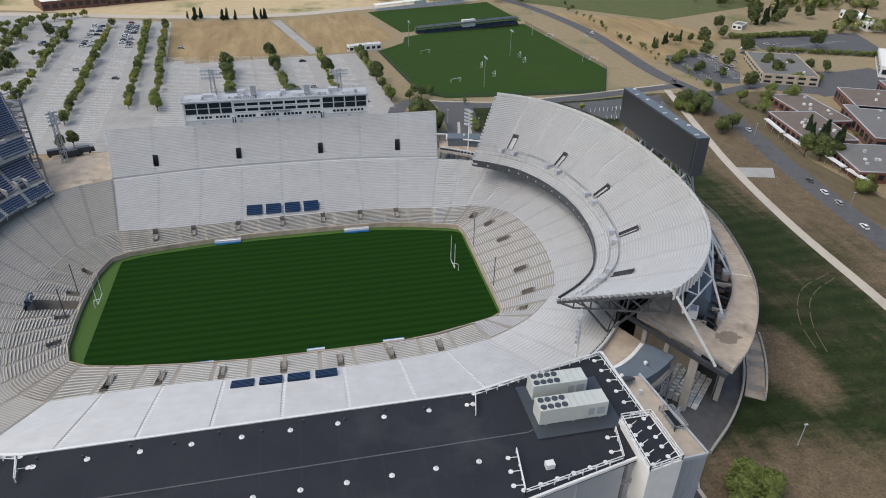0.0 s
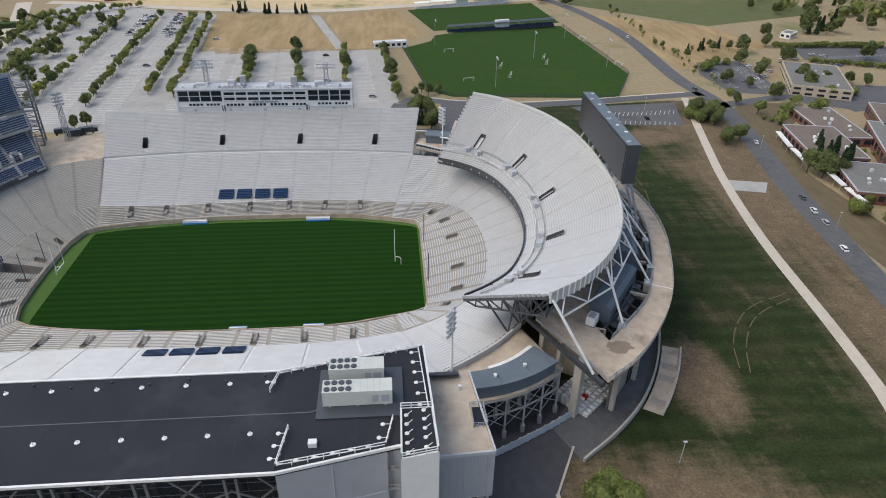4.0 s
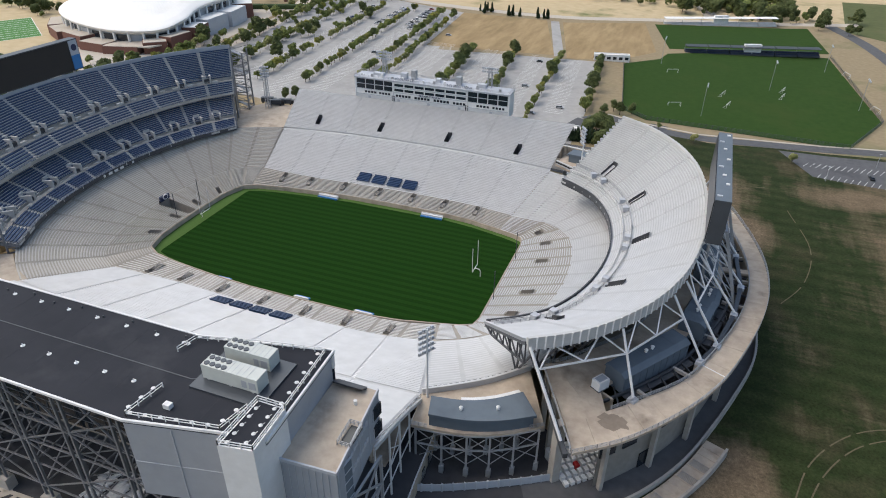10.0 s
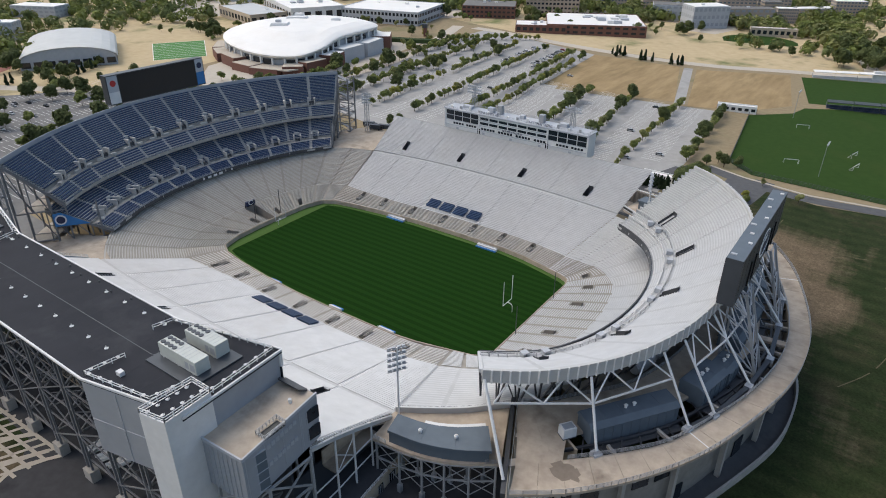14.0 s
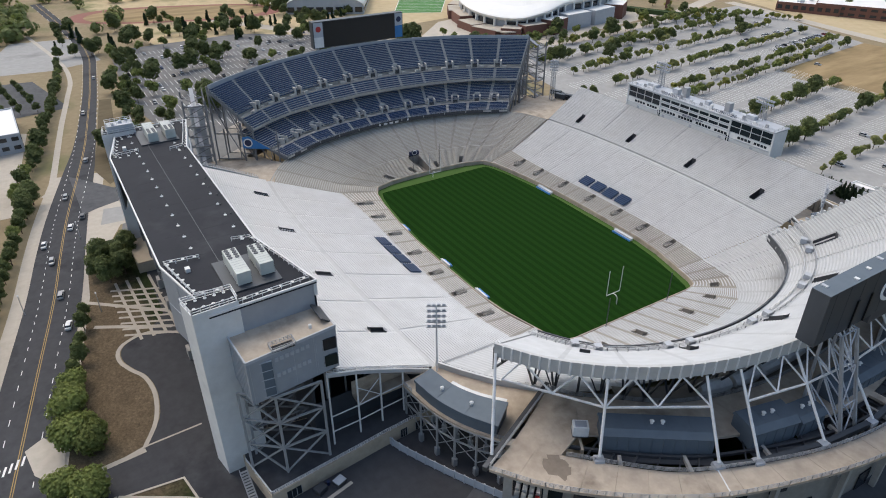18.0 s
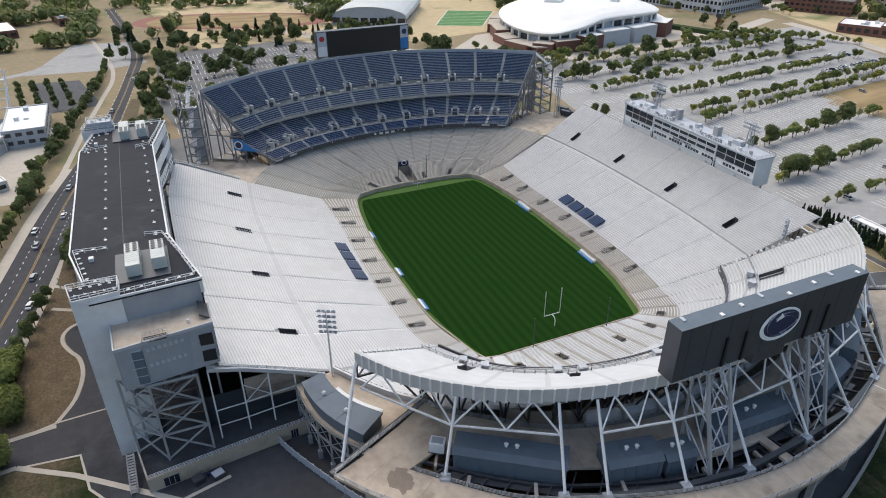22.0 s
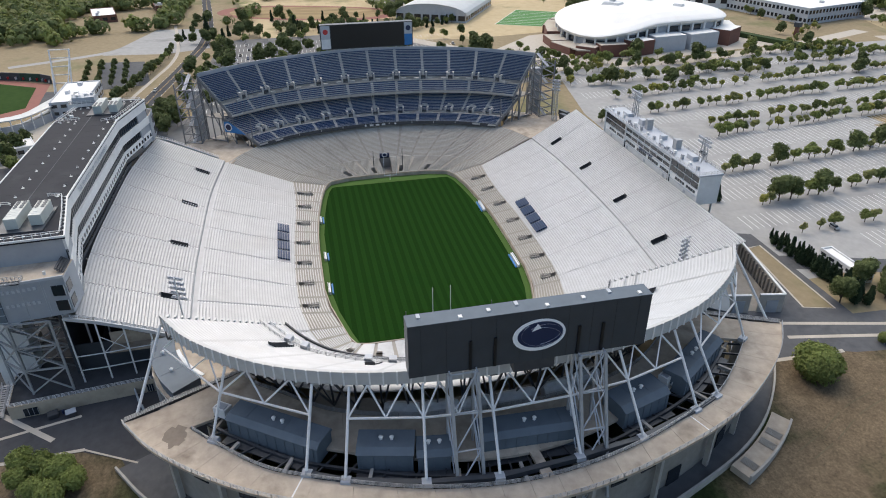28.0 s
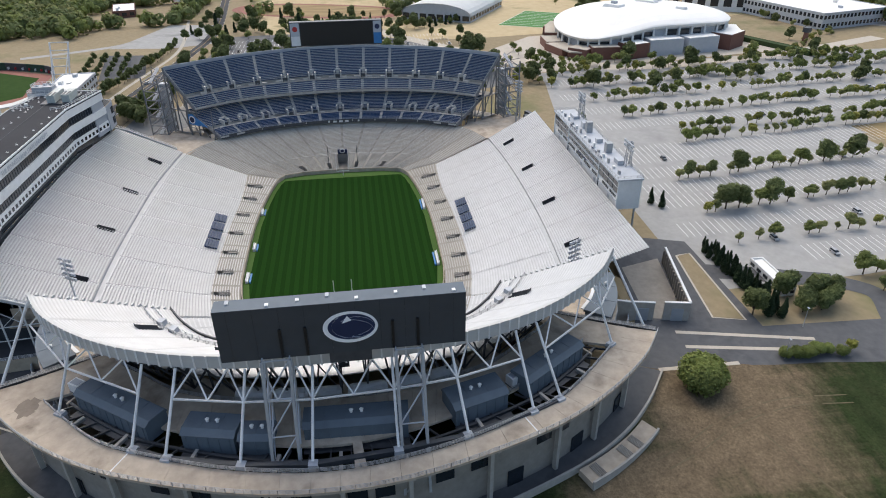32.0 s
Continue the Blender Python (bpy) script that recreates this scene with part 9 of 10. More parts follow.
# ---- trees ----
def make_tree(label, height, spread, leaves, lobes, trunk, clumps, seed, kind="round", leaf=0.62):
    """A tapered trunk with limbs and a crown of many small leaf clumps; built at the origin."""
    rnd = random.Random(seed)
    wood, crown = Soup(), Soup()
    lean = rnd.uniform(-0.3, 0.3)
    bole = trunk
    rings = [(0, 0.03), (bole * 0.5, 0.024), (bole, 0.02), (height * 0.7, 0.009)]
    for (h0, r0), (h1, r1) in zip(rings, rings[1:]):
        wood.ring([(lean * h0 / height + height * r0 * math.cos(a), height * r0 * math.sin(a), h0) for a in (math.pi / 3 * i for i in range(6))],
                  [(lean * h1 / height + height * r1 * math.cos(a), height * r1 * math.sin(a), h1) for a in (math.pi / 3 * i for i in range(6))], caps=False)
    centres = []
    for i in range(lobes):
        a = 2 * math.pi * i / lobes + rnd.uniform(-0.5, 0.5)
        if kind == "cone":
            f = i / max(1, lobes - 1)
            h, r, off = bole + (height - bole) * (0.1 + 0.85 * f), spread * (1.0 - 0.88 * f) * 0.62, spread * (1 - f) * 0.22
        else:
            h = bole + (height - bole) * rnd.uniform(0.25, 0.78)
            r, off = spread * rnd.uniform(0.34, 0.52), spread * rnd.uniform(0.2, 0.58) * (1.15 - 0.6 * h / height)
        c = Vector((off * math.cos(a), off * math.sin(a), h))
        centres.append((c, r))
        wood.beam((lean * 0.5, 0, bole * rnd.uniform(0.8, 1.1)), c, height * 0.014, sides=5)
    def leaf_pair(out, p, n, size):
        u = n.cross(Vector((0.3, 0.5, 0.8))).normalized()
        v = n.cross(u)
        tip = n * size * 0.3
        out.face(p - u * size - v * size * 0.3, p + v * size * 0.8 + tip, p + u * size * 0.9 - v * size * 0.2)
        out.face(p - v * size * 0.9, p + u * size * 0.5 + v * size * 0.5 - tip, p - u * size * 0.8 + v * size * 0.4)

    low = Soup()
    for c, r in centres:
        # a dense lumpy heart behind the outer leaves
        ball = bmesh.new()
        bmesh.ops.create_icosphere(ball, subdivisions=1, radius=r * 0.72)
        for f in ball.faces:
            pts = [c + Vector((v.co.x, v.co.y, v.co.z * 0.85)) * (0.85 + 0.3 * math.sin(v.co.x * 9 + v.co.y * 7)) for v in f.verts]
            crown.face(*pts)
            low.face(*pts)
        ball.free()
        count = clumps // lobes
        for k in range(count):
            d = Vector((rnd.gauss(0, 1), rnd.gauss(0, 1), rnd.gauss(0, 1))).normalized()
            p = c + Vector((d.x, d.y, d.z * 0.8)) * r * rnd.uniform(0.62, 1.1)
            if p.z < bole * 0.7:
                continue
            w = Vector((rnd.gauss(0, 1), rnd.gauss(0, 1), rnd.gauss(0, 0.6) + 0.3)).normalized()
            n = (d + w * 0.6).normalized()
            leaf_pair(crown, p, n, leaf * rnd.uniform(0.6, 1.25))
            if k % 5 == 0:
                leaf_pair(low, p, n, leaf * rnd.uniform(1.4, 2.1))
    tree = tagged(part("tree", wood, BARK), label, "tree", "trees of the grounds")
    part("crown", crown, leaves, tree)
    return tree, np.array(low.v).reshape(-1, 3, 3), leaves, bole, height


MADE = [
    make_tree("round broad-leaved tree with dark green leaves", 8.0, 3.6, LEAVES[0], 10, 1.6, 1500, 1, leaf=0.42),
    make_tree("round broad-leaved tree with mid-green leaves", 7.5, 3.4, LEAVES[1], 9, 1.6, 1400, 2, leaf=0.42),
    make_tree("small broad-leaved tree with pale green leaves", 6.0, 2.8, LEAVES[2], 8, 1.5, 1100, 3, leaf=0.38),
    make_tree("dark conical evergreen tree", 9.0, 2.6, LEAVES[3], 10, 0.5, 1600, 4, "cone", leaf=0.4),
    make_tree("small tree with yellowing leaves", 6.0, 2.8, LEAVES[4], 8, 1.6, 900, 5, leaf=0.4),
    make_tree("wide old tree with a dark full crown", 11.0, 5.6, LEAVES[0], 15, 2.0, 2600, 6, leaf=0.52),
    make_tree("low spreading bush with mid-green leaves", 4.6, 3.6, LEAVES[1], 17, 0.3, 4200, 7, leaf=0.28),
    make_tree("thin young tree with sparse pale leaves", 5.5, 2.2, LEAVES[2], 7, 1.6, 520, 8, leaf=0.36),
]
KINDS = [m[0] for m in MADE]
planted = [0] * len(KINDS)


far_trees = []


def plant(kind, x, y, size=1.0, z=None):
    if y > 236 or x < -122 or y < -164 or x > 262:
        far_trees.append((kind, x, y, size))
        return
    rnd = random.Random(int(x * 131 + y * 17 + kind))
    m = pose(x, y, (ground_z(x) if z is None else z) - 0.05, 0, 0, rnd.uniform(0, 360)) @ Matrix.Scale(size * rnd.uniform(0.88, 1.12), 4)
    if planted[kind] == 0:
        KINDS[kind].matrix_basis = m
    else:
        copy_thing_scaled(KINDS[kind], m)
    planted[kind] += 1


def copy_thing_scaled(ob, m):
    made = copy_thing(ob, Matrix.Identity(4))
    made.matrix_basis = m


rnd = random.Random(11)
# rows between the parking aisles
ROWS_OF_TREES = [((33, 146), (24, 286)), ((9, 146), (-8, 281)), ((-22, 148), (-37, 276)), ((-64, 172), (-86, 372)), ((-78, 176), (-98, 372)), ((-103, 150), (-124, 372)), ((-131, 146), (-152, 372)), ((-158, 140), (-182, 372)), ((-183, 138), (-205, 372)), ((60, 178), (51, 284))]
for (x0, y0), (x1, y1) in ROWS_OF_TREES:
    length = math.hypot(x1 - x0, y1 - y0)
    d = 0.0
    while d < length:
        f = d / length
        if rnd.random() < 0.95:
            plant(rnd.choice((0, 1, 1, 2, 2, 2, 4, 5 if x0 > -50 else 1, 7)), x0 + (x1 - x0) * f + rnd.uniform(-0.8, 0.8), y0 + (y1 - y0) * f + rnd.uniform(-1, 1), rnd.uniform(0.8, 1.15))
        d += rnd.choice((4.5, 5.0, 5.5, 6.0, 9.0))
# arena forecourt
for i in range(62):
    x, y = rnd.uniform(-255, -165), rnd.uniform(112, 330)
    if (x + 280) ** 2 / 92**2 + (y - 224) ** 2 / 92**2 > 1:
        plant(rnd.choice((1, 1, 2, 2, 7, 0)), x, y, rnd.uniform(0.7, 1.05))
for i in range(14):
    plant(rnd.choice((2, 4, 2)), -222 + rnd.uniform(-4, 4) - i * 4, 330 + i * 5 + rnd.uniform(-3, 3), 0.8)
for i in range(95):
    x, y = rnd.uniform(-222, -142), rnd.uniform(104, 345)
    if abs(x + 150) > 3 and (x + 287) ** 2 / 84**2 + (y - 233) ** 2 / 84**2 > 1:
        plant(rnd.choice((0, 1, 1, 2, 2, 4, 5)), x, y, rnd.uniform(0.75, 1.25))
for i in range(26):
    plant(rnd.choice((1, 2, 4)), -212 + i * 2.5 + rnd.uniform(-2, 2), 352 + i * 2.2 + rnd.uniform(-3, 3), rnd.uniform(0.7, 1.0))
for i in range(70):
    plant(rnd.choice((0, 1, 3, 5)), rnd.uniform(-420, -325), rnd.uniform(-128, 66), rnd.uniform(0.8, 1.3))
for i in range(60):
    plant(rnd.choice((0, 1, 2, 5)), rnd.uniform(-470, -352), rnd.uniform(60, 112) if i % 2 else rnd.uniform(212, 300), rnd.uniform(0.8, 1.3))
# car park behind the blue decks
for i in range(46):
    plant(rnd.choice((0, 5, 0, 5, 1)), rnd.uniform(-330, -158), rnd.uniform(-98, 100), rnd.uniform(0.95, 1.3))
for i in range(16):
    plant(rnd.choice((3, 0, 1)), -362 + rnd.uniform(-8, 8), -40 + i * 5, rnd.uniform(0.9, 1.4))
for i in range(12):
    plant(rnd.choice((0, 1, 3)), -345 - i * 3, 66 + i * 5, 0.9)
# avenue, far side and near side
for i in range(110):
    x, y = rnd.uniform(-150, 5), rnd.uniform(-232, -168)
    if not (-205 < x < -136 and -210 < y < -150):
        plant(rnd.choice((0, 0, 1, 5)), x, y, rnd.uniform(0.8, 1.15))
for i in range(58):
    x = 10 - i * 5.6
    y = float(np.interp(-x, [-r[0] for r in AVENUE_PLAN], [r[1] - r[2] / 2 for r in AVENUE_PLAN]))
    plant(rnd.choice((0, 0, 5, 0, 1)), x + rnd.uniform(-1, 1), y - (7.5 if x > -110 else 13.5) + rnd.uniform(-0.8, 0.8), rnd.uniform(0.75, 0.95))
    if x < -130:
        plant(rnd.choice((0, 0, 5, 1)), x + rnd.uniform(-3, 3), y + 22 + rnd.uniform(-2, 8), rnd.uniform(0.8, 1.15))
for x, y in ((-133, -111), (-147, -120), (-139, -102), (-158, -112), (-150, -106), (-128, -106), (-142, -112)):
    plant(5, x, y, rnd.uniform(1.0, 1.3))
for i in range(5):
    for j in range(4):
        plant(0, -222 - i * 13, -143 - j * 8 - i * 2, 0.8)
for x, y, k, sz in ((13, -151, 6, 1.5), (18, -152, 6, 1.5), (23, -152, 6, 1.6), (28, -153, 6, 1.5), (33, -153.5, 6, 1.6), (36, -149, 6, 1.5), (30, -150, 6, 1.3), (47, -157, 6, 1.5), (51, -151, 6, 1.6), (56, -155, 6, 1.4), (-13, -145.5, 0, 0.8), (-5, -147, 0, 0.8), (2, -148, 0, 0.85), (8, -150, 0, 0.8), (-20, -144.5, 0, 0.6), (-46, -136, 5, 0.9), (-45, -131, 5, 0.95), (-50, -127, 5, 0.9), (-35, -135, 5, 0.85), (-41, -138, 5, 0.85), (-38, -130, 5, 0.9)):
    plant(k, x, y, sz)
# corner lawn by the tower
for x, y, sz in ((97, -100, 1.3), (100.5, -97, 1.2), (94, -105, 1.3), (92, -110, 1.2), (97, -110, 1.1), (104, -101, 1.2), (101, -105, 1.2)):
    plant(6, x, y, sz)
# open end, press-box side
for x, y, sz in ((101, 97, 1.5), (104, 100, 1.4), (107, 96.5, 1.4), (104, 94, 1.4), (100.5, 101, 1.2), (104, 97, 1.6)):
    plant(6, x, y, sz * 1.05)
for i in range(7):
    plant(rnd.choice((6, 4)), 97 + rnd.uniform(-1, 1), 126 + i * 3.4, 0.75)
for i in range(24):
    f = i / 23
    plant(3, 35 + 42 * f + rnd.uniform(-0.6, 0.6), 131 + 2.5 * f + rnd.uniform(-1.2, 1.2), 0.62 + 0.2 * f)
    plant(3, 37 + 42 * f + rnd.uniform(-0.6, 0.6), 134 + 2.5 * f + rnd.uniform(-1.2, 1.2), 0.6 + 0.2 * f)
for i in range(11):
    plant(5, 68 + rnd.uniform(-3, 9), 141 + i * 1.7 + rnd.uniform(-2, 2), 0.75)
for x, y, k in ((-2, 127, 3), (2, 130, 3), (-96, 122, 0), (-92, 126, 0), (76, 128, 5), (70, 178, 0), (74, 186, 0), (78, 182, 0), (84, 186, 0), (118, 156, 2), (100, 168, 7), (163, 150, 2)):
    plant(k, x, y, 0.9)
# road behind the open end
for x, y, k, sz in ((226, 140, 5, 0.8), (230, 134, 5, 0.8), (234, 140, 5, 0.75), (233, 112, 5, 0.8), (262, 150, 1, 1.2), (266, 132, 1, 1.2), (258, 168, 5, 0.7), (262, 70, 3, 1.5), (266, 74, 3, 1.4), (258, 66, 5, 0.8), (254, 40, 6, 1.0), (256, 20, 5, 0.9), (262, 8, 5, 1.0), (270, 210, 5, 0.7), (276, 216, 5, 0.7), (282, 200, 5, 0.7), (320, 210, 5, 0.8), (326, 216, 5, 0.9), (300, 250, 5, 1.0), (345, 300, 5, 1.0), (300, 300, 0, 0.8), (270, 270, 0, 0.9), (262, 275, 2, 1.0), (280, 285, 7, 1.0), (290, 290, 3, 1.0), (225, 455, 0, 1.2), (400, 260, 5, 1.2), (410, 340, 3, 1.4), (420, 350, 3, 1.4), (430, 345, 5, 1.2), (360, 330, 5, 1.0)):
    plant(k, x, y, sz)
for i in range(26):
    plant(rnd.choice((3, 5, 0)), rnd.uniform(400, 560), rnd.uniform(330, 520), 1.2)
for x, y, k, sz in ((220, 145, 6, 1.4), (228, 148, 6, 1.5), (234, 146, 6, 1.5), (224, 140, 6, 1.4), (228, 112, 0, 1.1), (224, 110, 0, 1.0), (292, 184, 0, 0.9), (289, 160, 1, 1.2), (303, 157, 6, 1.3), (296, 153, 6, 1.2), (258, 78, 3, 1.6), (262, 72, 3, 1.5), (254, 72, 3, 1.4), (264, 82, 3, 1.6), (258, 68, 6, 1.4), (246, 30, 5, 0.6), (283, 252, 6, 1.1), (290, 250, 6, 1.1), (262, 184, 6, 1.0), (316, 246, 6, 1.2), (344, 262, 5, 0.8), (352, 206, 5, 0.8), (360, 200, 5, 0.8), (336, 206, 5, 0.8)):
    plant(k, x, y, sz)
for x, y, k, sz in ((285, 174, 5, 1.0), (276, 146, 1, 1.2), (293, 147, 1, 1.2), (262, 92, 3, 1.6), (246, 72, 0, 1.4), (258, 84, 3, 1.5), (250, 66, 5, 1.1), (223, 146, 5, 1.0), (232, 144, 5, 1.0), (223, 106, 5, 0.85), (247, 12, 5, 1.4), (262, 30, 5, 1.3), (243, 32, 6, 1.2), (335, 256, 5, 1.0), (318, 284, 5, 1.1), (287, 288, 3, 0.9), (275, 281, 3, 0.8), (297, 287, 0, 0.9), (305, 295, 3, 1.0), (311, 290, 0, 0.9), (400, 343, 5, 1.3), (444, 372, 3, 1.6), (471, 312, 5, 1.5), (480, 322, 5, 1.4), (490, 318, 3, 1.5), (246, -2, 2, 1.3), (317, 193, 5, 1.0), (322, 178, 6, 1.4), (340, 182, 6, 1.2), (300, 222, 5, 0.9), (268, 236, 6, 1.4), (273, 240, 6, 1.3), (258, -20, 5, 1.2), (266, -36, 5, 1.3)):
    plant(k, x, y, sz)
for i in range(26):
    plant(6, 352 + i * 3.4, 298 + rnd.uniform(-1.5, 1.5) - i * 0.1, 0.9)
    plant(6, 356 + i * 3.4, 256 - i * 1.2 + rnd.uniform(-1.5, 1.5), 0.8)
for i in range(30):
    plant(rnd.choice((0, 1, 2, 7)), 258 + rnd.uniform(0, 10), 195 + i * 8.5, rnd.uniform(0.5, 0.8))
for i in range(16):
    plant(6, 262 + i * 2.4, 142 - i * 4.3 + rnd.uniform(-1, 1), 0.5)
# between the fields and the town
for i in range(14):
    plant(3, -70 + rnd.uniform(-8, 8) + (i % 3) * 28, 396 + rnd.uniform(-4, 6), rnd.uniform(0.7, 1.0))
for i in range(44):
    plant(rnd.choice((5, 5, 0)), rnd.uniform(86, 190), rnd.uniform(478, 590), rnd.uniform(1.2, 1.6))
for i in range(34):
    plant(rnd.choice((5, 0, 5, 1)), rnd.uniform(60, 172), rnd.uniform(486, 610), rnd.uniform(0.9, 1.25))
for i in range(30):
    plant(rnd.choice((0, 1, 5, 2)), rnd.uniform(-240, 60), rnd.uniform(560, 660), rnd.uniform(0.8, 1.1))
def joined(name, chunks, material, label, category):
    """One mesh out of arrays of loose triangles."""
    co = np.concatenate(chunks).reshape(-1, 3)
    n = len(co)
    me = bpy.data.meshes.new(name)
    me.vertices.add(n)
    me.vertices.foreach_set("co", co.astype(np.float32).ravel())
    me.loops.add(n)
    me.loops.foreach_set("vertex_index", np.arange(n, dtype=np.int32))
    me.polygons.add(n // 3)
    me.polygons.foreach_set("loop_start", np.arange(0, n, 3, dtype=np.int32))
    me.update()
    me.validate()
    me.materials.append(material)
    return tagged(new(name, me), label, category, kind="stuff")


def trunk_prism(x, y, z, h, r):
    a = [(x + r * math.cos(2.1 * i), y + r * math.sin(2.1 * i)) for i in range(3)]
    return np.array([[(*a[i], z), (*a[(i + 1) % 3], z), (x, y, z + h)] for i in range(3)])


for i in range(60):
    plant(rnd.choice((0, 1, 2, 5, 1)), rnd.uniform(-420, -250), rnd.uniform(330, 520) if i % 2 else rnd.uniform(440, 540), rnd.uniform(0.8, 1.2))
for i in range(70):
    x = rnd.uniform(-240, 240)
    plant(rnd.choice((0, 1, 5, 2)), x, 505 + rnd.uniform(0, 60) - 0.2 * abs(x), rnd.uniform(0.7, 1.2))
for i in range(50):
    plant(rnd.choice((0, 5, 1, 5)), rnd.uniform(-345, -155), rnd.uniform(-110, 110), rnd.uniform(1.0, 1.4))
# the farther trees, joined by their leaves
far = {}
for kind, x, y, size in far_trees:
    low, leaves, bole, height = MADE[kind][1:]
    turn, k = rnd.uniform(0, 6.28), size * rnd.uniform(0.88, 1.12)
    c, sn = math.cos(turn), math.sin(turn)
    co = low * k
    far.setdefault(leaves, []).append(np.stack([co[..., 0] * c - co[..., 1] * sn + x, co[..., 0] * sn + co[..., 1] * c + y, co[..., 2] + ground_z(x) - 0.05], -1))
    far.setdefault(BARK, []).append(trunk_prism(x, y, ground_z(x) - 0.1, height * k * 0.6, 0.16))
for material, chunks in far.items():
    joined("far_trees", chunks, material, "farther trees of the car parks and streets", "trees")
# distant woods and street trees, joined
rnd = random.Random(21)
gen = np.random.default_rng(21)
woods = {}


def wood_tree(x, y, h, r, tone):
    n = 70
    d = gen.normal(size=(n, 3))
    d /= np.linalg.norm(d, axis=1, keepdims=True)
    lump = 1.0 + 0.22 * np.sin(d[:, :1] * 5 + x) + 0.18 * np.sin(d[:, 1:2] * 6 + y)
    p = d * lump * np.array([r, r, h * 0.42]) * gen.uniform(0.8, 1.05, (n, 1)) + np.array([x, y, ground_z(x) + h * 0.55])
    u = np.cross(d, [0.3, 0.5, 0.8])
    u /= np.linalg.norm(u, axis=1, keepdims=True)
    v = np.cross(d, u)
    q = r * 0.3 * gen.uniform(0.7, 1.4, (n, 1))
    a = np.stack([p - u * q - v * q * 0.4, p + v * q + d * q * 0.35, p + u * q - v * q * 0.3], 1)
    b = np.stack([p - v * q, p + u * q * 0.8 + v * q * 0.6, p - u * q * 0.9 + v * q * 0.3 + d * q * 0.3], 1)
    woods.setdefault(tone, []).append(np.concatenate([a, b]))


AREAS = [(420, -340, 90, 590, 720), (520, -900, -300, 490, 800), (170, -700, -395, 20, 330), (560, -740, 60, 600, 900), (420, -720, 70, 500, 640), (260, -560, -360, 430, 620), (130, -740, -400, -110, 130), (70, 72, 185, 512, 600), (1300, -1000, 200, 600, 1150), (420, -1000, -460, 90, 640), (420, -560, -352, -330, -205), (160, -520, -395, -205, -136), (150, 180, 420, 700, 1300), (220, -900, -560, -120, 90), (160, -760, -540, -420, -130), (90, 430, 620, 60, 330), (90, 430, 640, 380, 620)]
for number, x0, x1, y0, y1 in AREAS:
    for i in range(number):
        x, y = rnd.uniform(x0, x1), rnd.uniform(y0, y1)
        if -470 < x < -250 and 120 < y < 500 or -240 < x < 40 and 620 < y < 720 and i % 3:
            continue
        if -215 < x < 0 and 420 < y < 560 or -100 < x < 70 and 380 < y < 480 or -520 < x < -370 and -70 < y < 40 or -100 < x < 60 and 520 < y < 600:
            continue
        if -500 < x < -400 and -230 < y < -150 or -560 < x < -340 and -136 < y < -95 or x > -378 and y > -212 and y < 0 and x < -340:
            continue
        # farther trees take lighter leaf tones to imitate haze and distant sun
        wood_tree(x, y, rnd.uniform(8, 14), rnd.uniform(3.6, 6.4), LEAVES[0] if rnd.random() < (0.5 if y < 300 else 0.2) else LEAVES[1 + (rnd.random() < 0.35)])
for tone, chunks in woods.items():
    joined("far_woods", chunks, tone, "distant dark green woods and street trees", "woods")

# ---- markings and cars ----
bays = []
for k, x in enumerate((46, 21, -2, -14, -30, -46, -56, -90, -114, -140, -168)):
    for i in range(90):
        y = 130 + i * 2.75
        if y > (280 if x > -60 else 380):
            break
        if x > 40 and y < 168:
            continue
        sx = x - 0.085 * (y - 140)
        bays.append(((sx - 5.2, y), (sx + 5.2, y)))
stripes("bay_line", bays, 0.24, LINE, 0.1, "white parking bay lines")
bays = []
for k in range(11):
    for i in range(62):
        x, y = -160 - k * 16, -92 + i * 2.9
        if x < -335:
            break
        bays.append(((x - 4.8, y), (x + 4.8, y)))
stripes("bay_line", bays, 0.24, LINE, 0.1, "white parking bay lines")
stripes("bay_line", [((173 + i * 2.7, 137.5 - i * 0.2), (175 + i * 2.7, 142.5 - i * 0.2)) for i in range(14)] + [((168 + i * 2.7, 149 + i * 0.2), (171 + i * 2.7, 155 + i * 0.2)) for i in range(18)], 0.17, LINE, 0.14, "white parking bay lines")
stripes("bay_line", [((270 + 0.1 * i, 200 + i * 2.7), (275 + 0.1 * i, 199 + i * 2.7)) for i in range(20)] + [((288 + 0.2 * i, 196 + i * 2.7), (298 + 0.2 * i, 194.5 + i * 2.7)) for i in range(22)] + [((360 + i * 2.7, 262 + i * 0.4), (361 + i * 2.7, 267 + i * 0.4)) for i in range(30)], 0.2, LINE, 0.14, "white parking bay lines")
mid, dash = [], []
for off, out in ((0.25, mid), (-0.25, mid), (4.1, dash), (-4.1, dash)):
    pts = [spline(AVENUE, i / 4) for i in range((len(AVENUE) - 1) * 4 + 1)]
    for i, (a, b) in enumerate(zip(pts, pts[1:])):
        d = Vector(b - a).normalized()
        n = Vector((-d.y, d.x)) * off
        if out is mid or i % 3 == 0:
            out.append(((a[0] + n.x, a[1] + n.y), (b[0] + n.x, b[1] + n.y)))
stripes("centre_line", mid, 0.2, YELLOW, 0.16, "double yellow centre line")
stripes("lane_dash", dash, 0.2, LINE, 0.16, "white lane dashes")
stripes("road_edge", [((72, 180), (90, 174)), ((90, 174), (120, 170)), ((120, 170), (160, 177)), ((160, 177), (200, 185)), ((200, 185), (236, 191))], 1.6, PAVING, 0.16, "pale footway along the access road")
stripes("crossing_bar", [((51 + i * 0.9, -176.5 - i * 0.2), (52.6 + i * 0.9, -174.0 - i * 0.2)) for i in range(8)], 0.5, LINE, 0.17, "white zebra crossing bars")
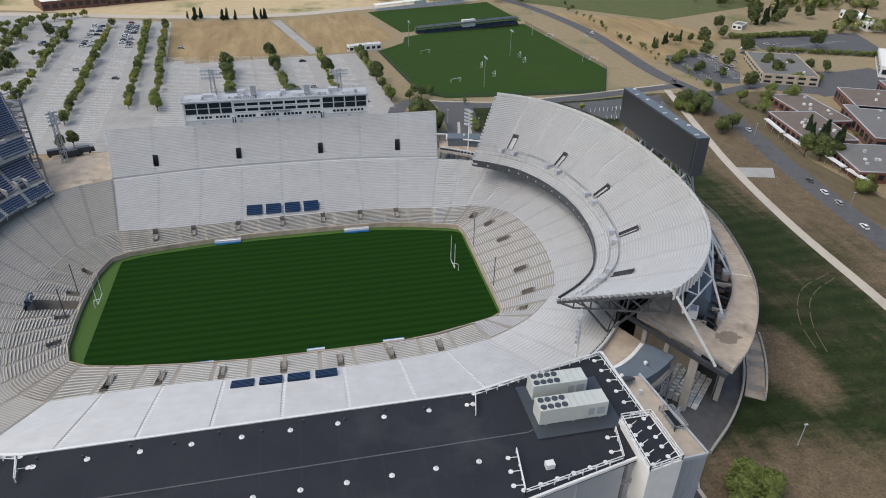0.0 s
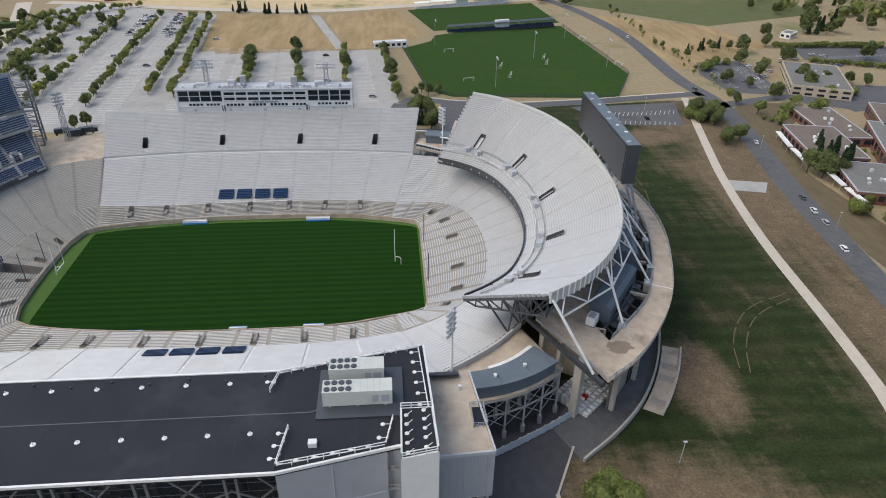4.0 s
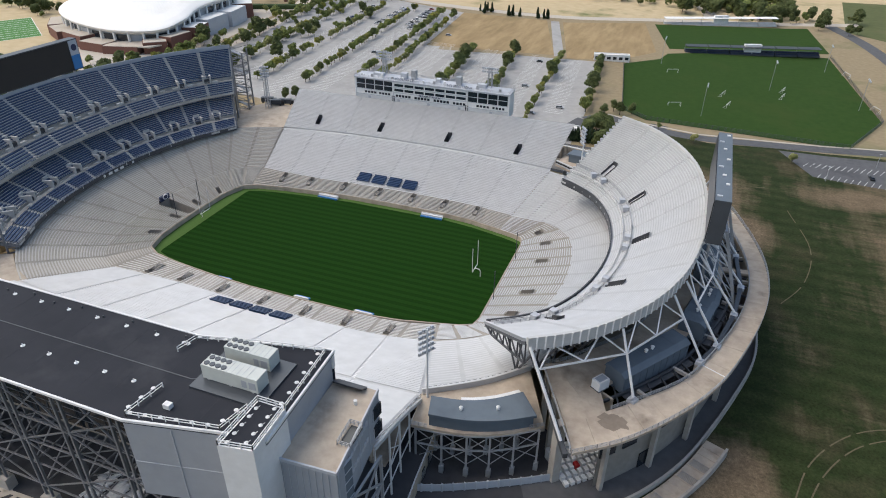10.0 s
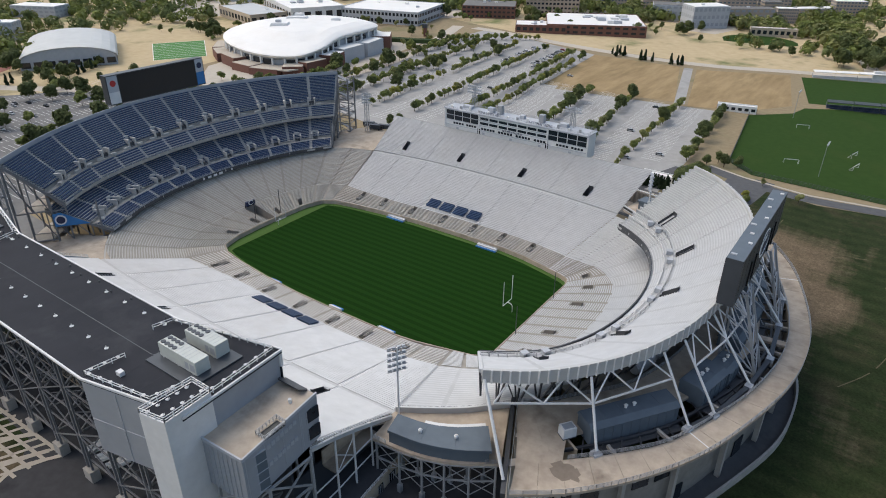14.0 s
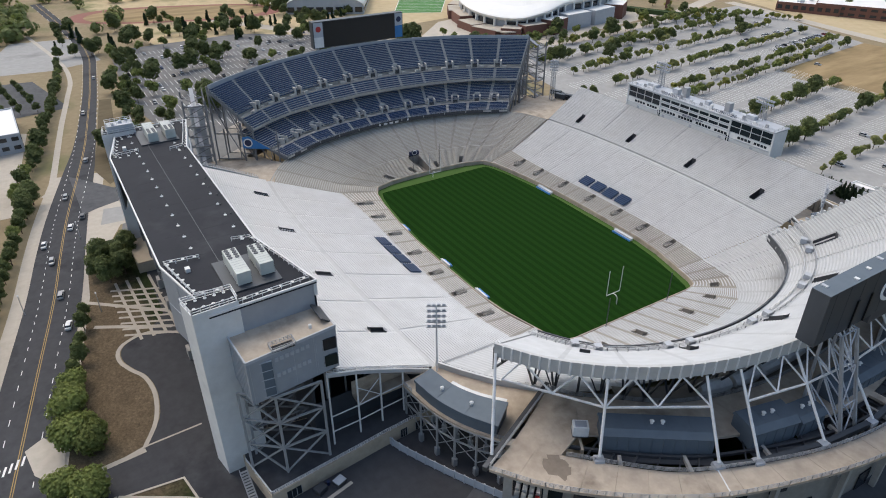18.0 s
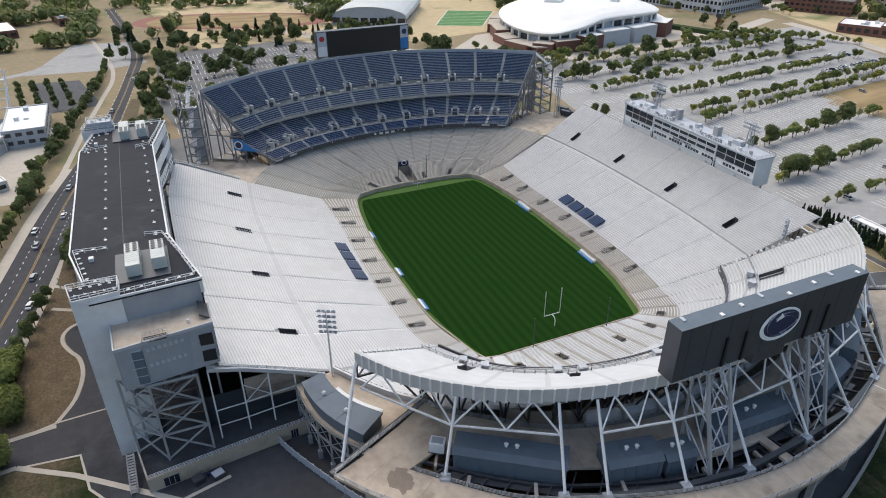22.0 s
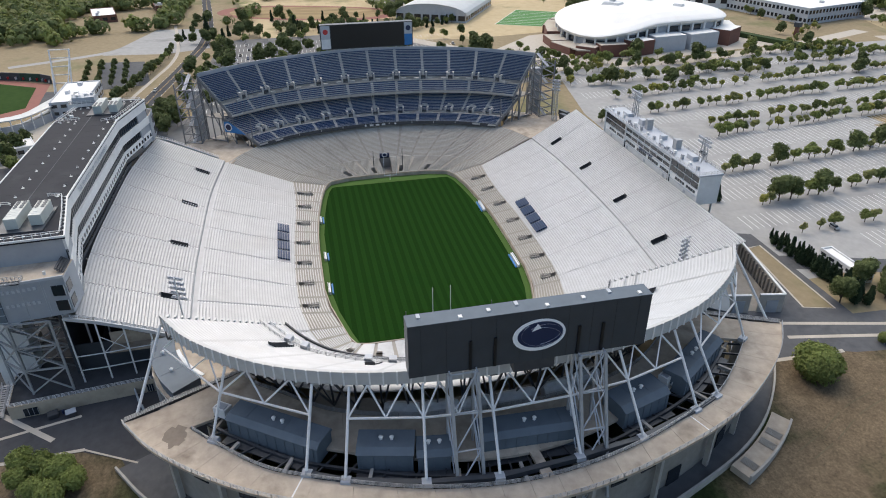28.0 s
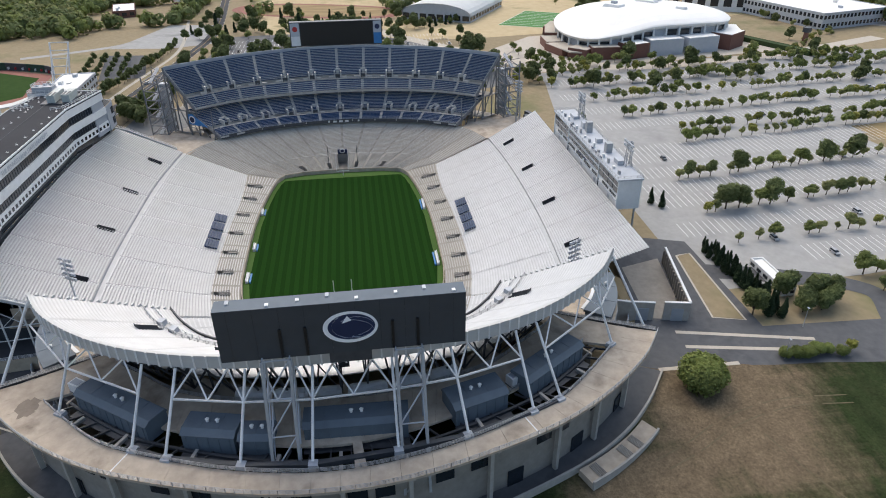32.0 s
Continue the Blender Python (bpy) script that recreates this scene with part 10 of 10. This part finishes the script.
stripes("pale_walk", [((81, 100), (90, 140)), ((88, 100), (95, 138)), ((96.5, 88), (97, 112)), ((-27, -143), (-10, -122)), ((-13, -143), (-2, -123)), ((43, -139), (44.5, -157)), ((54, -147), (62, -134)), ((62, -134), (84, -106)), ((54, -147), (56, -166))], 1.4, PAVING, 0.19, "pale concrete walk")
TRACKED = mat("tyre_worn_grass", (0.15, 0.125, 0.08), (0.08, 0.07, 0.042), 0.8, 0.95, sheen=0.12)
ruts = []
for pts in ([(150, -60), (154, -47), (161, -36), (170, -28), (184, -22)], [(152, -62), (157, -49), (164, -38), (172, -31), (184, -25)], [(121, 104), (131, 107), (139, 110), (150, 116)], [(128, 72), (123, 84), (116, 98), (112, 116), (113, 134)], [(131, 74), (126, 86), (119, 100), (115, 117), (116, 134)], [(150, 20), (160, 40), (164, 66), (158, 96)]):
    line = smooth(pts, 6)
    ruts += [(tuple(a), tuple(b)) for k, (a, b) in enumerate(zip(line, line[1:])) if (k * 7) % 5]
stripes("tyre_rut", ruts, 0.35, TRACKED, 0.1, "faint worn tyre ruts in the grass")
# patterned forecourt beside the tower
stripes("paving_strip", [((-30 + i * 3.2, -136), (-24 + i * 3.2, -122)) for i in range(9)] + [((-34, -134 + j * 3.4), (0, -132 + j * 3.4)) for j in range(4)], 0.9, PAVING, 0.2, "pale strips in the dark paving")

PAINTS = [mat(n + "_car_paint", c, tuple(v * 0.9 for v in c), 0.5, 0.3) for n, c in (("white", (0.7, 0.7, 0.7)), ("silver", (0.35, 0.36, 0.37)), ("black", (0.012, 0.012, 0.014)), ("grey", (0.09, 0.095, 0.1)), ("blue", (0.02, 0.05, 0.14)), ("red", (0.25, 0.02, 0.02)))]
TYRE = mat("tyre_rubber", (0.012, 0.012, 0.012), (0.016, 0.016, 0.016), 3, 0.9)


def make_car(n, paint, tall):
    c = thing("car", ("white", "silver", "black", "grey", "blue", "red")[n % 6] + " parked " + ("van-like estate car" if tall else "saloon car") + " with dark windows", "car", "cars in the grounds")
    s = Soup()
    low = [(-2.2, -0.85), (2.2, -0.85), (2.3, 0.0), (2.2, 0.85), (-2.2, 0.85), (-2.28, 0.0)]
    s.ring([(x * 0.97, y * 0.95, 0.25) for x, y in low], [(x, y, 0.55) for x, y in low], caps=True)
    s.ring([(x, y, 0.55) for x, y in low], [(x * 0.96, y * 0.94, 0.9) for x, y in low])
    part("body", s, paint, c)
    s = Soup()
    r0, r1 = (-2.0, 1.0) if tall else (-1.6, 1.0)
    s.ring([(r0, -0.78, 0.9), (r1 + 0.3, -0.78, 0.9), (r1 + 0.3, 0.78, 0.9), (r0, 0.78, 0.9)], [(r0 + 0.25, -0.64, 1.42), (r1 - 0.5, -0.64, 1.42), (r1 - 0.5, 0.64, 1.42), (r0 + 0.25, 0.64, 1.42)])
    part("glazing", s, GLASS, c)
    s = Soup()
    s.ring([(r0 + 0.2, -0.66, 1.42), (r1 - 0.45, -0.66, 1.42), (r1 - 0.45, 0.66, 1.42), (r0 + 0.2, 0.66, 1.42)], [(r0 + 0.35, -0.58, 1.52), (r1 - 0.6, -0.58, 1.52), (r1 - 0.6, 0.58, 1.52), (r0 + 0.35, 0.58, 1.52)])
    part("car_roof", s, paint, c)
    for x in (-1.4, 1.4):
        for y in (-0.8, 0.8):
            s = Soup()
            s.ring([(x + 0.32 * math.cos(a), y - 0.1, 0.32 + 0.32 * math.sin(a)) for a in (math.pi / 5 * i for i in range(10))], [(x + 0.32 * math.cos(a), y + 0.1, 0.32 + 0.32 * math.sin(a)) for a in (math.pi / 5 * i for i in range(10))])
            part("wheel", s, TYRE, c)
    return c


CARS = [make_car(n, PAINTS[n], n in (1, 4)) for n in range(6)]
parked = [0] * 6


def park(n, x, y, turn, lift=0.14):
    m = pose(x, y, ground_z(x) + lift, 0, 0, turn)
    if parked[n] == 0:
        CARS[n].matrix_basis = m
    else:
        copy_thing(CARS[n], m)
    parked[n] += 1


rnd = random.Random(31)
pick = lambda: rnd.choice((0, 0, 0, 0, 1, 1, 1, 2, 2, 3, 3, 4))
for n in range(6):
    park(n, -110 + n * 2.75 * 0.0 - 0.085 * (340 + n * 8.25 - 140) + 18, 340 + n * 8.25, 0)
for i in range(64):
    row = rnd.choice((-90, -114, -140, -90))
    y = 141.4 + 2.75 * rnd.randint(60, 84)
    park(pick(), row - 0.085 * (y - 140) + rnd.choice((-2.6, 2.6)), y, rnd.choice((0, 180)))
for x, y in ((46, 176), (21, 205), (-2, 160), (-30, 236), (-56, 300), (-114, 250), (-90, 230), (21, 262), (-46, 150), (32, 160)):
    park(pick(), x - 0.085 * (y - 140) + 2.6, y + 1.35, 0)
for i in range(58):
    x, y = -160 - 16 * rnd.randint(2, 10), -92 + 2.9 * rnd.randint(0, 60) + 1.45
    park(pick(), x + rnd.choice((-2.5, 2.5)), y, 0)
for f, off in ((0.32, -5.8), (0.36, -2.0), (0.41, 2.2), (0.44, 5.6), (0.49, -5.6), (0.53, 2.2), (0.6, -2), (0.69, 2.2), (0.77, -2.2), (0.47, -2.1)):
    t = f * (len(AVENUE) - 1)
    p, q = spline(AVENUE, t), spline(AVENUE, t + 0.2)
    d = Vector(q - p).normalized()
    park(pick(), p[0] - d.y * off, p[1] + d.x * off, math.degrees(math.atan2(d.y, d.x)) + (180 if off > 0 else 0))
for x, y, t in ((221, 4, 82), (226, 24, 80), (229, 46, 80), (227, 34, 80), (240, 108, 76), (245, 196, 95), (246, 330, 90), (196, 145, 95)):
    park(pick(), x, y, t)
for i in range(26):
    f = rnd.random()
    park(pick(), 290 + 90 * f + rnd.uniform(-8, 8), 205 + 30 * f + rnd.uniform(0, 45), rnd.choice((40, 130)))
for x, y in ((-84, 95), (-80, 98), (-90, 97)):
    tr = thing("service_truck", "dark service truck parked behind the stand", "truck", "service trucks", at=(x, y, 12.1))
    s = Soup()
    s.box(x, y, 12.7, 6.0, 2.3, 2.2, 20)
    part("box_body", s, CHARCOAL, tr)
    s = Soup()
    s.box(x + 3.6, y + 1.3, 12.6, 1.6, 2.2, 1.7, 20, 0.85)
    part("cab", s, PAINTS[2], tr)
    for dx, dy in ((-1.8, -1.5), (2.6, 0.2), (-2.4, 0.4), (2.0, 2.0)):
        s = Soup()
        s.cyl(x + dx, y + dy, 12.1, 0.45, 0.6, 10)
        part("wheel", s, TYRE, tr)
for x, y, lid in ((75.3, -108, STEEL_DARK), (75.6, -103.6, LIGHT_GREY)):
    w = thing("waste_container", "dark steel waste container with a %s lid" % ("black" if lid is STEEL_DARK else "pale"), "container", "yard containers", at=(x, y, 0.5))
    s = Soup()
    s.box(x, y, 0.62, 1.9, 2.3, 1.3, 20, 1.12)
    part("body", s, STEEL_DARK, w)
    s = Soup()
    s.box(x, y, 1.92, 2.15, 2.55, 0.14, 20, 0.9)
    part("lid", s, lid, w)
w = thing("drum", "small blue plastic drum in the yard", "drum", at=(74.4, -105.8, 0.5))
s = Soup()
s.cyl(74.4, -105.8, 0.55, 0.4, 1.0, 12)
part("body", s, NAVY, w)
